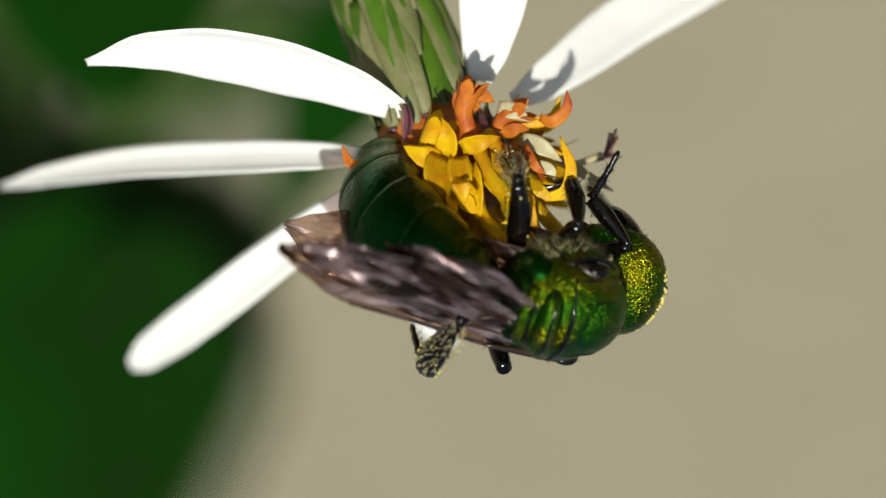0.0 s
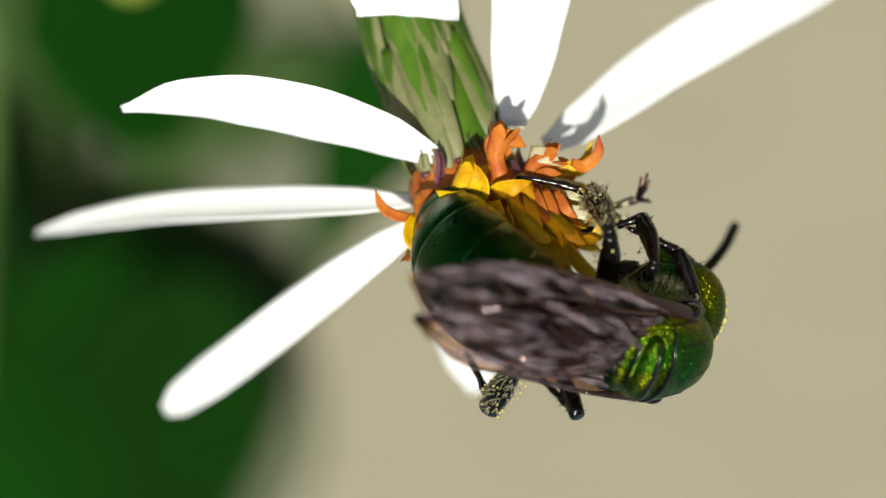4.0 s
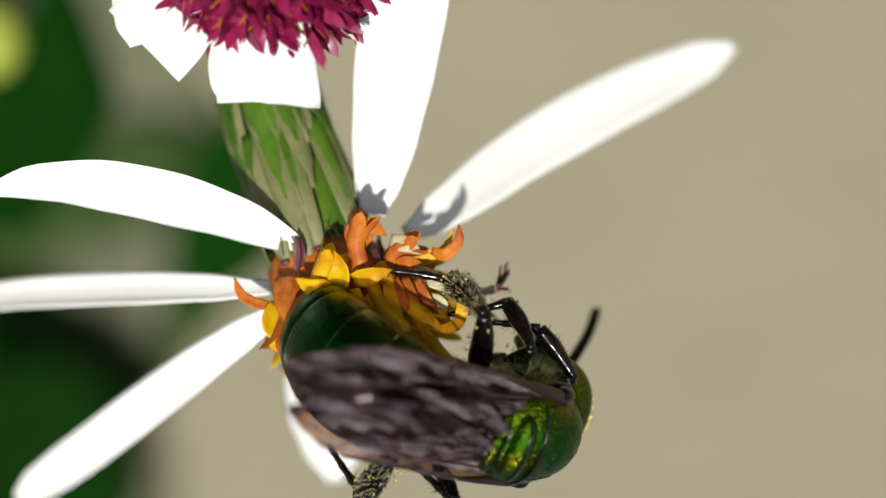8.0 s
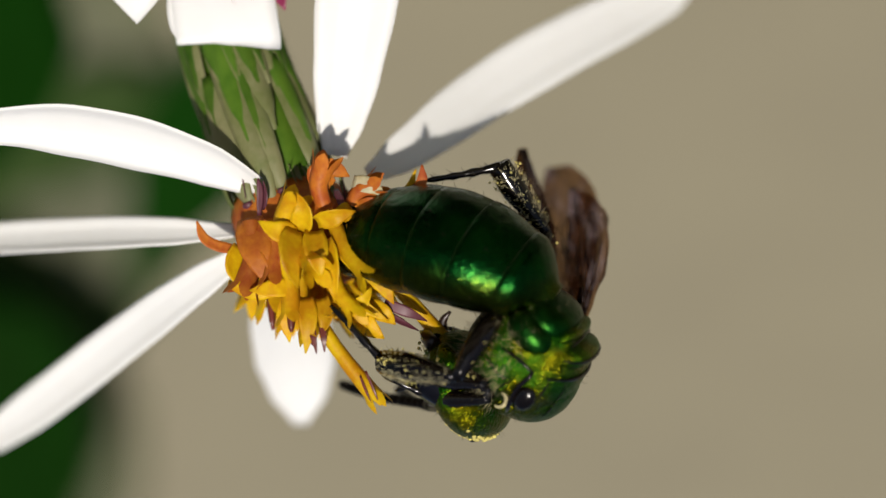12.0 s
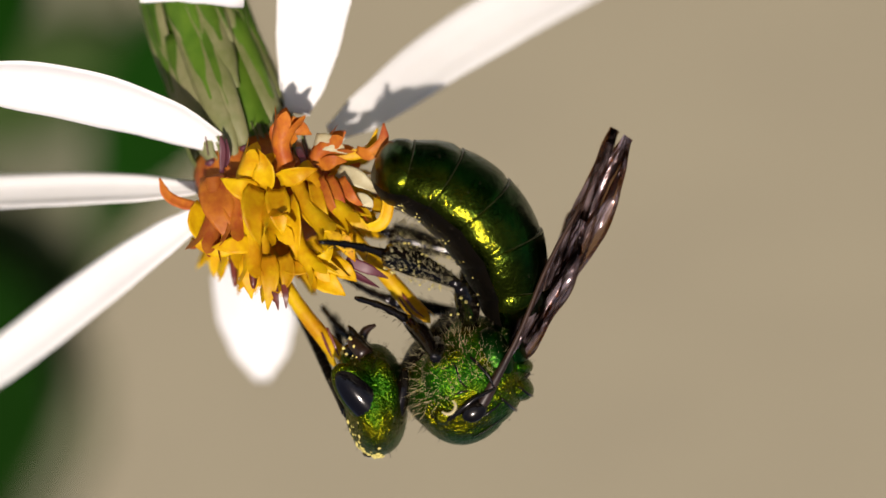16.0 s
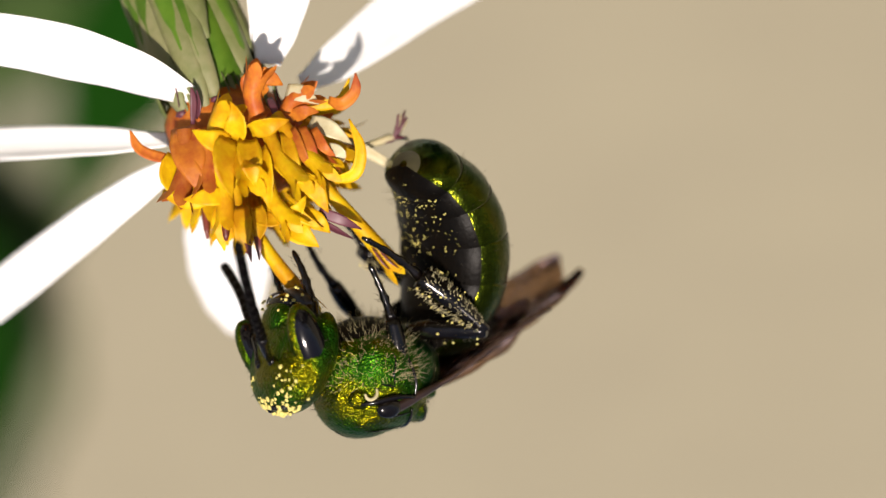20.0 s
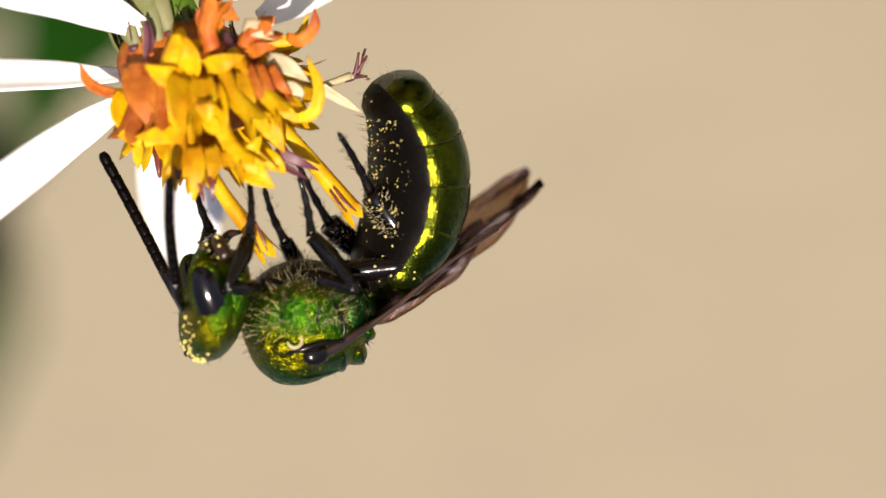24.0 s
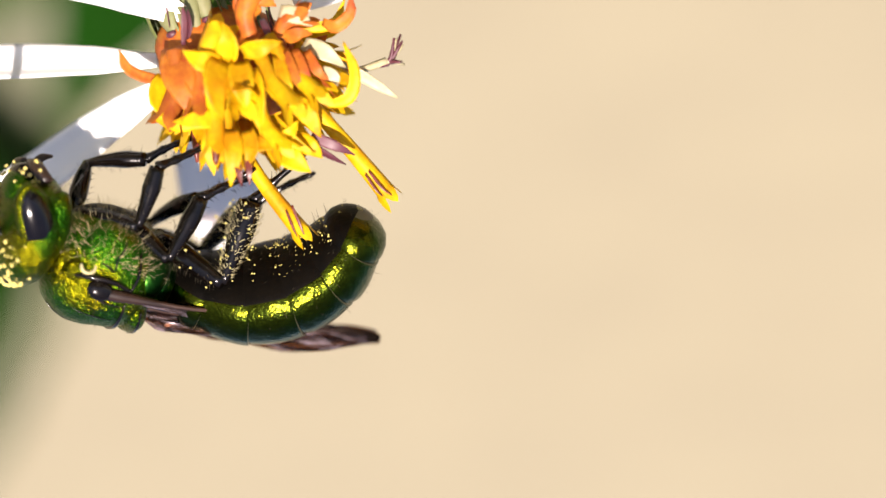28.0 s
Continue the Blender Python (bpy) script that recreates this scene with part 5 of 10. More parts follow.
    walk(BEE['abdomen0'], [
        (0, pose(-0.001100, 0.000000, -0.000300, 5.32, -49.26, 3.65)), (1, pose(-0.001100, 0.000000, -0.000300, 6.64, -46.06, -3.56)),
        (2, pose(-0.001100, 0.000000, -0.000300, 7.01, -34.74, -2.83)), (3, pose(-0.001100, 0.000000, -0.000300, 6.50, -45.15, -8.72)),
        (3.5, pose(-0.001100, 0.000000, -0.000300, 7.39, -45.79, -7.77)), (5.5, pose(-0.001100, 0.000000, -0.000300, 2.77, -19.94, -3.12)),
        (6, pose(-0.001100, 0.000000, -0.000300, 8.37, -38.84, 1.45)), (7, pose(-0.001100, 0.000000, -0.000300, -0.35, -43.27, 6.56)),
        (8, pose(-0.001100, 0.000000, -0.000300, -0.35, -43.27, 6.56)), (9, pose(-0.001100, 0.000000, -0.000300, -0.35, -43.27, 6.56)),
        (9.4, pose(-0.001100, 0.000000, -0.000300, 8.91, -49.37, 5.70)), (9.7, pose(-0.001100, 0.000000, -0.000300, 8.22, -59.86, 3.54)),
        (10, pose(-0.001100, 0.000000, -0.000300, 5.70, -62.15, -5.83)), (10.3, pose(-0.001100, 0.000000, -0.000300, 13.63, -67.70, -8.04)),
        (10.6, pose(-0.001100, 0.000000, -0.000300, 36.77, -79.39, -26.60)), (11, pose(-0.001100, 0.000000, -0.000300, 78.34, -81.98, -63.18)),
        (11.5, pose(-0.001100, 0.000000, -0.000300, 34.71, -84.19, -15.15)), (12, pose(-0.001100, 0.000000, -0.000300, -134.70, -84.67, 157.08)),
        (12.3, pose(-0.001100, 0.000000, -0.000300, -155.93, -79.56, -179.87)), (13, pose(-0.001100, 0.000000, -0.000300, -171.96, -85.58, -158.55)),
        (13.5, pose(-0.001100, 0.000000, -0.000300, 9.80, -72.75, 3.78)), (15.5, pose(-0.001100, 0.000000, -0.000300, -4.82, -51.54, 9.60)),
        (16, pose(-0.001100, 0.000000, -0.000300, -9.67, -53.57, 12.96)), (17, pose(-0.001100, 0.000000, -0.000300, -8.40, -45.27, 9.05)),
        (17.5, pose(-0.001100, 0.000000, -0.000300, -6.40, -38.28, 8.94)), (18, pose(-0.001100, 0.000000, -0.000300, -5.99, -39.11, 9.08)),
        (18.5, pose(-0.001100, 0.000000, -0.000300, -9.93, -39.51, 8.66)), (19, pose(-0.001100, 0.000000, -0.000300, -14.13, -41.40, 8.23)),
        (19.3, pose(-0.001100, 0.000000, -0.000300, -15.23, -45.79, 6.98)), (20, pose(-0.001100, 0.000000, -0.000300, -16.92, -51.29, 3.04)),
        (21, pose(-0.001100, 0.000000, -0.000300, -11.17, -51.62, 2.45)), (22, pose(-0.001100, 0.000000, -0.000300, -20.98, -51.23, 0.55)),
        (22.5, pose(-0.001100, 0.000000, -0.000300, -20.49, -51.86, 2.76)), (24.5, pose(-0.001100, 0.000000, -0.000300, -17.63, -32.61, 5.92)),
        (25, pose(-0.001100, 0.000000, -0.000300, -16.64, -29.45, 5.14)), (25.5, pose(-0.001100, 0.000000, -0.000300, -25.73, -31.88, 10.96)),
        (26, pose(-0.001100, 0.000000, -0.000300, -33.64, -28.37, 18.01)), (26.5, pose(-0.001100, 0.000000, -0.000300, -25.30, -20.26, 3.94)),
        (27, pose(-0.001100, 0.000000, -0.000300, -22.04, -2.63, -7.35)), (27.5, pose(-0.001100, 0.000000, -0.000300, -27.88, -5.54, 4.65)),
        (28, pose(-0.001100, 0.000000, -0.000300, -33.26, 5.39, 13.92))])
    walk(BEE['abdomen1'], [
        (0, pose(-0.000720, 0.000000, 0.000000, 0.09, -16.53, -0.35)), (1, pose(-0.000720, 0.000000, 0.000000, 0.17, -15.17, -0.64)),
        (2, pose(-0.000720, 0.000000, 0.000000, 0.65, -17.59, -2.14)), (3, pose(-0.000720, 0.000000, 0.000000, -0.17, -17.12, 0.57)),
        (3.5, pose(-0.000720, 0.000000, 0.000000, -0.15, -17.31, 0.50)), (5.5, pose(-0.000720, 0.000000, 0.000000, -0.09, -23.79, 0.22)),
        (6, pose(-0.000720, 0.000000, 0.000000, -0.05, -20.16, 0.14)), (7, pose(-0.000720, 0.000000, 0.000000, -0.34, -18.99, 1.05)),
        (8, pose(-0.000720, 0.000000, 0.000000, -0.34, -18.99, 1.05)), (9, pose(-0.000720, 0.000000, 0.000000, -0.34, -18.99, 1.05)),
        (9.4, pose(-0.000720, 0.000000, 0.000000, 0.31, -14.87, -1.25)), (9.7, pose(-0.000720, 0.000000, 0.000000, 0.35, -11.09, -1.83)),
        (10, pose(-0.000720, 0.000000, 0.000000, 0.44, -10.25, -2.41)), (10.3, pose(-0.000720, 0.000000, 0.000000, 0.40, -11.11, -2.02)),
        (10.6, pose(-0.000720, 0.000000, 0.000000, 0.33, -11.16, -1.62)), (11, pose(-0.000720, 0.000000, 0.000000, 0.21, -10.51, -1.08)),
        (11.5, pose(-0.000720, 0.000000, 0.000000, -0.01, -10.88, 0.03)), (12, pose(-0.000720, 0.000000, 0.000000, -0.20, -10.12, 1.13)),
        (12.3, pose(-0.000720, 0.000000, 0.000000, -0.23, -9.74, 1.42)), (13, pose(-0.000720, 0.000000, 0.000000, -0.36, -10.68, 2.10)),
        (13.5, pose(-0.000720, 0.000000, 0.000000, -0.34, -11.38, 1.83)), (15.5, pose(-0.000720, 0.000000, 0.000000, -0.24, -18.05, 0.77)),
        (16, pose(-0.000720, 0.000000, 0.000000, -0.15, -17.85, 0.49)), (17, pose(-0.000720, 0.000000, 0.000000, -0.02, -20.48, 0.07)),
        (17.5, pose(-0.000720, 0.000000, 0.000000, -0.04, -19.72, 0.12)), (18, pose(-0.000720, 0.000000, 0.000000, -0.05, -19.66, 0.17)),
        (18.5, pose(-0.000720, 0.000000, 0.000000, -0.19, -18.99, 0.59)), (19, pose(-0.000720, 0.000000, 0.000000, -0.32, -18.41, 1.01)),
        (19.3, pose(-0.000720, 0.000000, 0.000000, -0.18, -17.31, 0.62)), (20, pose(-0.000720, 0.000000, 0.000000, 0.10, -19.63, -0.29)),
        (21, pose(-0.000720, 0.000000, 0.000000, 0.34, -15.88, -1.18)), (22, pose(-0.000720, 0.000000, 0.000000, 0.04, -17.34, -0.13)),
        (22.5, pose(-0.000720, 0.000000, 0.000000, 0.17, -15.78, -0.64)), (24.5, pose(-0.000720, 0.000000, 0.000000, 0.81, -16.80, -2.72)),
        (25, pose(-0.000720, 0.000000, 0.000000, 0.92, -16.00, -3.22)), (25.5, pose(-0.000720, 0.000000, 0.000000, 0.32, -16.45, -1.05)),
        (26, pose(-0.000720, 0.000000, 0.000000, -0.29, -12.95, 1.12)), (26.5, pose(-0.000720, 0.000000, 0.000000, -0.85, -18.52, 2.57)),
        (27, pose(-0.000720, 0.000000, 0.000000, -1.32, -19.59, 4.02)), (27.5, pose(-0.000720, 0.000000, 0.000000, -0.30, -20.68, 0.89)),
        (28, pose(-0.000720, 0.000000, 0.000000, 0.63, -18.61, -2.24))])
    walk(BEE['fuzz1'], [
        (0, pose(-0.001569, -0.000030, -0.000845, 9.18, -65.62, -0.83)), (1, pose(-0.001599, 0.000031, -0.000818, 10.65, -60.98, -8.41)),
        (2, pose(-0.001691, 0.000029, -0.000710, 11.98, -51.79, -9.53)), (3, pose(-0.001602, 0.000077, -0.000810, 8.80, -62.20, -11.65)),
        (3.5, pose(-0.001597, 0.000068, -0.000816, 10.42, -62.96, -11.56)), (5.5, pose(-0.001776, 0.000037, -0.000546, 3.42, -43.71, -4.39)),
        (6, pose(-0.001661, -0.000014, -0.000752, 12.39, -58.72, -3.84)), (7, pose(-0.001621, -0.000060, -0.000794, -2.43, -62.24, 8.94)),
        (8, pose(-0.001621, -0.000060, -0.000794, -2.43, -62.24, 8.94)), (9, pose(-0.001621, -0.000060, -0.000794, -2.43, -62.24, 8.94)),
        (9.4, pose(-0.001566, -0.000047, -0.000846, 15.66, -63.68, -2.15)), (9.7, pose(-0.001461, -0.000022, -0.000923, 17.50, -70.32, -6.46)),
        (10, pose(-0.001435, 0.000034, -0.000937, 15.98, -71.82, -16.71)), (10.3, pose(-0.001371, 0.000038, -0.000966, 33.89, -77.23, -28.97)),
        (10.6, pose(-0.001219, 0.000059, -0.001008, 108.31, -81.66, -98.71)), (11, pose(-0.001145, 0.000090, -0.001013, 134.69, -77.43, -120.16)),
        (11.5, pose(-0.001170, 0.000019, -0.001016, 151.63, -83.08, -132.39)), (12, pose(-0.001038, -0.000026, -0.001017, -160.49, -75.29, -176.92)),
        (12.3, pose(-0.000970, 0.000000, -0.001008, -163.61, -69.92, -172.06)), (13, pose(-0.001048, 0.000020, -0.001018, -170.03, -74.69, -160.65)),
        (13.5, pose(-0.001313, -0.000014, -0.000988, 11.15, -84.27, 2.25)), (15.5, pose(-0.001542, -0.000075, -0.000864, -10.51, -69.36, 15.92)),
        (16, pose(-0.001517, -0.000096, -0.000879, -19.09, -70.82, 23.41)), (17, pose(-0.001600, -0.000080, -0.000811, -14.43, -65.36, 16.25)),
        (17.5, pose(-0.001658, -0.000088, -0.000746, -9.64, -57.81, 13.21)), (18, pose(-0.001652, -0.000088, -0.000754, -9.20, -58.59, 13.25)),
        (18.5, pose(-0.001649, -0.000084, -0.000758, -15.43, -57.95, 15.77)), (19, pose(-0.001635, -0.000077, -0.000776, -22.31, -58.65, 18.56)),
        (19.3, pose(-0.001598, -0.000061, -0.000816, -24.13, -61.95, 17.78)), (20, pose(-0.001550, -0.000024, -0.000862, -30.50, -69.52, 18.49)),
        (21, pose(-0.001547, -0.000019, -0.000864, -15.34, -67.35, 7.45)), (22, pose(-0.001551, -0.000004, -0.000861, -34.31, -66.78, 15.96)),
        (22.5, pose(-0.001544, -0.000021, -0.000866, -31.04, -66.42, 15.05)), (24.5, pose(-0.001703, -0.000063, -0.000688, -19.81, -49.37, 9.82)),
        (25, pose(-0.001724, -0.000056, -0.000654, -17.54, -45.68, 7.37)), (25.5, pose(-0.001700, -0.000116, -0.000680, -31.34, -46.84, 19.98)),
        (26, pose(-0.001702, -0.000196, -0.000642, -39.46, -38.15, 28.27)), (26.5, pose(-0.001774, -0.000046, -0.000549, -31.57, -35.47, 16.30)),
        (27, pose(-0.001813, 0.000092, -0.000333, -24.86, -19.20, 4.07)), (27.5, pose(-0.001814, -0.000058, -0.000370, -30.83, -23.22, 15.82)),
        (28, pose(-0.001796, -0.000172, -0.000232, -33.44, -11.35, 22.37))])
    walk(BEE['abdomen2'], [
        (0, pose(-0.001468, 0.000005, -0.000222, 0.32, -33.07, -0.79)), (1, pose(-0.001473, 0.000008, -0.000204, 0.55, -30.34, -1.40)),
        (2, pose(-0.001463, 0.000028, -0.000235, 2.20, -35.15, -4.88)), (3, pose(-0.001465, -0.000007, -0.000229, -0.57, -34.23, 1.29)),
        (3.5, pose(-0.001464, -0.000006, -0.000232, -0.51, -34.61, 1.13)), (5.5, pose(-0.001434, -0.000003, -0.000314, -0.33, -47.56, 0.56)),
        (6, pose(-0.001452, -0.000002, -0.000269, -0.17, -40.33, 0.33)), (7, pose(-0.001457, -0.000014, -0.000254, -1.19, -37.98, 2.45)),
        (8, pose(-0.001457, -0.000014, -0.000254, -1.19, -37.98, 2.45)), (9, pose(-0.001457, -0.000014, -0.000254, -1.19, -37.98, 2.45)),
        (9.4, pose(-0.001473, 0.000016, -0.000200, 1.02, -29.73, -2.74)), (9.7, pose(-0.001485, 0.000024, -0.000150, 1.09, -22.17, -3.84)),
        (10, pose(-0.001487, 0.000032, -0.000139, 1.37, -20.48, -5.03)), (10.3, pose(-0.001485, 0.000027, -0.000150, 1.25, -22.18, -4.24)),
        (10.6, pose(-0.001485, 0.000022, -0.000151, 1.01, -22.30, -3.40)), (11, pose(-0.001487, 0.000014, -0.000143, 0.64, -21.02, -2.26)),
        (11.5, pose(-0.001486, -0.000000, -0.000148, -0.02, -21.76, 0.05)), (12, pose(-0.001488, -0.000015, -0.000137, -0.62, -20.24, 2.35)),
        (12.3, pose(-0.001488, -0.000019, -0.000132, -0.73, -19.46, 2.94)), (13, pose(-0.001486, -0.000028, -0.000145, -1.15, -21.35, 4.39)),
        (13.5, pose(-0.001485, -0.000024, -0.000154, -1.09, -22.73, 3.86)), (15.5, pose(-0.001462, -0.000010, -0.000241, -0.81, -36.10, 1.78)),
        (16, pose(-0.001462, -0.000006, -0.000239, -0.51, -35.70, 1.13)), (17, pose(-0.001451, -0.000001, -0.000273, -0.09, -40.97, 0.17)),
        (17.5, pose(-0.001454, -0.000002, -0.000263, -0.14, -39.45, 0.29)), (18, pose(-0.001455, -0.000002, -0.000262, -0.20, -39.33, 0.40)),
        (18.5, pose(-0.001458, -0.000008, -0.000254, -0.66, -37.97, 1.38)), (19, pose(-0.001460, -0.000013, -0.000246, -1.09, -36.82, 2.33)),
        (19.3, pose(-0.001465, -0.000008, -0.000232, -0.62, -34.62, 1.40)), (20, pose(-0.001455, 0.000004, -0.000262, 0.34, -39.25, -0.69)),
        (21, pose(-0.001471, 0.000016, -0.000214, 1.11, -31.76, -2.63)), (22, pose(-0.001464, 0.000002, -0.000232, 0.13, -34.67, -0.28)),
        (22.5, pose(-0.001470, 0.000008, -0.000212, 0.58, -31.56, -1.42)), (24.5, pose(-0.001466, 0.000035, -0.000226, 2.68, -33.54, -6.12)),
        (25, pose(-0.001468, 0.000042, -0.000215, 3.01, -31.93, -7.18)), (25.5, pose(-0.001468, 0.000014, -0.000221, 1.03, -32.90, -2.35)),
        (26, pose(-0.001480, -0.000015, -0.000175, -0.87, -25.88, 2.40)), (26.5, pose(-0.001459, -0.000033, -0.000248, -2.88, -36.98, 5.97)),
        (27, pose(-0.001453, -0.000052, -0.000262, -4.66, -39.02, 9.48)), (27.5, pose(-0.001450, -0.000011, -0.000276, -1.08, -41.36, 2.14)),
        (28, pose(-0.001459, 0.000029, -0.000249, 2.27, -37.17, -5.15))])
    walk(BEE['fuzz2'], [
        (0, pose(-0.001891, -0.000025, -0.001556, 28.64, -81.40, -20.87)), (1, pose(-0.001973, 0.000086, -0.001501, 23.40, -75.40, -21.93)),
        (2, pose(-0.002167, 0.000109, -0.001323, 25.48, -67.95, -24.60)), (3, pose(-0.001958, 0.000150, -0.001500, 18.99, -79.02, -22.43)),
        (3.5, pose(-0.001944, 0.000139, -0.001511, 24.60, -79.75, -26.43)), (5.5, pose(-0.002338, 0.000080, -0.001084, 5.96, -67.43, -7.46)),
        (6, pose(-0.002064, 0.000013, -0.001418, 31.03, -77.77, -23.64)), (7, pose(-0.001979, -0.000116, -0.001483, -13.66, -81.01, 20.43)),
        (8, pose(-0.001979, -0.000116, -0.001483, -13.66, -81.01, 20.43)), (9, pose(-0.001979, -0.000116, -0.001483, -13.66, -81.01, 20.43)),
        (9.4, pose(-0.001912, -0.000034, -0.001546, 37.55, -76.69, -25.09)), (9.7, pose(-0.001722, 0.000007, -0.001657, 44.60, -79.16, -34.26)),
        (10, pose(-0.001668, 0.000104, -0.001678, 45.23, -79.71, -46.54)), (10.3, pose(-0.001521, 0.000122, -0.001727, 92.83, -80.93, -88.58)),
        (10.6, pose(-0.001201, 0.000171, -0.001779, 145.20, -73.28, -136.18)), (11, pose(-0.001060, 0.000237, -0.001775, 152.39, -68.23, -138.50)),
        (11.5, pose(-0.001107, 0.000089, -0.001791, 168.97, -72.72, -150.05)), (12, pose(-0.000841, -0.000015, -0.001771, -165.82, -65.27, -171.38)),
        (12.3, pose(-0.000704, 0.000037, -0.001740, -166.27, -60.15, -169.26)), (13, pose(-0.000854, 0.000089, -0.001770, -169.78, -63.81, -161.09)),
        (13.5, pose(-0.001391, -0.000017, -0.001764, -173.21, -84.20, -173.56)), (15.5, pose(-0.001806, -0.000150, -0.001594, -62.85, -85.03, 68.87)),
        (16, pose(-0.001752, -0.000198, -0.001616, -86.98, -83.35, 92.28)), (17, pose(-0.001912, -0.000171, -0.001520, -60.28, -83.05, 63.19)),
        (17.5, pose(-0.002063, -0.000183, -0.001406, -23.58, -76.83, 28.08)), (18, pose(-0.002048, -0.000181, -0.001420, -23.58, -77.58, 28.49)),
        (18.5, pose(-0.002048, -0.000196, -0.001419, -35.92, -75.12, 37.72)), (19, pose(-0.002020, -0.000207, -0.001443, -48.80, -73.51, 47.05)),
        (19.3, pose(-0.001947, -0.000173, -0.001505, -53.98, -75.52, 49.39)), (20, pose(-0.001809, -0.000110, -0.001592, -100.07, -79.89, 89.83)),
        (21, pose(-0.001845, -0.000058, -0.001585, -38.19, -82.36, 31.07)), (22, pose(-0.001847, -0.000089, -0.001578, -80.42, -77.09, 64.04)),
        (22.5, pose(-0.001845, -0.000102, -0.001581, -67.64, -77.78, 53.29)), (24.5, pose(-0.002204, -0.000149, -0.001280, -26.05, -65.90, 17.60)),
        (25, pose(-0.002265, -0.000126, -0.001212, -20.20, -61.85, 11.21)), (25.5, pose(-0.002201, -0.000299, -0.001249, -43.91, -60.60, 35.62)),
        (26, pose(-0.002243, -0.000486, -0.001124, -48.61, -46.76, 41.52)), (26.5, pose(-0.002383, -0.000225, -0.001002, -44.14, -48.77, 34.21)),
        (27, pose(-0.002548, 0.000040, -0.000590, -32.00, -34.76, 18.23)), (27.5, pose(-0.002504, -0.000254, -0.000677, -38.71, -39.84, 30.42)),
        (28, pose(-0.002503, -0.000464, -0.000386, -36.38, -27.87, 31.81))])
    walk(BEE['abdomen3'], [
        (0, pose(-0.002096, 0.000013, -0.000631, 0.81, -49.60, -1.45)), (1, pose(-0.002120, 0.000024, -0.000583, 1.31, -45.50, -2.49)),
        (2, pose(-0.002074, 0.000080, -0.000668, 5.64, -52.58, -9.33)), (3, pose(-0.002085, -0.000021, -0.000652, -1.44, -51.35, 2.43)),
        (3.5, pose(-0.002082, -0.000019, -0.000658, -1.28, -51.91, 2.15)), (5.5, pose(-0.001940, -0.000008, -0.000868, -1.29, -71.34, 1.60)),
        (6, pose(-0.002024, -0.000005, -0.000754, -0.48, -60.49, 0.70)), (7, pose(-0.002048, -0.000039, -0.000716, -3.25, -56.92, 4.99)),
        (8, pose(-0.002048, -0.000039, -0.000716, -3.25, -56.92, 4.99)), (9, pose(-0.002048, -0.000039, -0.000716, -3.25, -56.92, 4.99)),
        (9.4, pose(-0.002124, 0.000048, -0.000573, 2.43, -44.56, -4.81)), (9.7, pose(-0.002178, 0.000071, -0.000433, 2.38, -33.21, -6.23)),
        (10, pose(-0.002187, 0.000094, -0.000401, 2.91, -30.64, -8.07)), (10.3, pose(-0.002178, 0.000078, -0.000433, 2.70, -33.22, -6.90)),
        (10.6, pose(-0.002177, 0.000063, -0.000436, 2.18, -33.41, -5.54)), (11, pose(-0.002187, 0.000042, -0.000412, 1.36, -31.51, -3.64)),
        (11.5, pose(-0.002183, -0.000001, -0.000425, -0.03, -32.63, 0.09)), (12, pose(-0.002190, -0.000044, -0.000396, -1.32, -30.33, 3.77)),
        (12.3, pose(-0.002195, -0.000055, -0.000381, -1.56, -29.16, 4.68)), (13, pose(-0.002182, -0.000081, -0.000418, -2.52, -31.98, 7.07)),
        (13.5, pose(-0.002174, -0.000071, -0.000444, -2.40, -34.06, 6.28)), (15.5, pose(-0.002067, -0.000029, -0.000684, -2.14, -54.14, 3.46)),
        (16, pose(-0.002072, -0.000018, -0.000677, -1.34, -53.54, 2.19)), (17, pose(-0.002017, -0.000003, -0.000764, -0.26, -61.45, 0.38)),
        (17.5, pose(-0.002033, -0.000004, -0.000740, -0.40, -59.17, 0.60)), (18, pose(-0.002034, -0.000006, -0.000738, -0.56, -58.99, 0.84)),
        (18.5, pose(-0.002048, -0.000022, -0.000715, -1.80, -56.95, 2.80)), (19, pose(-0.002060, -0.000037, -0.000696, -2.91, -55.19, 4.61)),
        (19.3, pose(-0.002082, -0.000023, -0.000658, -1.57, -51.93, 2.65)), (20, pose(-0.002036, 0.000011, -0.000737, 0.96, -58.88, -1.44)),
        (21, pose(-0.002107, 0.000045, -0.000608, 2.66, -47.60, -4.77)), (22, pose(-0.002081, 0.000005, -0.000660, 0.32, -52.01, -0.54)),
        (22.5, pose(-0.002110, 0.000024, -0.000605, 1.39, -47.33, -2.56)), (24.5, pose(-0.002088, 0.000102, -0.000640, 6.63, -50.10, -11.39)),
        (25, pose(-0.002100, 0.000122, -0.000611, 7.24, -47.63, -13.01)), (25.5, pose(-0.002097, 0.000039, -0.000628, 2.52, -49.32, -4.34)),
        (26, pose(-0.002154, -0.000043, -0.000502, -1.92, -38.80, 4.06)), (26.5, pose(-0.002055, -0.000096, -0.000699, -7.61, -55.24, 11.86)),
        (27, pose(-0.002028, -0.000148, -0.000734, -12.97, -57.91, 19.58)), (27.5, pose(-0.002012, -0.000032, -0.000771, -3.28, -62.01, 4.74)),
        (28, pose(-0.002054, 0.000082, -0.000702, 6.23, -55.59, -10.18))])
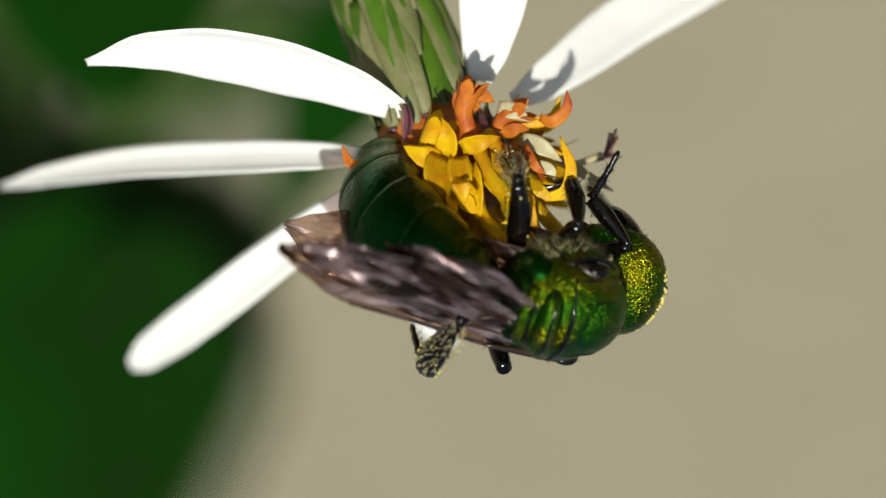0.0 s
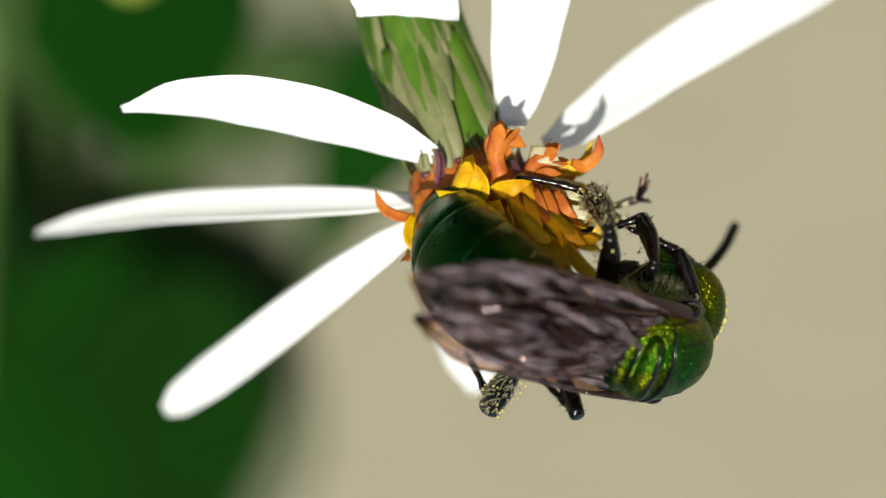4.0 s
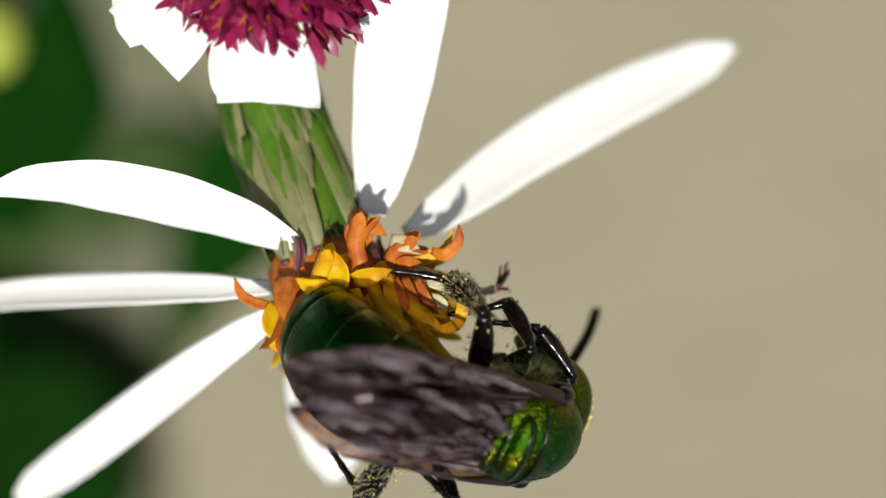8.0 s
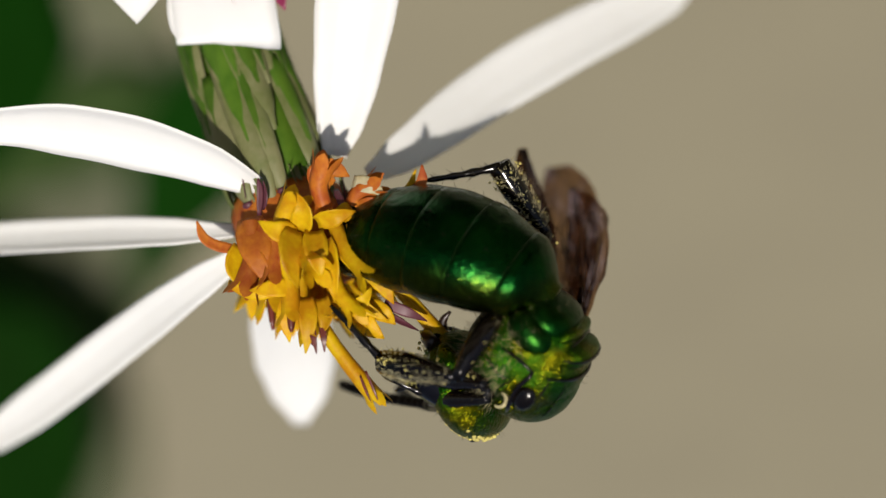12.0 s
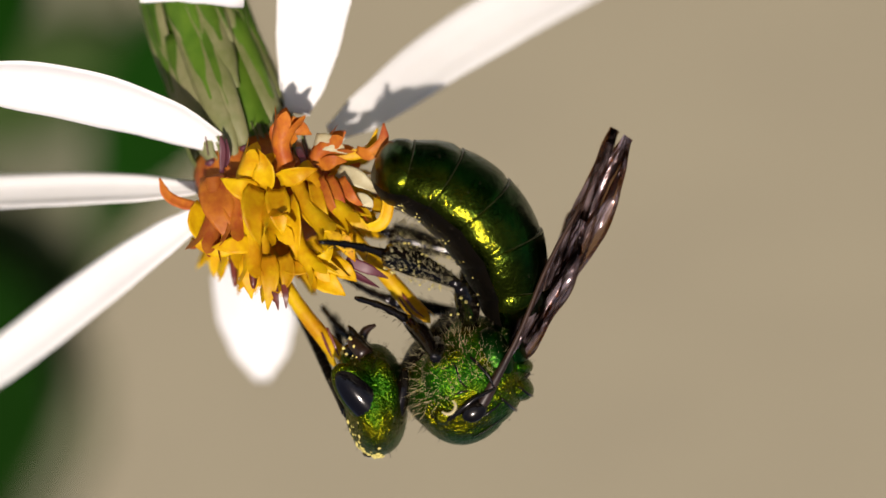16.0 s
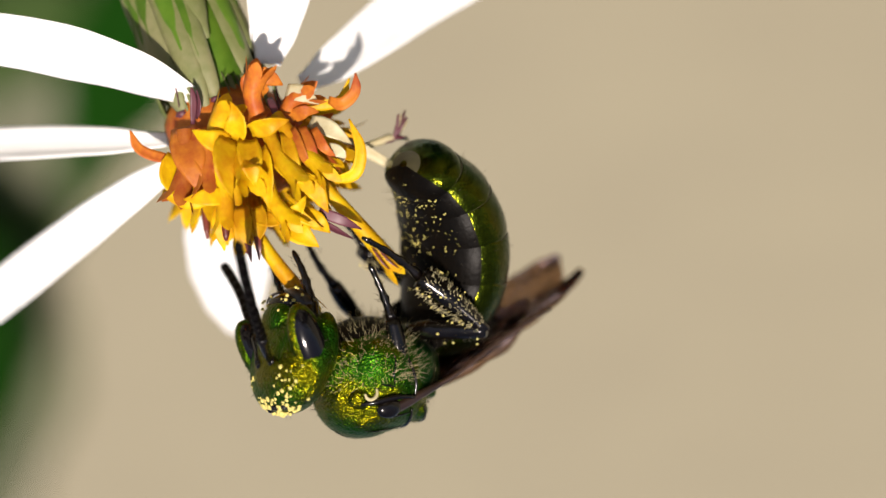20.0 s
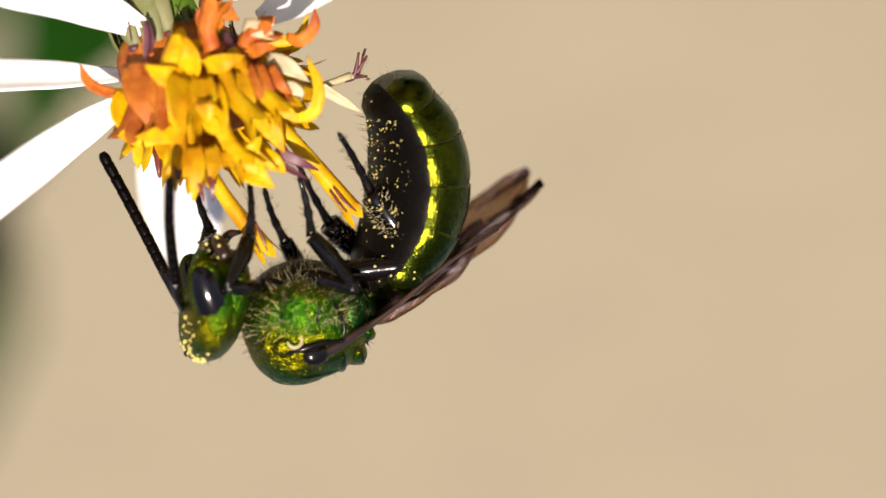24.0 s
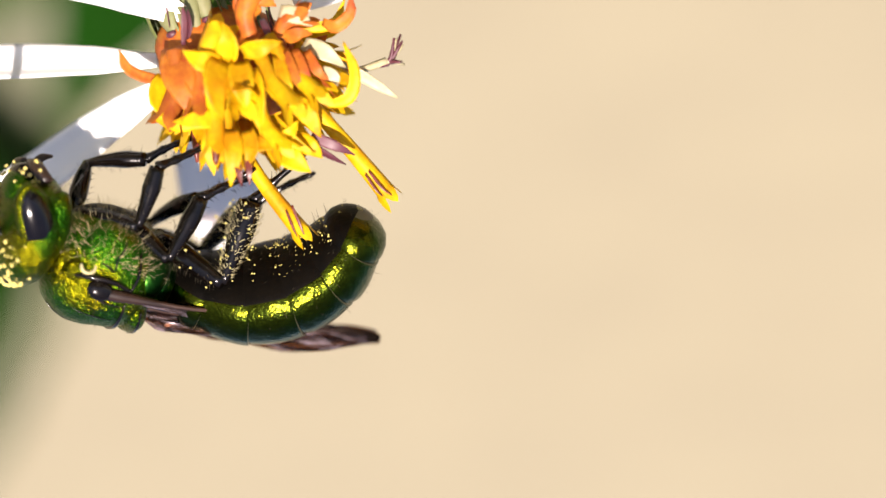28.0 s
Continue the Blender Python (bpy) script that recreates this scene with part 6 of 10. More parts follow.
    walk(BEE['fuzz3'], [
        (0, pose(-0.001996, 0.000015, -0.002297, 153.50, -80.00, -146.31)), (1, pose(-0.002149, 0.000157, -0.002226, 105.18, -83.41, -104.46)),
        (2, pose(-0.002423, 0.000226, -0.002019, 77.71, -78.40, -78.31)), (3, pose(-0.002090, 0.000205, -0.002237, 155.81, -82.63, -159.82)),
        (3.5, pose(-0.002065, 0.000198, -0.002249, 154.52, -81.19, -157.03)), (5.5, pose(-0.002624, 0.000117, -0.001777, 122.33, -87.53, -124.31)),
        (6, pose(-0.002210, 0.000077, -0.002151, 147.27, -78.59, -140.99)), (7, pose(-0.002089, -0.000157, -0.002224, -163.12, -79.29, 170.15)),
        (8, pose(-0.002089, -0.000157, -0.002224, -163.12, -79.29, 170.15)), (9, pose(-0.002089, -0.000157, -0.002224, -163.12, -79.29, 170.15)),
        (9.4, pose(-0.002068, 0.000040, -0.002276, 114.48, -79.80, -103.04)), (9.7, pose(-0.001839, 0.000087, -0.002394, 109.46, -80.05, -99.81)),
        (10, pose(-0.001760, 0.000201, -0.002416, 107.06, -79.90, -108.96)), (10.3, pose(-0.001524, 0.000240, -0.002468, 136.07, -74.04, -132.49)),
        (10.6, pose(-0.001045, 0.000321, -0.002497, 155.66, -62.75, -147.21)), (11, pose(-0.000852, 0.000421, -0.002471, 159.16, -58.19, -145.93)),
        (11.5, pose(-0.000914, 0.000200, -0.002507, 173.10, -61.98, -154.51)), (12, pose(-0.000531, 0.000031, -0.002452, -168.03, -55.17, -168.95)),
        (12.3, pose(-0.000338, 0.000107, -0.002391, -167.59, -50.36, -167.78)), (13, pose(-0.000541, 0.000196, -0.002443, -169.74, -52.91, -161.33)),
        (13.5, pose(-0.001315, -0.000009, -0.002510, -171.88, -72.68, -175.07)), (15.5, pose(-0.001829, -0.000211, -0.002341, -161.76, -73.40, 168.38)),
        (16, pose(-0.001748, -0.000285, -0.002361, -157.55, -71.14, 163.82)), (17, pose(-0.001954, -0.000252, -0.002265, -159.97, -71.95, 163.96)),
        (17.5, pose(-0.002213, -0.000263, -0.002136, -144.80, -80.70, 150.20)), (18, pose(-0.002189, -0.000258, -0.002152, -148.14, -80.31, 153.90)),
        (18.5, pose(-0.002200, -0.000314, -0.002144, -126.34, -78.53, 129.56)), (19, pose(-0.002164, -0.000362, -0.002161, -118.66, -74.82, 118.85)),
        (19.3, pose(-0.002069, -0.000315, -0.002231, -124.89, -75.01, 122.03)), (20, pose(-0.001809, -0.000242, -0.002331, -154.90, -66.60, 146.45)),
        (21, pose(-0.001930, -0.000110, -0.002327, -159.82, -79.52, 153.48)), (22, pose(-0.001919, -0.000240, -0.002309, -139.44, -70.38, 125.02)),
        (22.5, pose(-0.001940, -0.000230, -0.002315, -135.45, -74.67, 122.72)), (24.5, pose(-0.002496, -0.000242, -0.001965, -57.09, -80.77, 50.09)),
        (25, pose(-0.002612, -0.000195, -0.001873, -31.15, -77.71, 23.26)), (25.5, pose(-0.002501, -0.000513, -0.001903, -74.07, -70.31, 68.69)),
        (26, pose(-0.002627, -0.000827, -0.001670, -62.30, -53.27, 59.10)), (26.5, pose(-0.002792, -0.000503, -0.001566, -67.12, -57.46, 62.12)),
        (27, pose(-0.003133, -0.000153, -0.001017, -46.23, -47.79, 38.60)), (27.5, pose(-0.003000, -0.000545, -0.001158, -55.80, -53.51, 53.42)),
        (28, pose(-0.003066, -0.000813, -0.000736, -43.63, -43.56, 44.52))])
    walk(BEE['abdomen4'], [
        (0, pose(-0.002550, 0.000025, -0.001164, 2.05, -66.12, -2.86)), (1, pose(-0.002610, 0.000046, -0.001082, 2.96, -60.64, -4.44)),
        (2, pose(-0.002494, 0.000149, -0.001224, 15.49, -69.58, -20.09)), (3, pose(-0.002522, -0.000040, -0.001198, -3.84, -68.43, 5.07)),
        (3.5, pose(-0.002513, -0.000035, -0.001209, -3.48, -69.18, 4.56)), (5.5, pose(-0.002164, -0.000014, -0.001532, -173.19, -84.84, 173.58)),
        (6, pose(-0.002368, -0.000009, -0.001363, -2.25, -80.65, 2.52)), (7, pose(-0.002428, -0.000072, -0.001302, -11.15, -75.70, 13.32)),
        (8, pose(-0.002428, -0.000072, -0.001302, -11.15, -75.70, 13.32)), (9, pose(-0.002428, -0.000072, -0.001302, -11.15, -75.70, 13.32)),
        (9.4, pose(-0.002621, 0.000089, -0.001064, 5.43, -59.33, -8.41)), (9.7, pose(-0.002760, 0.000134, -0.000816, 4.52, -44.18, -9.37)),
        (10, pose(-0.002783, 0.000178, -0.000758, 5.37, -40.71, -11.89)), (10.3, pose(-0.002759, 0.000149, -0.000816, 5.09, -44.17, -10.38)),
        (10.6, pose(-0.002759, 0.000119, -0.000821, 4.13, -44.48, -8.35)), (11, pose(-0.002781, 0.000080, -0.000777, 2.53, -41.99, -5.40)),
        (11.5, pose(-0.002772, -0.000002, -0.000803, -0.06, -43.51, 0.13)), (12, pose(-0.002792, -0.000084, -0.000749, -2.44, -40.42, 5.53)),
        (12.3, pose(-0.002804, -0.000105, -0.000722, -2.87, -38.84, 6.82)), (13, pose(-0.002771, -0.000155, -0.000788, -4.76, -42.52, 10.50)),
        (13.5, pose(-0.002751, -0.000134, -0.000836, -4.63, -45.31, 9.51)), (15.5, pose(-0.002476, -0.000054, -0.001251, -6.36, -72.10, 8.02)),
        (16, pose(-0.002487, -0.000034, -0.001239, -3.89, -71.36, 4.95)), (17, pose(-0.002352, -0.000005, -0.001380, -1.37, -81.94, 1.51)),
        (17.5, pose(-0.002392, -0.000008, -0.001341, -1.64, -78.88, 1.89)), (18, pose(-0.002395, -0.000012, -0.001337, -2.27, -78.65, 2.62)),
        (18.5, pose(-0.002429, -0.000040, -0.001302, -6.26, -75.88, 7.50)), (19, pose(-0.002459, -0.000070, -0.001270, -9.07, -73.43, 11.20)),
        (19.3, pose(-0.002513, -0.000043, -0.001209, -4.28, -69.19, 5.62)), (20, pose(-0.002397, 0.000020, -0.001336, 3.85, -78.49, -4.44)),
        (21, pose(-0.002578, 0.000084, -0.001125, 6.30, -63.36, -8.93)), (22, pose(-0.002512, 0.000009, -0.001211, 0.88, -69.35, -1.15)),
        (22.5, pose(-0.002583, 0.000045, -0.001119, 3.30, -63.09, -4.76)), (24.5, pose(-0.002528, 0.000191, -0.001177, 16.62, -66.11, -22.56)),
        (25, pose(-0.002560, 0.000228, -0.001128, 16.93, -62.72, -24.12)), (25.5, pose(-0.002552, 0.000074, -0.001160, 6.23, -65.66, -8.50)),
        (26, pose(-0.002698, -0.000082, -0.000941, -3.83, -51.68, 6.51)), (26.5, pose(-0.002445, -0.000178, -0.001274, -22.97, -72.65, 28.27)),
        (27, pose(-0.002378, -0.000272, -0.001327, -42.03, -74.13, 50.28)), (27.5, pose(-0.002340, -0.000060, -0.001389, -18.07, -82.35, 19.88)),
        (28, pose(-0.002444, 0.000152, -0.001279, 19.71, -73.39, -24.65))])
    walk(BEE['fuzz4'], [
        (0, pose(-0.001895, 0.000082, -0.002987, 169.07, -64.08, -162.47)), (1, pose(-0.002129, 0.000235, -0.002922, 157.28, -71.74, -157.32)),
        (2, pose(-0.002451, 0.000364, -0.002704, 137.98, -69.89, -140.07)), (3, pose(-0.002006, 0.000236, -0.002931, 173.80, -66.04, -178.38)),
        (3.5, pose(-0.001965, 0.000240, -0.002940, 172.19, -64.54, -175.40)), (5.5, pose(-0.002607, 0.000142, -0.002477, 175.51, -64.84, -177.97)),
        (6, pose(-0.002103, 0.000164, -0.002837, 168.00, -59.65, -162.88)), (7, pose(-0.001961, -0.000180, -0.002912, -171.95, -60.47, 179.25)),
        (8, pose(-0.001961, -0.000180, -0.002912, -171.95, -60.47, 179.25)), (9, pose(-0.001961, -0.000180, -0.002912, -171.95, -60.47, 179.25)),
        (9.4, pose(-0.002040, 0.000160, -0.002965, 150.80, -68.24, -140.39)), (9.7, pose(-0.001818, 0.000206, -0.003083, 141.92, -71.79, -132.96)),
        (10, pose(-0.001719, 0.000318, -0.003105, 137.50, -72.14, -139.98)), (10.3, pose(-0.001395, 0.000382, -0.003141, 149.70, -63.92, -146.80)),
        (10.6, pose(-0.000776, 0.000494, -0.003120, 160.11, -51.80, -152.28)), (11, pose(-0.000546, 0.000627, -0.003065, 162.54, -47.91, -150.00)),
        (11.5, pose(-0.000617, 0.000341, -0.003125, 174.87, -51.16, -156.62)), (12, pose(-0.000139, 0.000108, -0.003026, -169.22, -45.02, -167.54)),
        (12.3, pose(0.000099, 0.000201, -0.002931, -168.38, -40.55, -166.84)), (13, pose(-0.000141, 0.000331, -0.003001, -169.76, -42.03, -161.51)),
        (13.5, pose(-0.001108, 0.000009, -0.003179, -171.68, -61.16, -175.45)), (15.5, pose(-0.001633, -0.000251, -0.003012, -169.78, -55.67, 177.03)),
        (16, pose(-0.001531, -0.000348, -0.003023, -167.24, -53.91, 174.53)), (17, pose(-0.001745, -0.000312, -0.002931, -169.97, -52.05, 175.09)),
        (17.5, pose(-0.002116, -0.000320, -0.002828, -168.27, -62.17, 174.59)), (18, pose(-0.002083, -0.000310, -0.002842, -168.92, -61.63, 175.54)),
        (18.5, pose(-0.002111, -0.000421, -0.002830, -158.57, -62.46, 163.23)), (19, pose(-0.002076, -0.000523, -0.002837, -150.04, -60.70, 152.21)),
        (19.3, pose(-0.001974, -0.000469, -0.002907, -152.71, -61.16, 151.62)), (20, pose(-0.001577, -0.000396, -0.002973, -165.70, -48.11, 159.15)),
        (21, pose(-0.001816, -0.000166, -0.003016, -174.07, -64.16, 168.52)), (22, pose(-0.001785, -0.000432, -0.002969, -157.55, -55.45, 145.17)),
        (22.5, pose(-0.001840, -0.000385, -0.002989, -158.37, -61.49, 147.30)), (24.5, pose(-0.002568, -0.000328, -0.002656, -155.88, -77.21, 150.30)),
        (25, pose(-0.002749, -0.000254, -0.002557, -149.13, -83.67, 142.30)), (25.5, pose(-0.002586, -0.000733, -0.002562, -120.04, -69.18, 117.51)),
        (26, pose(-0.002842, -0.001186, -0.002231, -80.53, -56.42, 81.11)), (26.5, pose(-0.002968, -0.000836, -0.002156, -97.50, -57.55, 97.32)),
        (27, pose(-0.003501, -0.000446, -0.001535, -70.70, -55.07, 68.76)), (27.5, pose(-0.003249, -0.000879, -0.001720, -86.72, -59.65, 89.88)),
        (28, pose(-0.003428, -0.001168, -0.001218, -59.54, -56.98, 65.31))])
    walk(BEE['abdomen5'], [
        (0, pose(-0.002793, 0.000037, -0.001713, 9.06, -82.58, -10.01)), (1, pose(-0.002904, 0.000068, -0.001606, 8.33, -75.70, -10.08)),
        (2, pose(-0.002691, 0.000221, -0.001786, 73.96, -82.31, -79.43)), (3, pose(-0.002742, -0.000059, -0.001756, -23.95, -85.18, 25.42)),
        (3.5, pose(-0.002726, -0.000052, -0.001770, -26.26, -86.13, 27.53)), (5.5, pose(-0.002110, -0.000020, -0.002129, -178.38, -61.08, 178.85)),
        (6, pose(-0.002466, -0.000014, -0.001956, -177.38, -79.17, 177.71)), (7, pose(-0.002572, -0.000106, -0.001883, -142.98, -83.80, 145.56)),
        (8, pose(-0.002572, -0.000106, -0.001883, -142.98, -83.80, 145.56)), (9, pose(-0.002572, -0.000106, -0.001883, -142.98, -83.80, 145.56)),
        (9.4, pose(-0.002924, 0.000134, -0.001579, 14.24, -73.83, -17.77)), (9.7, pose(-0.003185, 0.000205, -0.001234, 8.24, -55.01, -14.00)),
        (10, pose(-0.003228, 0.000272, -0.001149, 9.36, -50.59, -17.12)), (10.3, pose(-0.003182, 0.000226, -0.001235, 9.24, -54.96, -15.53)),
        (10.6, pose(-0.003182, 0.000181, -0.001242, 7.53, -55.42, -12.55)), (11, pose(-0.003226, 0.000122, -0.001179, 4.48, -52.42, -7.90)),
        (11.5, pose(-0.003207, -0.000003, -0.001216, -0.11, -54.39, 0.20)), (12, pose(-0.003245, -0.000128, -0.001137, -4.27, -50.46, 7.95)),
        (12.3, pose(-0.003268, -0.000161, -0.001099, -4.94, -48.46, 9.65)), (13, pose(-0.003206, -0.000235, -0.001194, -8.55, -52.90, 15.38)),
        (13.5, pose(-0.003167, -0.000204, -0.001262, -8.60, -56.41, 14.41)), (15.5, pose(-0.002659, -0.000079, -0.001822, -95.51, -87.30, 97.47)),
        (16, pose(-0.002678, -0.000051, -0.001808, -66.21, -88.13, 67.47)), (17, pose(-0.002435, -0.000007, -0.001974, -178.80, -77.57, 178.98)),
        (17.5, pose(-0.002508, -0.000012, -0.001929, -177.13, -81.39, 177.43)), (18, pose(-0.002513, -0.000017, -0.001926, -175.82, -81.66, 176.25)),
        (18.5, pose(-0.002575, -0.000060, -0.001884, -157.17, -84.63, 158.64)), (19, pose(-0.002626, -0.000103, -0.001846, -120.13, -85.91, 122.66)),
        (19.3, pose(-0.002725, -0.000064, -0.001770, -31.48, -85.96, 33.07)), (20, pose(-0.002517, 0.000029, -0.001923, 172.70, -81.80, -173.40)),
        (21, pose(-0.002843, 0.000126, -0.001662, 20.49, -78.68, -23.62)), (22, pose(-0.002724, 0.000013, -0.001773, 7.40, -86.67, -7.73)),
        (22.5, pose(-0.002854, 0.000068, -0.001654, 10.79, -78.71, -12.52)), (24.5, pose(-0.002752, 0.000284, -0.001725, 56.36, -78.88, -63.41)),
        (25, pose(-0.002811, 0.000340, -0.001662, 46.59, -75.16, -55.14)), (25.5, pose(-0.002796, 0.000110, -0.001706, 24.76, -81.47, -27.45)),
        (26, pose(-0.003068, -0.000124, -0.001411, -7.85, -64.46, 11.03)), (26.5, pose(-0.002603, -0.000262, -0.001847, -105.25, -80.54, 111.56)),
        (27, pose(-0.002484, -0.000398, -0.001904, -118.07, -73.73, 127.91)), (27.5, pose(-0.002415, -0.000087, -0.001984, -166.53, -76.21, 168.69)),
        (28, pose(-0.002599, 0.000224, -0.001855, 110.90, -81.80, -116.77))])
    walk(BEE['fuzz5'], [
        (0, pose(-0.001644, 0.000161, -0.003527, 172.55, -47.69, -166.57)), (1, pose(-0.001955, 0.000307, -0.003492, 166.15, -57.09, -166.98)),
        (2, pose(-0.002293, 0.000497, -0.003268, 153.85, -54.00, -157.49)), (3, pose(-0.001762, 0.000243, -0.003479, 176.79, -49.01, 178.01)),
        (3.5, pose(-0.001709, 0.000261, -0.003482, 175.57, -47.37, -179.51)), (5.5, pose(-0.002352, 0.000151, -0.003020, 177.64, -41.10, 179.36)),
        (6, pose(-0.001813, 0.000253, -0.003355, 172.25, -39.79, -168.39)), (7, pose(-0.001666, -0.000183, -0.003434, -173.83, -41.49, -178.58)),
        (8, pose(-0.001666, -0.000183, -0.003434, -173.83, -41.49, -178.58)), (9, pose(-0.001666, -0.000183, -0.003434, -173.83, -41.49, -178.58)),
        (9.4, pose(-0.001870, 0.000302, -0.003522, 160.22, -54.15, -150.89)), (9.7, pose(-0.001691, 0.000343, -0.003653, 152.54, -61.44, -144.30)),
        (10, pose(-0.001579, 0.000436, -0.003676, 148.10, -62.49, -151.17)), (10.3, pose(-0.001174, 0.000526, -0.003679, 155.43, -53.13, -153.25)),
        (10.6, pose(-0.000447, 0.000667, -0.003591, 162.46, -40.72, -155.29)), (11, pose(-0.000197, 0.000829, -0.003511, 164.47, -37.52, -152.68)),
        (11.5, pose(-0.000272, 0.000491, -0.003592, 175.80, -40.32, -157.92)), (12, pose(0.000274, 0.000199, -0.003448, -169.94, -34.86, -166.58)),
        (12.3, pose(0.000542, 0.000305, -0.003320, -168.89, -30.72, -166.16)), (13, pose(0.000282, 0.000472, -0.003403, -169.82, -31.14, -161.68)),
        (13.5, pose(-0.000820, 0.000032, -0.003703, -171.65, -49.64, -175.67)), (15.5, pose(-0.001296, -0.000268, -0.003507, -172.15, -37.72, -179.90)),
        (16, pose(-0.001179, -0.000381, -0.003508, -170.36, -36.31, 178.77)), (17, pose(-0.001377, -0.000343, -0.003404, -172.72, -31.78, 179.13)),
        (17.5, pose(-0.001836, -0.000346, -0.003358, -172.47, -42.69, 179.79)), (18, pose(-0.001799, -0.000332, -0.003370, -172.77, -42.17, -179.67)),
        (18.5, pose(-0.001845, -0.000501, -0.003362, -165.81, -44.16, 172.04)), (19, pose(-0.001816, -0.000660, -0.003360, -159.31, -43.56, 163.62)),
        (19.3, pose(-0.001720, -0.000606, -0.003433, -161.17, -44.94, 161.99)), (20, pose(-0.001203, -0.000538, -0.003420, -169.29, -28.99, 164.89)),
        (21, pose(-0.001559, -0.000218, -0.003556, -177.38, -48.40, 172.67)), (22, pose(-0.001506, -0.000626, -0.003463, -163.90, -39.08, 153.74)),
        (22.5, pose(-0.001599, -0.000540, -0.003516, -165.83, -46.61, 156.54)), (24.5, pose(-0.002452, -0.000394, -0.003241, -173.90, -61.43, 169.79)),
        (25, pose(-0.002697, -0.000294, -0.003153, -178.99, -68.57, 173.24)), (25.5, pose(-0.002488, -0.000922, -0.003122, -146.05, -58.35, 146.46)),
        (26, pose(-0.002893, -0.001514, -0.002731, -99.94, -55.27, 104.27)), (26.5, pose(-0.002927, -0.001155, -0.002662, -120.69, -48.98, 125.44)),
        (27, pose(-0.003626, -0.000767, -0.002027, -99.27, -52.96, 102.94)), (27.5, pose(-0.003250, -0.001183, -0.002238, -118.26, -54.11, 126.96)),
        (28, pose(-0.003565, -0.001466, -0.001722, -90.86, -64.10, 101.24))])
    walk(BEE['forewing_l'], [
        (0, pose(0.000150, 0.000850, 0.000480, -19.07, -41.85, 13.00)), (1, pose(0.000150, 0.000850, 0.000480, -17.99, -41.84, 11.11)),
        (2, pose(0.000150, 0.000850, 0.000480, -14.15, -22.61, -7.55)), (3, pose(0.000150, 0.000850, 0.000480, -17.15, -13.17, -13.90)),
        (3.5, pose(0.000150, 0.000850, 0.000480, -17.13, -13.02, -13.94)), (5.5, pose(0.000150, 0.000850, 0.000480, -16.19, -16.15, -4.98)),
        (6, pose(0.000150, 0.000850, 0.000480, -16.93, -12.79, -8.24)), (7, pose(0.000150, 0.000850, 0.000480, -17.11, -13.08, -7.69)),
        (8, pose(0.000150, 0.000850, 0.000480, -17.11, -13.08, -7.69)), (9, pose(0.000150, 0.000850, 0.000480, -17.11, -13.08, -7.69)),
        (9.4, pose(0.000150, 0.000850, 0.000480, -20.30, -12.60, 0.25)), (9.7, pose(0.000150, 0.000850, 0.000480, -20.30, -0.49, 3.78)),
        (10, pose(0.000150, 0.000850, 0.000480, -20.50, 1.12, 8.71)), (10.3, pose(0.000150, 0.000850, 0.000480, -19.21, -11.74, 9.20)),
        (10.6, pose(0.000150, 0.000850, 0.000480, -18.09, -15.28, 7.71)), (11, pose(0.000150, 0.000850, 0.000480, -16.99, -16.18, 17.34)),
        (11.5, pose(0.000150, 0.000850, 0.000480, -20.80, -37.60, -81.25)), (12, pose(0.000150, 0.000850, 0.000480, -12.46, -25.83, -88.30)),
        (12.3, pose(0.000150, 0.000850, 0.000480, -10.05, -27.66, -84.84)), (13, pose(0.000150, 0.000850, 0.000480, -4.79, -30.85, -84.85)),
        (13.5, pose(0.000150, 0.000850, 0.000480, -13.89, -26.88, -53.88)), (15.5, pose(0.000150, 0.000850, 0.000480, -15.80, -19.53, -2.40)),
        (16, pose(0.000150, 0.000850, 0.000480, -17.96, -21.14, 8.04)), (17, pose(0.000150, 0.000850, 0.000480, -17.46, -18.26, -0.44)),
        (17.5, pose(0.000150, 0.000850, 0.000480, -18.70, -12.63, -5.06)), (18, pose(0.000150, 0.000850, 0.000480, -18.94, -15.10, 7.00)),
        (18.5, pose(0.000150, 0.000850, 0.000480, -19.17, -13.30, 7.56)), (19, pose(0.000150, 0.000850, 0.000480, -19.16, -14.41, 2.78)),
        (19.3, pose(0.000150, 0.000850, 0.000480, -18.96, -15.37, -0.91)), (20, pose(0.000150, 0.000850, 0.000480, -18.54, -17.08, -10.03)),
        (21, pose(0.000150, 0.000850, 0.000480, -17.34, -18.59, -11.57)), (22, pose(0.000150, 0.000850, 0.000480, -18.39, -20.27, -11.75)),
        (22.5, pose(0.000150, 0.000850, 0.000480, -18.00, -23.03, -13.37)), (24.5, pose(0.000150, 0.000850, 0.000480, -18.16, -16.62, -7.25)),
        (25, pose(0.000150, 0.000850, 0.000480, -18.32, -14.38, -6.45)), (25.5, pose(0.000150, 0.000850, 0.000480, -19.29, -15.38, -0.55)),
        (26, pose(0.000150, 0.000850, 0.000480, -20.45, -13.17, -1.43)), (26.5, pose(0.000150, 0.000850, 0.000480, -21.96, -15.21, 4.90)),
        (27, pose(0.000150, 0.000850, 0.000480, -22.60, -10.25, 12.64)), (27.5, pose(0.000150, 0.000850, 0.000480, -20.47, -10.89, 4.90)),
        (28, pose(0.000150, 0.000850, 0.000480, -19.07, -6.05, 1.50))])
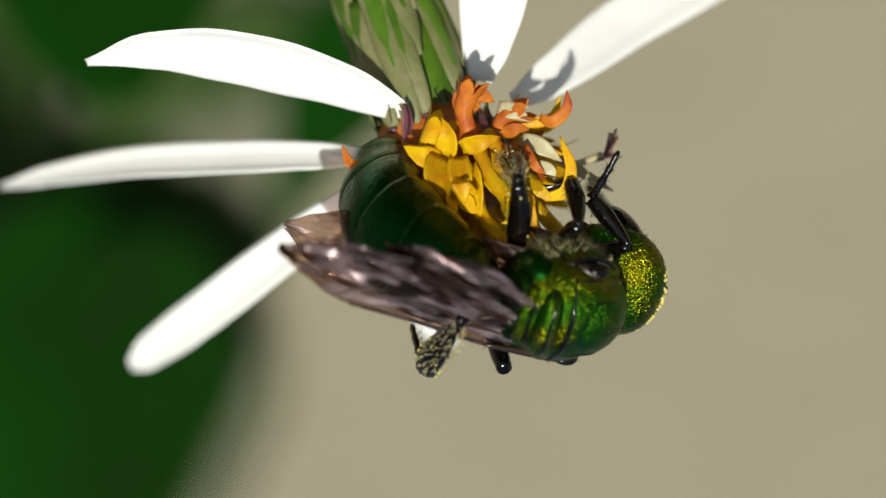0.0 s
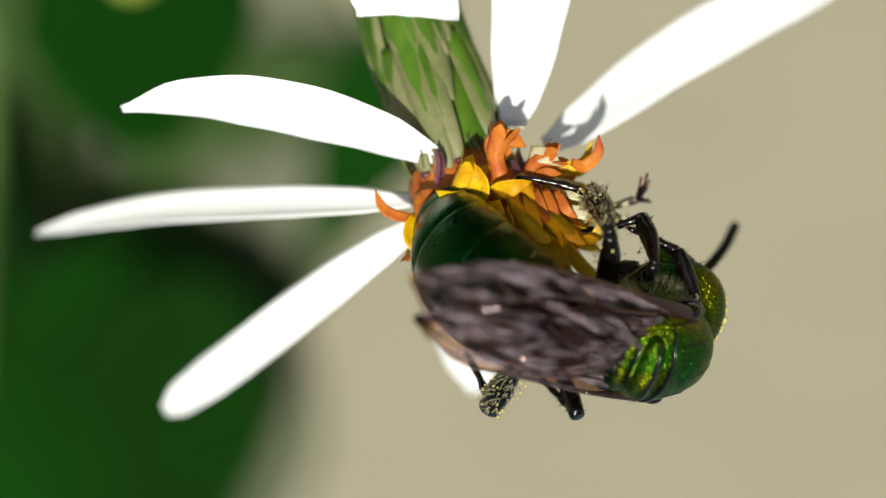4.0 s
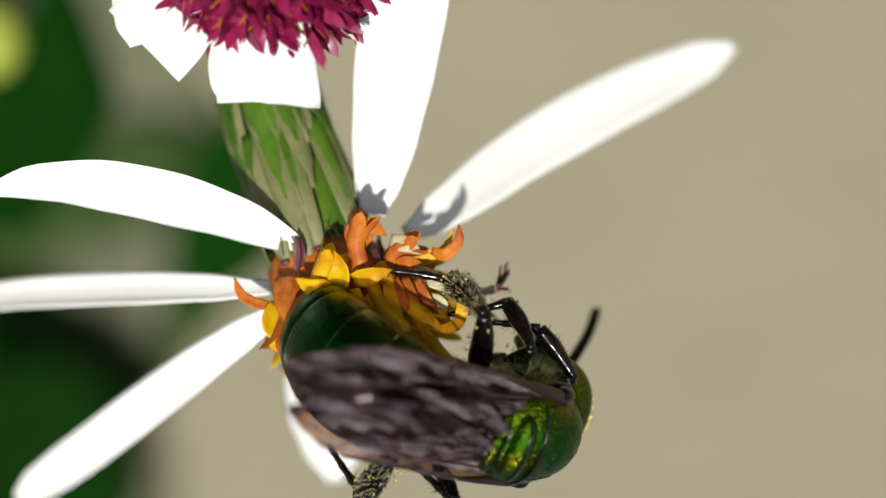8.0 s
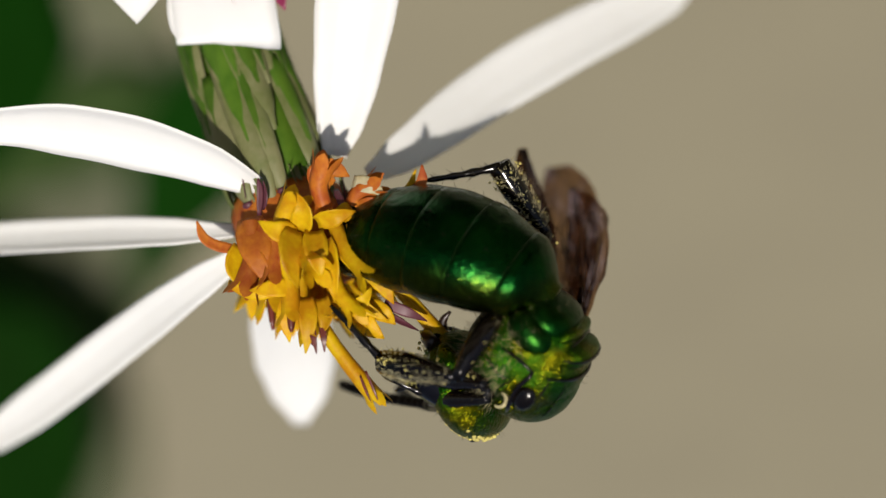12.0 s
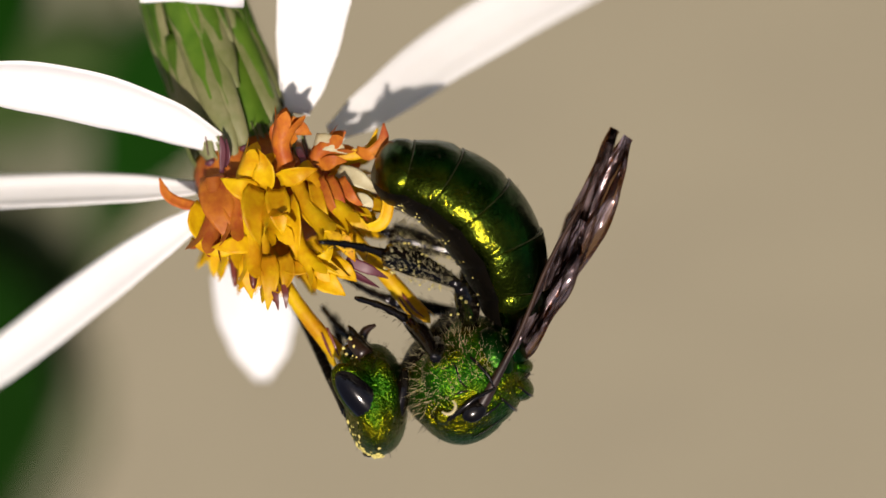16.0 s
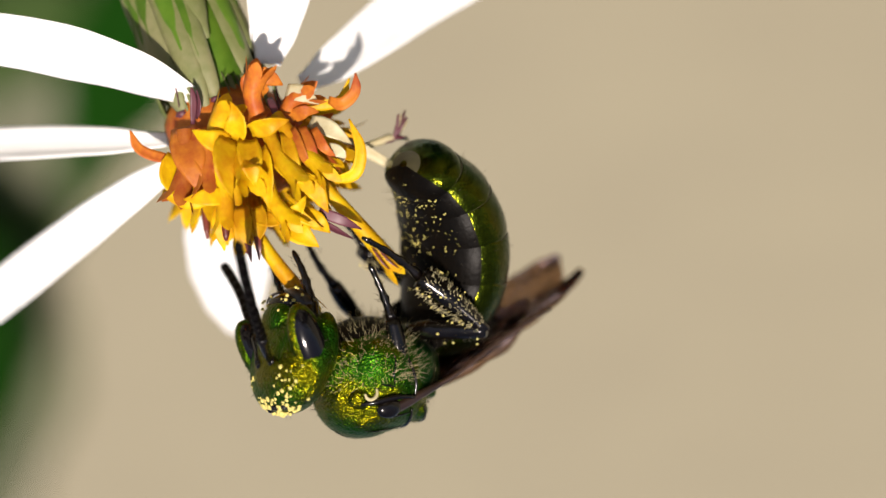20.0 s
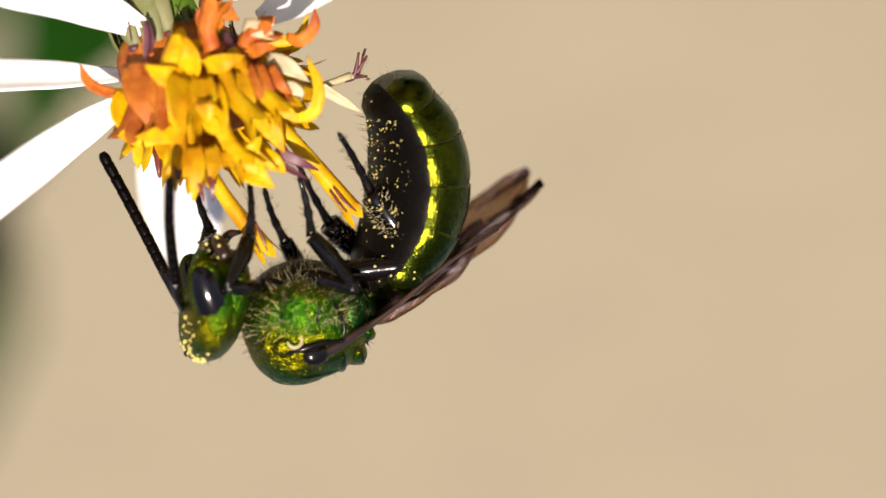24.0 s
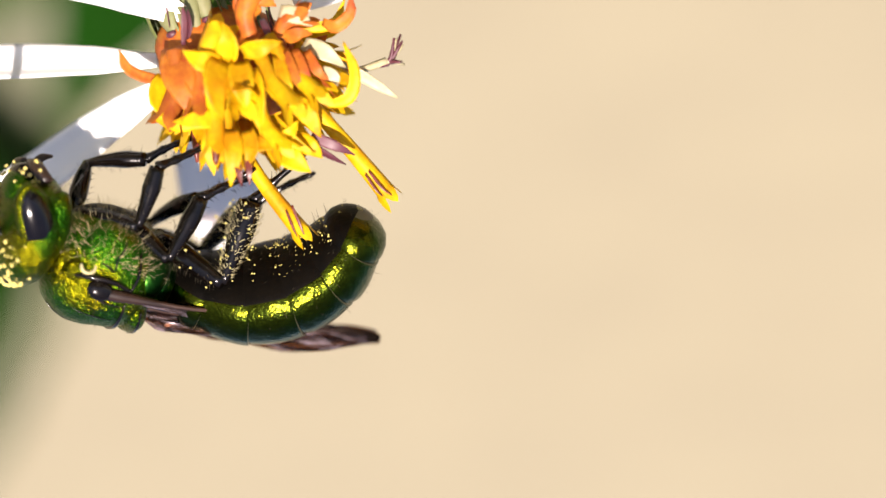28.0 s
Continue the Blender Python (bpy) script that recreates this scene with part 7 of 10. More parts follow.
    walk(BEE['forewing_r'], [
        (0, pose(0.000150, -0.000850, 0.000450, 24.38, -14.85, -9.38)), (1, pose(0.000150, -0.000850, 0.000450, 24.43, -17.54, -9.98)),
        (2, pose(0.000150, -0.000850, 0.000450, 20.42, -20.72, -9.42)), (3, pose(0.000150, -0.000850, 0.000450, 19.37, -11.11, -13.17)),
        (3.5, pose(0.000150, -0.000850, 0.000450, 19.47, -10.57, -13.32)), (5.5, pose(0.000150, -0.000850, 0.000450, 19.67, -12.55, -4.92)),
        (6, pose(0.000150, -0.000850, 0.000450, 19.89, -8.54, -8.29)), (7, pose(0.000150, -0.000850, 0.000450, 19.71, -8.68, -7.87)),
        (8, pose(0.000150, -0.000850, 0.000450, 19.71, -8.68, -7.87)), (9, pose(0.000150, -0.000850, 0.000450, 19.71, -8.68, -7.87)),
        (9.4, pose(0.000150, -0.000850, 0.000450, 17.63, -9.33, -2.62)), (9.7, pose(0.000150, -0.000850, 0.000450, 20.71, 5.90, 4.30)),
        (10, pose(0.000150, -0.000850, 0.000450, 21.57, 10.94, 12.93)), (10.3, pose(0.000150, -0.000850, 0.000450, 18.14, -5.36, 11.29)),
        (10.6, pose(0.000150, -0.000850, 0.000450, 17.69, -14.45, 8.54)), (11, pose(0.000150, -0.000850, 0.000450, 18.75, -20.43, 17.04)),
        (11.5, pose(0.000150, -0.000850, 0.000450, 42.05, -36.16, -64.82)), (12, pose(0.000150, -0.000850, 0.000450, 43.18, -33.17, -62.18)),
        (12.3, pose(0.000150, -0.000850, 0.000450, 42.85, -34.96, -59.39)), (13, pose(0.000150, -0.000850, 0.000450, 42.30, -37.79, -59.12)),
        (13.5, pose(0.000150, -0.000850, 0.000450, 40.24, -32.90, -38.74)), (15.5, pose(0.000150, -0.000850, 0.000450, 22.36, -24.29, -11.00)),
        (16, pose(0.000150, -0.000850, 0.000450, 22.05, -23.80, -4.93)), (17, pose(0.000150, -0.000850, 0.000450, 16.15, -21.77, 1.60)),
        (17.5, pose(0.000150, -0.000850, 0.000450, 18.89, -15.17, -9.02)), (18, pose(0.000150, -0.000850, 0.000450, 20.58, -17.52, -2.99)),
        (18.5, pose(0.000150, -0.000850, 0.000450, 19.94, -16.15, -0.84)), (19, pose(0.000150, -0.000850, 0.000450, 19.19, -17.18, -4.36)),
        (19.3, pose(0.000150, -0.000850, 0.000450, 18.26, -16.33, -5.24)), (20, pose(0.000150, -0.000850, 0.000450, 16.60, -13.90, -7.71)),
        (21, pose(0.000150, -0.000850, 0.000450, 17.38, -15.21, -9.61)), (22, pose(0.000150, -0.000850, 0.000450, 16.37, -16.84, -10.75)),
        (22.5, pose(0.000150, -0.000850, 0.000450, 15.94, -19.27, -12.17)), (24.5, pose(0.000150, -0.000850, 0.000450, 17.25, -14.15, -6.01)),
        (25, pose(0.000150, -0.000850, 0.000450, 17.66, -12.19, -5.12)), (25.5, pose(0.000150, -0.000850, 0.000450, 16.94, -12.89, -0.79)),
        (26, pose(0.000150, -0.000850, 0.000450, 16.94, -10.20, -3.07)), (26.5, pose(0.000150, -0.000850, 0.000450, 16.07, -12.37, -0.20)),
        (27, pose(0.000150, -0.000850, 0.000450, 16.91, -8.20, 4.37)), (27.5, pose(0.000150, -0.000850, 0.000450, 18.26, -9.21, -1.13)),
        (28, pose(0.000150, -0.000850, 0.000450, 19.91, -5.04, -2.23))])
    walk(BEE['femur_fl'], [
        (0, pose(0.000720, 0.000300, -0.000780, -144.91, 39.18, 100.00)), (1, pose(0.000720, 0.000300, -0.000780, -138.59, 45.82, 109.08)),
        (2, pose(0.000720, 0.000300, -0.000780, -125.30, 48.90, 132.64)), (3, pose(0.000720, 0.000300, -0.000780, -173.35, 19.15, 80.16)),
        (3.5, pose(0.000720, 0.000300, -0.000780, 179.75, 21.28, 77.03)), (5.5, pose(0.000720, 0.000300, -0.000780, -162.22, 28.00, 91.26)),
        (6, pose(0.000720, 0.000300, -0.000780, -155.32, 27.53, 96.76)), (7, pose(0.000720, 0.000300, -0.000780, -158.45, 32.25, 96.46)),
        (8, pose(0.000720, 0.000300, -0.000780, -158.45, 32.25, 96.46)), (9, pose(0.000720, 0.000300, -0.000780, -158.45, 32.25, 96.46)),
        (9.4, pose(0.000720, 0.000300, -0.000780, -118.77, 28.51, 139.16)), (9.7, pose(0.000720, 0.000300, -0.000780, -110.69, 40.68, 158.84)),
        (10, pose(0.000720, 0.000300, -0.000780, -101.36, 43.91, 175.61)), (10.3, pose(0.000720, 0.000300, -0.000780, -115.30, 45.92, 156.28)),
        (10.6, pose(0.000720, 0.000300, -0.000780, -121.56, 50.73, 147.72)), (11, pose(0.000720, 0.000300, -0.000780, -106.37, 48.00, 167.33)),
        (11.5, pose(0.000720, 0.000300, -0.000780, -92.88, 35.24, -174.60)), (12, pose(0.000720, 0.000300, -0.000780, -97.31, 40.26, 166.01)),
        (12.3, pose(0.000720, 0.000300, -0.000780, -105.06, 39.65, 152.07)), (13, pose(0.000720, 0.000300, -0.000780, -107.05, 41.33, 147.73)),
        (13.5, pose(0.000720, 0.000300, -0.000780, -88.47, 39.99, 177.93)), (15.5, pose(0.000720, 0.000300, -0.000780, -132.15, 70.46, 92.04)),
        (16, pose(0.000720, 0.000300, -0.000780, -131.53, 73.48, 93.32)), (17, pose(0.000720, 0.000300, -0.000780, -146.59, 76.71, 79.79)),
        (17.5, pose(0.000720, 0.000300, -0.000780, -140.27, 66.77, 86.45)), (18, pose(0.000720, 0.000300, -0.000780, -123.90, 75.05, 105.75)),
        (18.5, pose(0.000720, 0.000300, -0.000780, -122.85, 69.90, 106.44)), (19, pose(0.000720, 0.000300, -0.000780, -119.46, 72.97, 110.38)),
        (19.3, pose(0.000720, 0.000300, -0.000780, -111.04, 74.01, 119.98)), (20, pose(0.000720, 0.000300, -0.000780, -133.36, 67.79, 99.02)),
        (21, pose(0.000720, 0.000300, -0.000780, -96.57, 76.07, 135.72)), (22, pose(0.000720, 0.000300, -0.000780, -154.42, 84.06, 78.58)),
        (22.5, pose(0.000720, 0.000300, -0.000780, -29.48, 80.64, -156.70)), (24.5, pose(0.000720, 0.000300, -0.000780, -96.34, 83.12, 135.85)),
        (25, pose(0.000720, 0.000300, -0.000780, -94.93, 83.15, 137.10)), (25.5, pose(0.000720, 0.000300, -0.000780, -144.29, 83.42, 89.86)),
        (26, pose(0.000720, 0.000300, -0.000780, -27.63, 67.57, -150.87)), (26.5, pose(0.000720, 0.000300, -0.000780, -19.55, 66.41, -143.55)),
        (27, pose(0.000720, 0.000300, -0.000780, -19.38, 81.87, -143.61)), (27.5, pose(0.000720, 0.000300, -0.000780, -23.20, 62.56, -151.87)),
        (28, pose(0.000720, 0.000300, -0.000780, -20.18, 13.22, -140.64))])
    walk(BEE['tibia_fl'], [
        (0, pose(0.000000, 0.000000, -0.001025, 178.77, -60.65, -179.01)), (1, pose(0.000000, 0.000000, -0.001025, 177.88, -66.65, -177.77)),
        (2, pose(0.000000, 0.000000, -0.001025, 177.34, -50.11, -177.08)), (3, pose(0.000000, 0.000000, -0.001025, 175.25, -49.94, -178.23)),
        (3.5, pose(0.000000, 0.000000, -0.001025, 174.58, -54.01, -177.95)), (5.5, pose(0.000000, 0.000000, -0.001025, 172.97, -50.50, -177.69)),
        (6, pose(0.000000, 0.000000, -0.001025, 172.14, -55.51, -177.28)), (7, pose(0.000000, 0.000000, -0.001025, 172.01, -57.56, -177.05)),
        (8, pose(0.000000, 0.000000, -0.001025, 172.01, -57.56, -177.05)), (9, pose(0.000000, 0.000000, -0.001025, 172.01, -57.56, -177.05)),
        (9.4, pose(0.000000, 0.000000, -0.001025, 174.50, -67.96, -177.58)), (9.7, pose(0.000000, 0.000000, -0.001025, 176.69, -70.85, -179.47)),
        (10, pose(0.000000, 0.000000, -0.001025, -4.42, -75.69, 2.16)), (10.3, pose(0.000000, 0.000000, -0.001025, -179.33, -86.96, 177.56)),
        (10.6, pose(0.000000, 0.000000, -0.001025, 177.06, -80.57, -178.25)), (11, pose(0.000000, 0.000000, -0.001025, 174.13, -80.92, -174.55)),
        (11.5, pose(0.000000, 0.000000, -0.001025, 2.32, -70.98, -1.06)), (12, pose(0.000000, 0.000000, -0.001025, -174.40, -83.38, 177.49)),
        (12.3, pose(0.000000, 0.000000, -0.001025, -176.96, -65.66, 179.80)), (13, pose(0.000000, 0.000000, -0.001025, -178.31, -56.13, -179.28)),
        (13.5, pose(0.000000, 0.000000, -0.001025, -179.83, -79.33, -178.31)), (15.5, pose(0.000000, 0.000000, -0.001025, 179.94, -70.39, -179.99)),
        (16, pose(0.000000, 0.000000, -0.001025, 179.69, -74.46, 179.78)), (17, pose(0.000000, 0.000000, -0.001025, 178.74, -68.42, -179.76)),
        (17.5, pose(0.000000, 0.000000, -0.001025, 178.08, -60.49, 179.97)), (18, pose(0.000000, 0.000000, -0.001025, 177.41, -66.73, 179.69)),
        (18.5, pose(0.000000, 0.000000, -0.001025, 177.04, -60.61, 179.58)), (19, pose(0.000000, 0.000000, -0.001025, 176.71, -59.04, 179.44)),
        (19.3, pose(0.000000, 0.000000, -0.001025, 176.60, -64.92, 179.52)), (20, pose(0.000000, 0.000000, -0.001025, 176.05, -65.35, -180.00)),
        (21, pose(0.000000, 0.000000, -0.001025, 175.71, -85.91, -177.90)), (22, pose(0.000000, 0.000000, -0.001025, 174.68, -86.02, -176.31)),
        (22.5, pose(0.000000, 0.000000, -0.001025, -1.12, -70.08, -0.69)), (24.5, pose(0.000000, 0.000000, -0.001025, 177.30, -73.39, -179.53)),
        (25, pose(0.000000, 0.000000, -0.001025, 177.28, -72.86, -179.64)), (25.5, pose(0.000000, 0.000000, -0.001025, 177.40, -67.54, -179.41)),
        (26, pose(0.000000, 0.000000, -0.001025, 175.69, -82.24, -177.40)), (26.5, pose(0.000000, 0.000000, -0.001025, 174.46, -84.23, -176.76)),
        (27, pose(0.000000, 0.000000, -0.001025, 176.56, -58.95, -179.39)), (27.5, pose(0.000000, 0.000000, -0.001025, 178.07, -64.55, -179.85)),
        (28, pose(0.000000, 0.000000, -0.001025, -2.25, -84.77, 1.61))])
    walk(BEE['tarsus_fl'], [
        (0, pose(0.000929, -0.000007, -0.000502, 12.57, -49.93, 0.48)), (1, pose(0.000979, -0.000001, -0.000603, 18.93, -25.80, 0.60)),
        (2, pose(0.000819, -0.000008, -0.000343, 0.19, -72.64, -1.75)), (3, pose(0.000815, -0.000063, -0.000341, 142.13, -24.71, 179.79)),
        (3.5, pose(0.000862, -0.000070, -0.000401, 134.65, -21.67, 179.31)), (5.5, pose(0.000821, -0.000098, -0.000352, 151.75, -17.56, 178.34)),
        (6, pose(0.000876, -0.000104, -0.000427, 152.37, -22.59, 178.05)), (7, pose(0.000897, -0.000102, -0.000459, 146.61, -18.56, 177.54)),
        (8, pose(0.000897, -0.000102, -0.000459, 146.61, -18.56, 177.54)), (9, pose(0.000897, -0.000102, -0.000459, 146.61, -18.56, 177.54)),
        (9.4, pose(0.000987, -0.000061, -0.000627, 166.29, -37.72, 178.06)), (9.7, pose(0.001006, -0.000052, -0.000676, 165.06, -48.26, 177.21)),
        (10, pose(0.001032, -0.000043, -0.001288, 172.96, -47.65, 175.74)), (10.3, pose(0.001064, -0.000033, -0.000968, -175.75, -36.50, 178.76)),
        (10.6, pose(0.001052, -0.000023, -0.000851, -161.31, -35.63, -178.54)), (11, pose(0.001053, -0.000009, -0.000858, -152.02, -33.93, -175.91)),
        (11.5, pose(0.001008, 0.000025, -0.001372, -144.51, -35.07, -174.49)), (12, pose(0.000975, 0.000053, -0.000907, -136.33, -10.81, -175.23)),
        (12.3, pose(0.000970, 0.000053, -0.000586, -132.41, 6.54, -174.76)), (13, pose(0.000885, 0.000043, -0.000431, -136.14, 5.25, -176.03)),
        (13.5, pose(0.001047, 0.000034, -0.000828, -135.76, -19.17, -176.50)), (15.5, pose(0.001004, -0.000001, -0.000667, -5.94, -81.11, 5.90)),
        (16, pose(0.001027, -0.000010, -0.000739, -4.10, -77.78, 3.56)), (17, pose(0.000991, -0.000019, -0.000633, -3.37, -82.52, 2.75)),
        (17.5, pose(0.000927, -0.000036, -0.000501, 0.51, -88.20, -2.17)), (18, pose(0.000978, -0.000053, -0.000604, 1.39, -84.70, -4.16)),
        (18.5, pose(0.000927, -0.000062, -0.000502, 26.20, -88.71, -29.54)), (19, pose(0.000912, -0.000070, -0.000478, 83.91, -89.15, -87.83)),
        (19.3, pose(0.000963, -0.000071, -0.000574, 6.43, -85.10, -10.34)), (20, pose(0.000967, -0.000074, -0.000581, 5.81, -82.98, -9.50)),
        (21, pose(0.001063, -0.000041, -0.000949, -1.42, -69.48, -0.36)), (22, pose(0.001063, -0.000031, -0.000951, -0.98, -69.11, 0.05)),
        (22.5, pose(0.001002, -0.000033, -0.001388, -1.62, -55.08, 0.46)), (24.5, pose(0.001020, -0.000042, -0.000721, -0.04, -78.99, -1.70)),
        (25, pose(0.001018, -0.000044, -0.000712, 0.05, -79.50, -1.97)), (25.5, pose(0.000985, -0.000038, -0.000618, 1.66, -83.52, -2.83)),
        (26, pose(0.001056, -0.000032, -0.000881, 0.46, -74.48, -1.04)), (26.5, pose(0.001060, -0.000043, -0.000919, 0.25, -72.44, -1.65)),
        (27, pose(0.000912, -0.000054, -0.000476, 40.36, -88.33, -42.18)), (27.5, pose(0.000962, -0.000033, -0.000568, 2.68, -83.25, -4.11)),
        (28, pose(0.001062, -0.000012, -0.001122, -0.95, -58.75, -0.03))])
    walk(BEE['femur_fr'], [
        (0, pose(0.000720, -0.000300, -0.000780, 109.50, 7.31, -132.39)), (1, pose(0.000720, -0.000300, -0.000780, 105.64, -2.97, -123.51)),
        (2, pose(0.000720, -0.000300, -0.000780, -89.35, -38.06, -14.46)), (3, pose(0.000720, -0.000300, -0.000780, -107.13, -29.94, 5.13)),
        (3.5, pose(0.000720, -0.000300, -0.000780, -106.48, -30.01, 5.30)), (5.5, pose(0.000720, -0.000300, -0.000780, -109.15, -24.94, 16.03)),
        (6, pose(0.000720, -0.000300, -0.000780, -97.83, -30.68, -5.13)), (7, pose(0.000720, -0.000300, -0.000780, -100.48, -31.32, -5.16)),
        (8, pose(0.000720, -0.000300, -0.000780, -100.48, -31.32, -5.16)), (9, pose(0.000720, -0.000300, -0.000780, -100.48, -31.32, -5.16)),
        (9.4, pose(0.000720, -0.000300, -0.000780, 108.96, 14.55, -129.60)), (9.7, pose(0.000720, -0.000300, -0.000780, 110.07, 26.70, -143.73)),
        (10, pose(0.000720, -0.000300, -0.000780, 121.18, 29.13, -131.82)), (10.3, pose(0.000720, -0.000300, -0.000780, 142.60, 42.55, -110.24)),
        (10.6, pose(0.000720, -0.000300, -0.000780, -173.12, 63.60, -70.27)), (11, pose(0.000720, -0.000300, -0.000780, -154.45, 51.64, -52.66)),
        (11.5, pose(0.000720, -0.000300, -0.000780, -161.78, 30.95, -61.30)), (12, pose(0.000720, -0.000300, -0.000780, -126.19, 20.41, -37.54)),
        (12.3, pose(0.000720, -0.000300, -0.000780, -108.98, 7.88, -30.68)), (13, pose(0.000720, -0.000300, -0.000780, -112.15, 3.51, -45.78)),
        (13.5, pose(0.000720, -0.000300, -0.000780, -135.04, 16.98, -49.12)), (15.5, pose(0.000720, -0.000300, -0.000780, 108.52, 26.40, -44.05)),
        (16, pose(0.000720, -0.000300, -0.000780, 157.69, 47.28, -34.11)), (17, pose(0.000720, -0.000300, -0.000780, 169.42, 53.10, -38.69)),
        (17.5, pose(0.000720, -0.000300, -0.000780, 172.20, 59.78, -40.61)), (18, pose(0.000720, -0.000300, -0.000780, -176.28, 78.85, -47.71)),
        (18.5, pose(0.000720, -0.000300, -0.000780, -179.51, 77.71, -50.45)), (19, pose(0.000720, -0.000300, -0.000780, -131.51, 83.74, -26.58)),
        (19.3, pose(0.000720, -0.000300, -0.000780, -119.10, 86.16, 8.06)), (20, pose(0.000720, -0.000300, -0.000780, -110.48, 81.70, 45.43)),
        (21, pose(0.000720, -0.000300, -0.000780, -36.34, 78.09, 133.91)), (22, pose(0.000720, -0.000300, -0.000780, -91.51, 84.04, 77.64)),
        (22.5, pose(0.000720, -0.000300, -0.000780, -24.37, 80.58, 159.97)), (24.5, pose(0.000720, -0.000300, -0.000780, 22.56, 74.99, 154.19)),
        (25, pose(0.000720, -0.000300, -0.000780, 9.13, 73.80, 137.23)), (25.5, pose(0.000720, -0.000300, -0.000780, -13.42, 79.11, 116.82)),
        (26, pose(0.000720, -0.000300, -0.000780, 9.44, 67.25, 117.09)), (26.5, pose(0.000720, -0.000300, -0.000780, 18.69, 72.73, 166.85)),
        (27, pose(0.000720, -0.000300, -0.000780, -106.15, 78.08, 7.35)), (27.5, pose(0.000720, -0.000300, -0.000780, -53.66, 77.27, 16.51)),
        (28, pose(0.000720, -0.000300, -0.000780, -76.77, 87.83, -38.06))])
    walk(BEE['tibia_fr'], [
        (0, pose(0.000000, 0.000000, -0.001025, -174.63, -33.07, 178.19)), (1, pose(0.000000, 0.000000, -0.001025, -174.80, -29.76, 178.10)),
        (2, pose(0.000000, 0.000000, -0.001025, 169.43, -28.68, -177.97)), (3, pose(0.000000, 0.000000, -0.001025, 169.31, -26.64, -177.42)),
        (3.5, pose(0.000000, 0.000000, -0.001025, 169.46, -28.08, -177.47)), (5.5, pose(0.000000, 0.000000, -0.001025, 170.51, -24.22, -177.87)),
        (6, pose(0.000000, 0.000000, -0.001025, 170.73, -24.12, -177.95)), (7, pose(0.000000, 0.000000, -0.001025, 168.70, -25.01, -177.33)),
        (8, pose(0.000000, 0.000000, -0.001025, 168.70, -25.01, -177.33)), (9, pose(0.000000, 0.000000, -0.001025, 168.70, -25.01, -177.33)),
        (9.4, pose(0.000000, 0.000000, -0.001025, 177.90, -25.18, -179.35)), (9.7, pose(0.000000, 0.000000, -0.001025, -179.73, -40.85, 179.85)),
        (10, pose(0.000000, 0.000000, -0.001025, -177.16, -39.89, 178.98)), (10.3, pose(0.000000, 0.000000, -0.001025, -178.49, -37.45, 178.82)),
        (10.6, pose(0.000000, 0.000000, -0.001025, -179.45, -47.39, 178.42)), (11, pose(0.000000, 0.000000, -0.001025, 178.57, -41.14, 178.39)),
        (11.5, pose(0.000000, 0.000000, -0.001025, 178.52, -27.86, 179.18)), (12, pose(0.000000, 0.000000, -0.001025, 178.94, -30.12, 179.70)),
        (12.3, pose(0.000000, 0.000000, -0.001025, 179.80, -30.11, 179.77)), (13, pose(0.000000, 0.000000, -0.001025, -178.18, -30.09, 179.92)),
        (13.5, pose(0.000000, 0.000000, -0.001025, -178.87, -29.84, 179.91)), (15.5, pose(0.000000, 0.000000, -0.001025, 178.38, -28.83, 179.84)),
        (16, pose(0.000000, 0.000000, -0.001025, 177.69, -28.57, 179.81)), (17, pose(0.000000, 0.000000, -0.001025, -179.30, -23.65, 179.77)),
        (17.5, pose(0.000000, 0.000000, -0.001025, 179.51, -23.82, 179.70)), (18, pose(0.000000, 0.000000, -0.001025, 178.37, -29.51, 179.61)),
        (18.5, pose(0.000000, 0.000000, -0.001025, 179.00, -27.86, 179.81)), (19, pose(0.000000, 0.000000, -0.001025, 179.67, -34.64, 179.98)),
        (19.3, pose(0.000000, 0.000000, -0.001025, 178.12, -41.41, 179.77)), (20, pose(0.000000, 0.000000, -0.001025, 174.50, -48.78, 179.35)),
        (21, pose(0.000000, 0.000000, -0.001025, 175.59, -65.71, -179.82)), (22, pose(0.000000, 0.000000, -0.001025, 174.36, -66.25, -179.65)),
        (22.5, pose(0.000000, 0.000000, -0.001025, 174.74, -78.40, -179.75)), (24.5, pose(0.000000, 0.000000, -0.001025, 176.50, -48.00, 179.56)),
        (25, pose(0.000000, 0.000000, -0.001025, 176.93, -50.66, 179.42)), (25.5, pose(0.000000, 0.000000, -0.001025, 178.21, -47.02, 179.77)),
        (26, pose(0.000000, 0.000000, -0.001025, 179.43, -65.43, -179.80)), (26.5, pose(0.000000, 0.000000, -0.001025, 178.92, -62.09, 179.70)),
        (27, pose(0.000000, 0.000000, -0.001025, 178.05, -45.41, 179.51)), (27.5, pose(0.000000, 0.000000, -0.001025, 179.09, -55.79, 179.99)),
        (28, pose(0.000000, 0.000000, -0.001025, 12.52, -88.36, -12.06))])
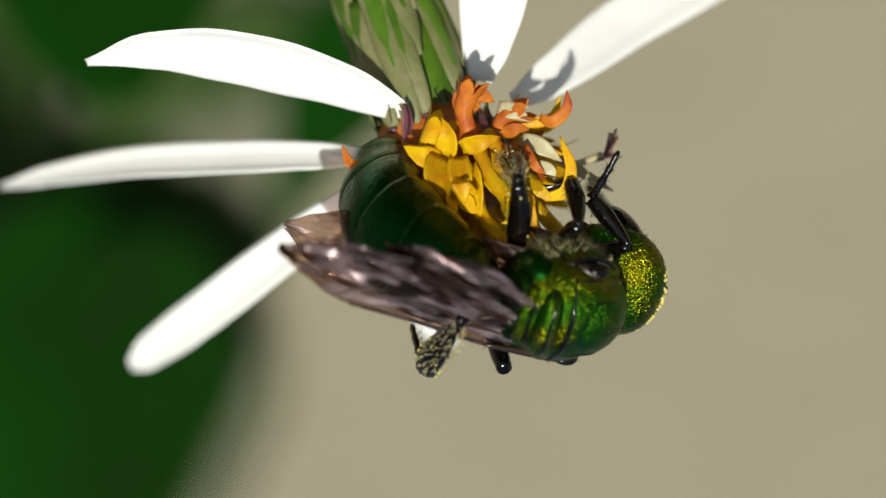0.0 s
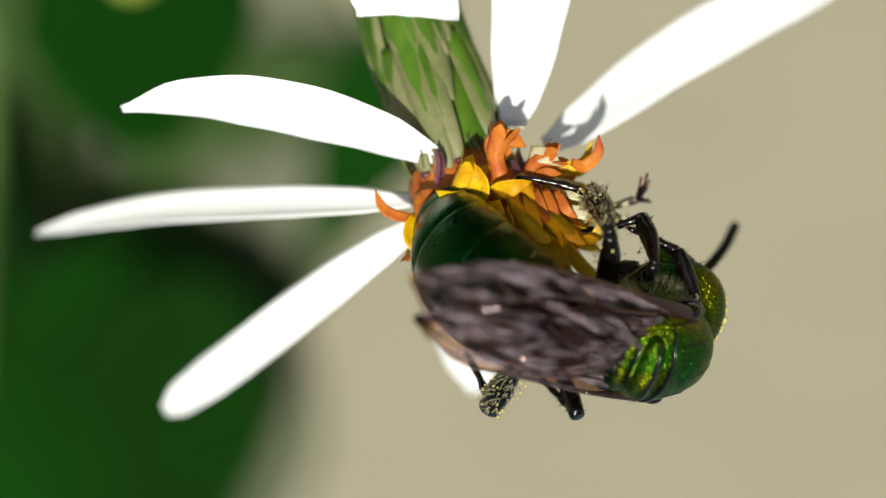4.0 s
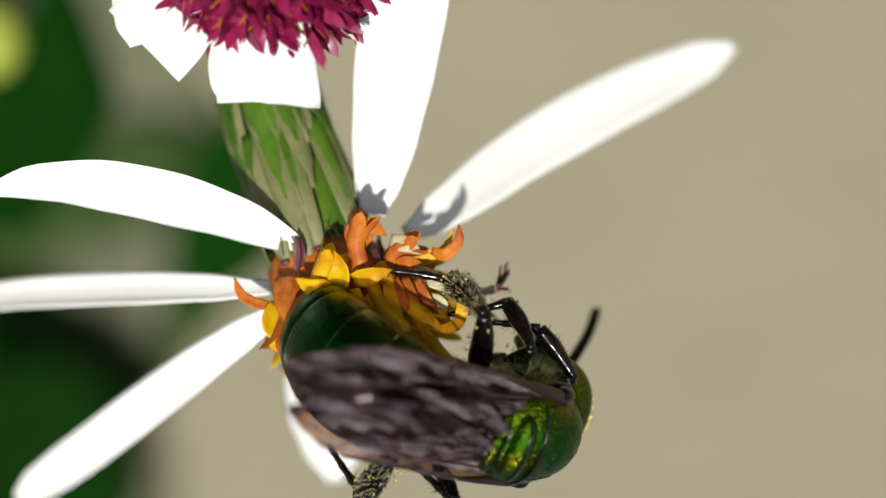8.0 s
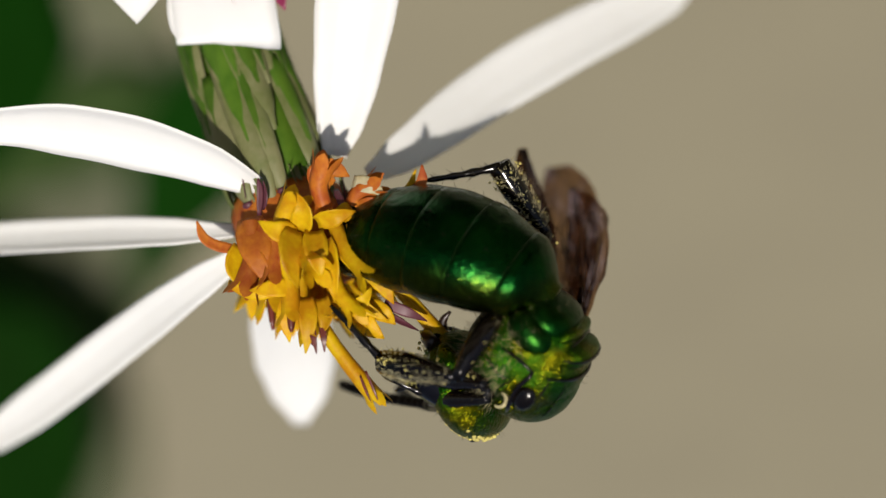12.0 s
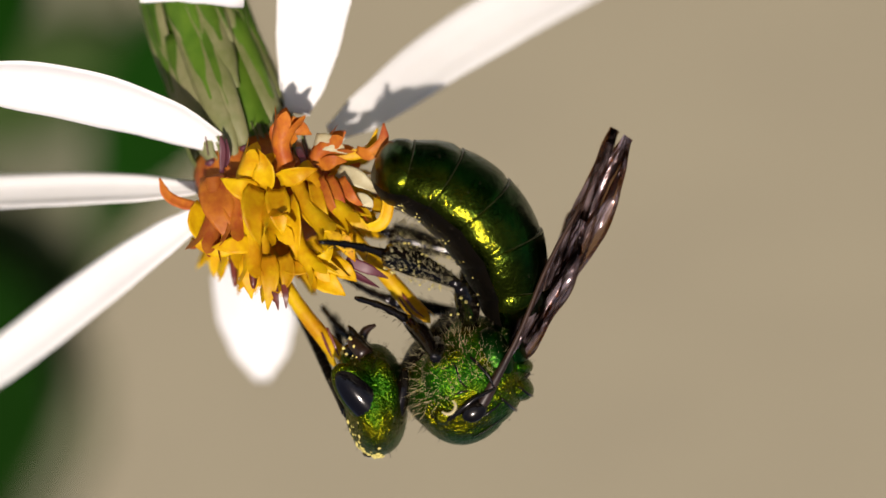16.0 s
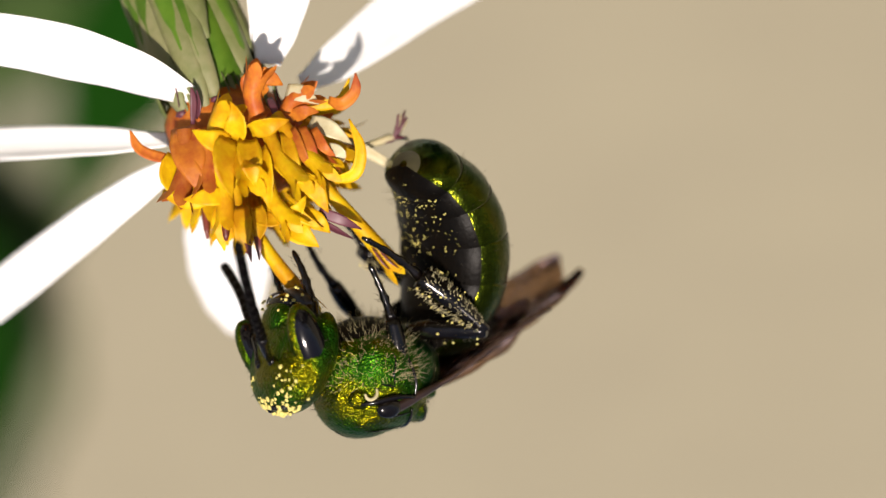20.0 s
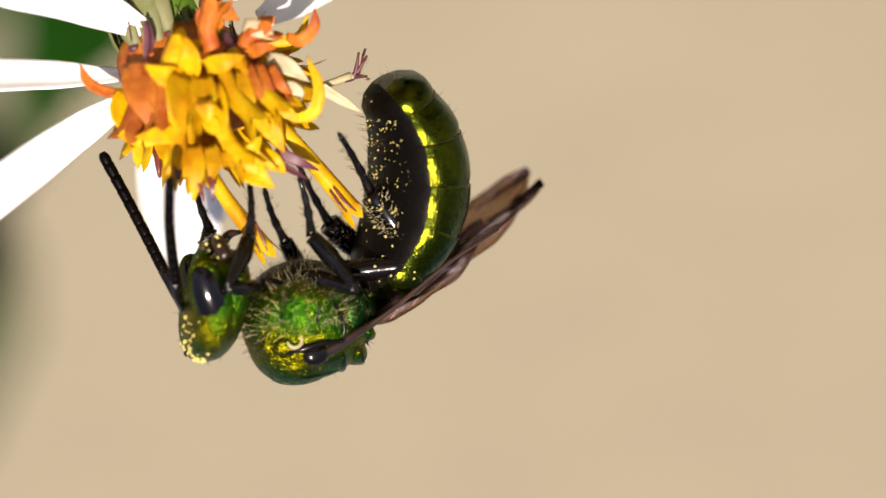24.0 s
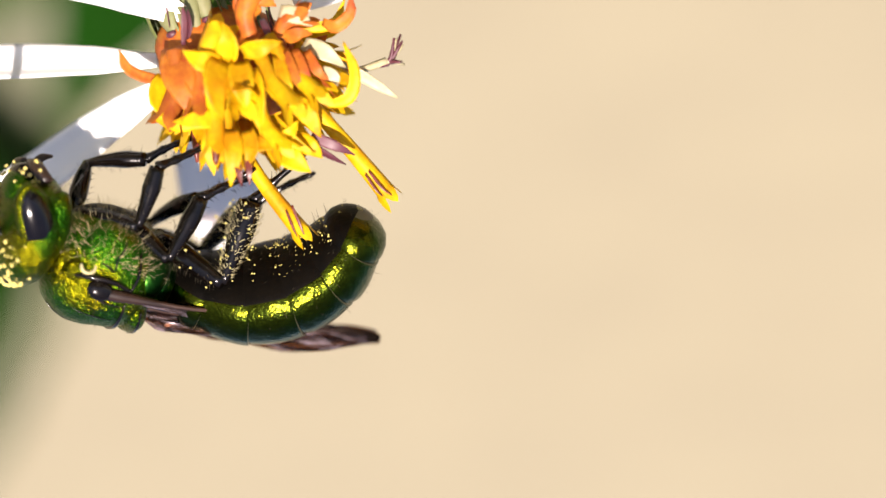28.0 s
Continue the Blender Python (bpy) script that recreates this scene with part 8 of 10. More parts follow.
    walk(BEE['tarsus_fr'], [
        (0, pose(0.000582, 0.000081, -0.000135, -140.98, 82.06, -141.92)), (1, pose(0.000530, 0.000079, -0.000103, -132.34, 83.21, -133.74)),
        (2, pose(0.000510, -0.000178, -0.000106, 50.78, 77.87, 49.41)), (3, pose(0.000478, -0.000177, -0.000088, 103.01, 79.72, 103.90)),
        (3.5, pose(0.000502, -0.000173, -0.000101, 115.52, 79.01, 116.36)), (5.5, pose(0.000438, -0.000160, -0.000066, 57.27, 79.98, 57.86)),
        (6, pose(0.000436, -0.000156, -0.000065, 41.96, 77.58, 42.32)), (7, pose(0.000452, -0.000188, -0.000078, 45.05, 75.92, 45.54)),
        (8, pose(0.000452, -0.000188, -0.000078, 45.05, 75.92, 45.54)), (9, pose(0.000452, -0.000188, -0.000078, 45.05, 75.92, 45.54)),
        (9.4, pose(0.000454, -0.000034, -0.000061, 175.50, -31.96, -178.16)), (9.7, pose(0.000697, 0.000003, -0.000218, 177.72, -75.23, -179.32)),
        (10, pose(0.000684, 0.000041, -0.000208, -175.14, -72.30, 174.72)), (10.3, pose(0.000648, 0.000015, -0.000179, -178.67, -69.94, 176.90)),
        (10.6, pose(0.000785, -0.000011, -0.000304, 179.16, -79.00, 177.81)), (11, pose(0.000700, -0.000046, -0.000223, 173.66, -73.62, -178.45)),
        (11.5, pose(0.000498, -0.000035, -0.000083, 176.69, -33.99, 179.76)), (12, pose(0.000535, -0.000022, -0.000103, 177.36, -48.07, -179.36)),
        (12.3, pose(0.000535, -0.000006, -0.000103, 178.63, -54.82, -179.59)), (13, pose(0.000535, 0.000033, -0.000103, -177.86, -53.89, 179.25)),
        (13.5, pose(0.000531, 0.000020, -0.000100, -179.15, -42.66, 179.91)), (15.5, pose(0.000514, -0.000032, -0.000091, -67.12, -87.45, -20.39)),
        (16, pose(0.000510, -0.000045, -0.000089, 140.17, -42.49, -179.64)), (17, pose(0.000428, 0.000011, -0.000048, 162.27, -45.85, 178.75)),
        (17.5, pose(0.000431, -0.000011, -0.000050, 166.17, -36.28, 179.66)), (18, pose(0.000524, -0.000034, -0.000098, -179.07, -61.70, -177.92)),
        (18.5, pose(0.000498, -0.000020, -0.000082, -177.69, -59.07, -178.61)), (19, pose(0.000606, -0.000006, -0.000148, -165.15, -72.31, -176.83)),
        (19.3, pose(0.000705, -0.000038, -0.000226, 179.50, -74.90, -175.09)), (20, pose(0.000797, -0.000111, -0.000326, 146.67, -81.94, -159.55)),
        (21, pose(0.000969, -0.000079, -0.000588, -3.14, -80.75, -13.17)), (22, pose(0.000971, -0.000099, -0.000598, 1.43, -81.07, -17.38)),
        (22.5, pose(0.001040, -0.000093, -0.000811, -15.52, -69.29, -6.13)), (24.5, pose(0.000790, -0.000071, -0.000313, 162.99, -82.45, -162.33)),
        (25, pose(0.000822, -0.000065, -0.000350, 159.84, -84.57, -157.81)), (25.5, pose(0.000779, -0.000036, -0.000299, 175.19, -81.40, -171.51)),
        (26, pose(0.000970, -0.000007, -0.000582, 17.78, -81.11, -4.77)), (26.5, pose(0.000942, -0.000025, -0.000527, 8.40, -87.78, -13.62)),
        (27, pose(0.000758, -0.000043, -0.000277, -178.32, -82.31, -168.00)), (27.5, pose(0.000881, -0.000017, -0.000426, 30.89, -73.79, -5.69)),
        (28, pose(0.001066, 0.000009, -0.001055, 22.64, -44.64, -0.48))])
    walk(BEE['femur_ml'], [
        (0, pose(0.000080, 0.000420, -0.000900, 151.10, 49.33, 55.66)), (1, pose(0.000080, 0.000420, -0.000900, 155.82, 56.77, 60.35)),
        (2, pose(0.000080, 0.000420, -0.000900, -162.89, 72.03, 105.87)), (3, pose(0.000080, 0.000420, -0.000900, 134.92, 47.15, 51.10)),
        (3.5, pose(0.000080, 0.000420, -0.000900, 132.54, 44.20, 49.28)), (5.5, pose(0.000080, 0.000420, -0.000900, 142.08, 53.04, 56.25)),
        (6, pose(0.000080, 0.000420, -0.000900, 148.43, 48.42, 63.52)), (7, pose(0.000080, 0.000420, -0.000900, 144.50, 50.55, 61.00)),
        (8, pose(0.000080, 0.000420, -0.000900, 144.50, 50.55, 61.00)), (9, pose(0.000080, 0.000420, -0.000900, 144.50, 50.55, 61.00)),
        (9.4, pose(0.000080, 0.000420, -0.000900, -155.44, 52.39, 117.73)), (9.7, pose(0.000080, 0.000420, -0.000900, -144.24, 53.20, 132.88)),
        (10, pose(0.000080, 0.000420, -0.000900, -124.23, 56.45, 159.65)), (10.3, pose(0.000080, 0.000420, -0.000900, -136.92, 52.67, 145.01)),
        (10.6, pose(0.000080, 0.000420, -0.000900, -136.96, 53.65, 145.53)), (11, pose(0.000080, 0.000420, -0.000900, -111.69, 49.57, 178.15)),
        (11.5, pose(0.000080, 0.000420, -0.000900, -83.91, 37.56, -145.73)), (12, pose(0.000080, 0.000420, -0.000900, -78.53, 41.16, -152.29)),
        (12.3, pose(0.000080, 0.000420, -0.000900, -82.29, 42.17, -159.49)), (13, pose(0.000080, 0.000420, -0.000900, -77.80, 41.23, -152.66)),
        (13.5, pose(0.000080, 0.000420, -0.000900, -64.35, 29.92, -119.90)), (15.5, pose(0.000080, 0.000420, -0.000900, 89.71, 61.42, 36.90)),
        (16, pose(0.000080, 0.000420, -0.000900, 82.02, 59.09, 28.57)), (17, pose(0.000080, 0.000420, -0.000900, 84.81, 60.81, 32.95)),
        (17.5, pose(0.000080, 0.000420, -0.000900, 113.16, 57.41, 66.01)), (18, pose(0.000080, 0.000420, -0.000900, 109.29, 65.71, 60.95)),
        (18.5, pose(0.000080, 0.000420, -0.000900, 128.54, 64.50, 82.24)), (19, pose(0.000080, 0.000420, -0.000900, 131.85, 66.96, 86.12)),
        (19.3, pose(0.000080, 0.000420, -0.000900, 122.55, 70.41, 76.58)), (20, pose(0.000080, 0.000420, -0.000900, 116.30, 63.42, 72.46)),
        (21, pose(0.000080, 0.000420, -0.000900, 98.04, 64.62, 50.48)), (22, pose(0.000080, 0.000420, -0.000900, 80.59, 62.22, 31.89)),
        (22.5, pose(0.000080, 0.000420, -0.000900, 70.15, 60.16, 20.59)), (24.5, pose(0.000080, 0.000420, -0.000900, 166.53, 45.37, 122.85)),
        (25, pose(0.000080, 0.000420, -0.000900, 166.22, 44.22, 123.30)), (25.5, pose(0.000080, 0.000420, -0.000900, 160.13, 41.05, 121.46)),
        (26, pose(0.000080, 0.000420, -0.000900, -172.34, 60.09, 144.27)), (26.5, pose(0.000080, 0.000420, -0.000900, -149.70, 70.89, 167.02)),
        (27, pose(0.000080, 0.000420, -0.000900, -128.98, 65.73, -173.00)), (27.5, pose(0.000080, 0.000420, -0.000900, -105.10, 55.21, -154.16)),
        (28, pose(0.000080, 0.000420, -0.000900, -79.37, 30.49, -121.18))])
    walk(BEE['tibia_ml'], [
        (0, pose(0.000000, 0.000000, -0.001150, -177.27, -64.26, 179.88)), (1, pose(0.000000, 0.000000, -0.001150, -179.24, -70.11, -177.91)),
        (2, pose(0.000000, 0.000000, -0.001150, -175.02, -63.51, 178.70)), (3, pose(0.000000, 0.000000, -0.001150, 174.74, -65.43, -174.92)),
        (3.5, pose(0.000000, 0.000000, -0.001150, 174.29, -67.28, -174.71)), (5.5, pose(0.000000, 0.000000, -0.001150, 175.48, -58.87, -176.59)),
        (6, pose(0.000000, 0.000000, -0.001150, 174.99, -62.15, -176.38)), (7, pose(0.000000, 0.000000, -0.001150, 175.50, -63.00, -177.13)),
        (8, pose(0.000000, 0.000000, -0.001150, 175.50, -63.00, -177.13)), (9, pose(0.000000, 0.000000, -0.001150, 175.50, -63.00, -177.13)),
        (9.4, pose(0.000000, 0.000000, -0.001150, 178.00, -68.35, -179.42)), (9.7, pose(0.000000, 0.000000, -0.001150, -179.30, -78.59, 178.10)),
        (10, pose(0.000000, 0.000000, -0.001150, -2.37, -57.94, 1.80)), (10.3, pose(0.000000, 0.000000, -0.001150, -1.75, -72.37, 2.15)),
        (10.6, pose(0.000000, 0.000000, -0.001150, -0.72, -81.22, 2.18)), (11, pose(0.000000, 0.000000, -0.001150, 3.66, -80.91, -0.72)),
        (11.5, pose(0.000000, 0.000000, -0.001150, 3.19, -33.61, 0.88)), (12, pose(0.000000, 0.000000, -0.001150, 0.78, -65.76, 3.92)),
        (12.3, pose(0.000000, 0.000000, -0.001150, -17.04, -86.34, 21.38)), (13, pose(0.000000, 0.000000, -0.001150, -0.98, -82.34, 5.18)),
        (13.5, pose(0.000000, 0.000000, -0.001150, 3.39, -36.74, 0.69)), (15.5, pose(0.000000, 0.000000, -0.001150, -177.54, -59.54, 179.95)),
        (16, pose(0.000000, 0.000000, -0.001150, -178.14, -61.77, -179.77)), (17, pose(0.000000, 0.000000, -0.001150, -179.05, -56.34, -179.55)),
        (17.5, pose(0.000000, 0.000000, -0.001150, -178.63, -46.73, -179.60)), (18, pose(0.000000, 0.000000, -0.001150, -178.37, -51.26, -179.51)),
        (18.5, pose(0.000000, 0.000000, -0.001150, -178.81, -45.53, -179.59)), (19, pose(0.000000, 0.000000, -0.001150, -179.31, -45.03, -179.62)),
        (19.3, pose(0.000000, 0.000000, -0.001150, -179.08, -48.58, -179.48)), (20, pose(0.000000, 0.000000, -0.001150, -178.38, -46.93, -179.27)),
        (21, pose(0.000000, 0.000000, -0.001150, -178.35, -56.81, -179.39)), (22, pose(0.000000, 0.000000, -0.001150, -177.53, -55.31, -179.24)),
        (22.5, pose(0.000000, 0.000000, -0.001150, -178.00, -62.25, -179.14)), (24.5, pose(0.000000, 0.000000, -0.001150, -178.73, -27.05, -179.71)),
        (25, pose(0.000000, 0.000000, -0.001150, -179.05, -26.88, -179.75)), (25.5, pose(0.000000, 0.000000, -0.001150, 179.06, -26.34, -179.86)),
        (26, pose(0.000000, 0.000000, -0.001150, 177.17, -32.12, -179.99)), (26.5, pose(0.000000, 0.000000, -0.001150, 177.66, -32.24, -179.85)),
        (27, pose(0.000000, 0.000000, -0.001150, 178.18, -29.59, -179.73)), (27.5, pose(0.000000, 0.000000, -0.001150, 179.86, -40.69, -179.74)),
        (28, pose(0.000000, 0.000000, -0.001150, 179.03, -85.24, -177.27))])
    walk(BEE['tarsus_ml'], [
        (0, pose(0.001076, 0.000055, -0.000631, 126.03, 21.60, 178.35)), (1, pose(0.001124, 0.000057, -0.000743, 128.02, 13.21, 179.62)),
        (2, pose(0.001068, 0.000080, -0.000619, 133.34, -36.83, 179.91)), (3, pose(0.001089, -0.000013, -0.000655, 117.23, 26.76, 178.85)),
        (3.5, pose(0.001104, -0.000017, -0.000690, 117.28, 31.68, 178.05)), (5.5, pose(0.001024, -0.000034, -0.000534, 123.30, 6.52, 177.85)),
        (6, pose(0.001058, -0.000038, -0.000593, 118.89, 8.66, 177.08)), (7, pose(0.001066, -0.000041, -0.000608, 119.33, 13.60, 176.60)),
        (8, pose(0.001066, -0.000041, -0.000608, 119.33, 13.60, 176.60)), (9, pose(0.001066, -0.000041, -0.000608, 119.33, 13.60, 176.60)),
        (9.4, pose(0.001112, -0.000031, -0.000709, 137.38, -23.31, 176.25)), (9.7, pose(0.001172, -0.000024, -0.000913, 152.25, -38.80, 175.77)),
        (10, pose(0.001014, -0.000018, -0.001785, 167.25, -53.90, 175.46)), (10.3, pose(0.001140, 0.000006, -0.001512, 179.02, -43.94, 179.57)),
        (10.6, pose(0.001181, 0.000030, -0.001333, -164.09, -43.65, -176.59)), (11, pose(0.001179, 0.000061, -0.001338, -151.94, -42.63, -172.28)),
        (11.5, pose(0.000660, 0.000077, -0.002144, -147.22, -52.90, -168.78)), (12, pose(0.000972, 0.000081, -0.001578, -136.67, -31.81, -173.23)),
        (12.3, pose(0.001191, 0.000090, -0.001223, -132.98, -16.73, -173.62)), (13, pose(0.001182, 0.000087, -0.001309, -137.75, -17.98, -173.70)),
        (13.5, pose(0.000713, 0.000079, -0.002107, -139.26, -39.73, -172.53)), (15.5, pose(0.001030, 0.000050, -0.000545, -83.91, -88.70, 86.30)),
        (16, pose(0.001053, 0.000043, -0.000584, -23.87, -87.71, 25.92)), (17, pose(0.000995, 0.000028, -0.000487, -163.81, -87.91, 165.53)),
        (17.5, pose(0.000870, 0.000035, -0.000331, -173.90, -79.70, 175.88)), (18, pose(0.000933, 0.000042, -0.000402, -169.62, -83.78, 171.96)),
        (18.5, pose(0.000853, 0.000031, -0.000313, -174.79, -79.08, 176.63)), (19, pose(0.000846, 0.000020, -0.000305, -176.73, -78.95, 178.13)),
        (19.3, pose(0.000897, 0.000027, -0.000359, -174.47, -82.34, 176.38)), (20, pose(0.000873, 0.000045, -0.000334, -171.57, -80.98, 174.59)),
        (21, pose(0.001000, 0.000045, -0.000496, -119.40, -88.90, 122.17)), (22, pose(0.000981, 0.000065, -0.000470, -132.26, -88.03, 136.03)),
        (22.5, pose(0.001057, 0.000058, -0.000593, -12.38, -85.81, 15.90)), (24.5, pose(0.000544, 0.000029, -0.000085, -177.31, -52.12, 179.29)),
        (25, pose(0.000540, 0.000022, -0.000084, -177.94, -48.58, 179.62)), (25.5, pose(0.000530, -0.000018, -0.000079, 179.24, -40.53, -179.58)),
        (26, pose(0.000635, -0.000059, -0.000138, 174.65, -63.49, -176.78)), (26.5, pose(0.000637, -0.000047, -0.000140, 175.44, -64.08, -176.81)),
        (27, pose(0.000591, -0.000035, -0.000110, 176.92, -59.90, -177.55)), (27.5, pose(0.000780, 0.000001, -0.000243, 179.80, -74.42, -179.15)),
        (28, pose(0.001192, 0.000037, -0.001050, 0.72, -72.90, 1.62))])
    walk(BEE['femur_mr'], [
        (0, pose(0.000080, -0.000420, -0.000900, -1.79, -62.61, -110.79)), (1, pose(0.000080, -0.000420, -0.000900, 4.57, -64.75, -115.55)),
        (2, pose(0.000080, -0.000420, -0.000900, -12.77, -63.01, -115.29)), (3, pose(0.000080, -0.000420, -0.000900, -4.04, -68.90, -116.50)),
        (3.5, pose(0.000080, -0.000420, -0.000900, 0.24, -67.22, -118.53)), (5.5, pose(0.000080, -0.000420, -0.000900, 43.71, -67.78, -150.69)),
        (6, pose(0.000080, -0.000420, -0.000900, 17.52, -64.13, -130.43)), (7, pose(0.000080, -0.000420, -0.000900, 26.81, -66.87, -129.19)),
        (8, pose(0.000080, -0.000420, -0.000900, 26.81, -66.87, -129.19)), (9, pose(0.000080, -0.000420, -0.000900, 26.81, -66.87, -129.19)),
        (9.4, pose(0.000080, -0.000420, -0.000900, -19.99, -56.35, -108.41)), (9.7, pose(0.000080, -0.000420, -0.000900, -133.48, 33.36, -77.16)),
        (10, pose(0.000080, -0.000420, -0.000900, -118.20, 11.46, -71.91)), (10.3, pose(0.000080, -0.000420, -0.000900, -91.32, 10.86, -38.36)),
        (10.6, pose(0.000080, -0.000420, -0.000900, -53.70, 7.24, -9.15)), (11, pose(0.000080, -0.000420, -0.000900, -107.91, 39.76, 7.17)),
        (11.5, pose(0.000080, -0.000420, -0.000900, -142.68, 33.46, -0.51)), (12, pose(0.000080, -0.000420, -0.000900, -147.83, 26.67, 9.68)),
        (12.3, pose(0.000080, -0.000420, -0.000900, -151.44, 21.32, 15.60)), (13, pose(0.000080, -0.000420, -0.000900, -143.73, 9.43, 7.16)),
        (13.5, pose(0.000080, -0.000420, -0.000900, -126.53, 14.97, 6.75)), (15.5, pose(0.000080, -0.000420, -0.000900, -129.68, 79.98, -32.17)),
        (16, pose(0.000080, -0.000420, -0.000900, -143.25, 81.45, -46.19)), (17, pose(0.000080, -0.000420, -0.000900, 158.24, 62.23, -115.48)),
        (17.5, pose(0.000080, -0.000420, -0.000900, 165.52, 16.21, -133.65)), (18, pose(0.000080, -0.000420, -0.000900, 172.48, 31.65, -130.96)),
        (18.5, pose(0.000080, -0.000420, -0.000900, 174.16, 4.19, -131.89)), (19, pose(0.000080, -0.000420, -0.000900, -165.94, 10.57, -128.36)),
        (19.3, pose(0.000080, -0.000420, -0.000900, -178.55, 21.71, -128.89)), (20, pose(0.000080, -0.000420, -0.000900, 174.29, 26.89, -126.90)),
        (21, pose(0.000080, -0.000420, -0.000900, -178.28, 45.65, -124.30)), (22, pose(0.000080, -0.000420, -0.000900, -177.28, 48.00, -115.26)),
        (22.5, pose(0.000080, -0.000420, -0.000900, 166.73, 55.89, -113.15)), (24.5, pose(0.000080, -0.000420, -0.000900, 166.86, 80.66, -150.71)),
        (25, pose(0.000080, -0.000420, -0.000900, 32.18, 84.87, 75.45)), (25.5, pose(0.000080, -0.000420, -0.000900, -3.90, 76.18, 42.80)),
        (26, pose(0.000080, -0.000420, -0.000900, -12.91, 83.15, 33.29)), (26.5, pose(0.000080, -0.000420, -0.000900, -104.91, 87.81, -28.14)),
        (27, pose(0.000080, -0.000420, -0.000900, -147.16, 74.05, -73.94)), (27.5, pose(0.000080, -0.000420, -0.000900, -177.87, 69.41, -120.05)),
        (28, pose(0.000080, -0.000420, -0.000900, 171.11, 64.19, -149.65))])
    walk(BEE['tibia_mr'], [
        (0, pose(0.000000, 0.000000, -0.001150, 133.39, -72.31, -130.49)), (1, pose(0.000000, 0.000000, -0.001150, 134.64, -75.39, -132.52)),
        (2, pose(0.000000, 0.000000, -0.001150, 92.28, -73.87, -102.19)), (3, pose(0.000000, 0.000000, -0.001150, 98.32, -85.47, -103.81)),
        (3.5, pose(0.000000, 0.000000, -0.001150, 143.59, -84.29, -147.92)), (5.5, pose(0.000000, 0.000000, -0.001150, -21.90, -83.99, 22.10)),
        (6, pose(0.000000, 0.000000, -0.001150, -128.53, -85.42, 129.72)), (7, pose(0.000000, 0.000000, -0.001150, -140.63, -87.17, 142.83)),
        (8, pose(0.000000, 0.000000, -0.001150, -140.63, -87.17, 142.83)), (9, pose(0.000000, 0.000000, -0.001150, -140.63, -87.17, 142.83)),
        (9.4, pose(0.000000, 0.000000, -0.001150, 178.22, -87.44, 178.89)), (9.7, pose(0.000000, 0.000000, -0.001150, 170.71, -75.33, -175.19)),
        (10, pose(0.000000, 0.000000, -0.001150, 171.89, -35.00, -176.94)), (10.3, pose(0.000000, 0.000000, -0.001150, 171.87, -43.13, -176.92)),
        (10.6, pose(0.000000, 0.000000, -0.001150, 168.90, -69.76, -174.24)), (11, pose(0.000000, 0.000000, -0.001150, 167.48, -77.23, -172.54)),
        (11.5, pose(0.000000, 0.000000, -0.001150, 176.24, -48.37, -178.83)), (12, pose(0.000000, 0.000000, -0.001150, 179.97, -72.85, 179.45)),
        (12.3, pose(0.000000, 0.000000, -0.001150, -179.64, -85.22, 179.80)), (13, pose(0.000000, 0.000000, -0.001150, -179.38, -72.08, -178.74)),
        (13.5, pose(0.000000, 0.000000, -0.001150, -179.24, -49.68, -179.57)), (15.5, pose(0.000000, 0.000000, -0.001150, 178.24, -31.02, 179.83)),
        (16, pose(0.000000, 0.000000, -0.001150, 177.55, -28.15, 179.72)), (17, pose(0.000000, 0.000000, -0.001150, -176.04, -23.84, 179.83)),
        (17.5, pose(0.000000, 0.000000, -0.001150, -177.12, -23.36, 179.81)), (18, pose(0.000000, 0.000000, -0.001150, -178.19, -22.88, 179.77)),
        (18.5, pose(0.000000, 0.000000, -0.001150, -178.66, -23.30, 179.86)), (19, pose(0.000000, 0.000000, -0.001150, -179.14, -23.72, 179.95)),
        (19.3, pose(0.000000, 0.000000, -0.001150, -179.90, -22.85, 179.90)), (20, pose(0.000000, 0.000000, -0.001150, 178.33, -20.82, 179.73)),
        (21, pose(0.000000, 0.000000, -0.001150, -179.81, -22.61, -179.99)), (22, pose(0.000000, 0.000000, -0.001150, 176.17, -20.87, 179.47)),
        (22.5, pose(0.000000, 0.000000, -0.001150, 176.93, -21.56, 179.62)), (24.5, pose(0.000000, 0.000000, -0.001150, 179.93, -46.19, -179.87)),
        (25, pose(0.000000, 0.000000, -0.001150, -179.45, -57.94, -179.67)), (25.5, pose(0.000000, 0.000000, -0.001150, -179.96, -65.14, -179.44)),
        (26, pose(0.000000, 0.000000, -0.001150, 179.46, -70.31, -179.12)), (26.5, pose(0.000000, 0.000000, -0.001150, 178.86, -57.50, -179.76)),
        (27, pose(0.000000, 0.000000, -0.001150, 177.84, -45.19, 179.98)), (27.5, pose(0.000000, 0.000000, -0.001150, 179.51, -45.38, -179.98)),
        (28, pose(0.000000, 0.000000, -0.001150, -179.00, -73.53, -179.78))])
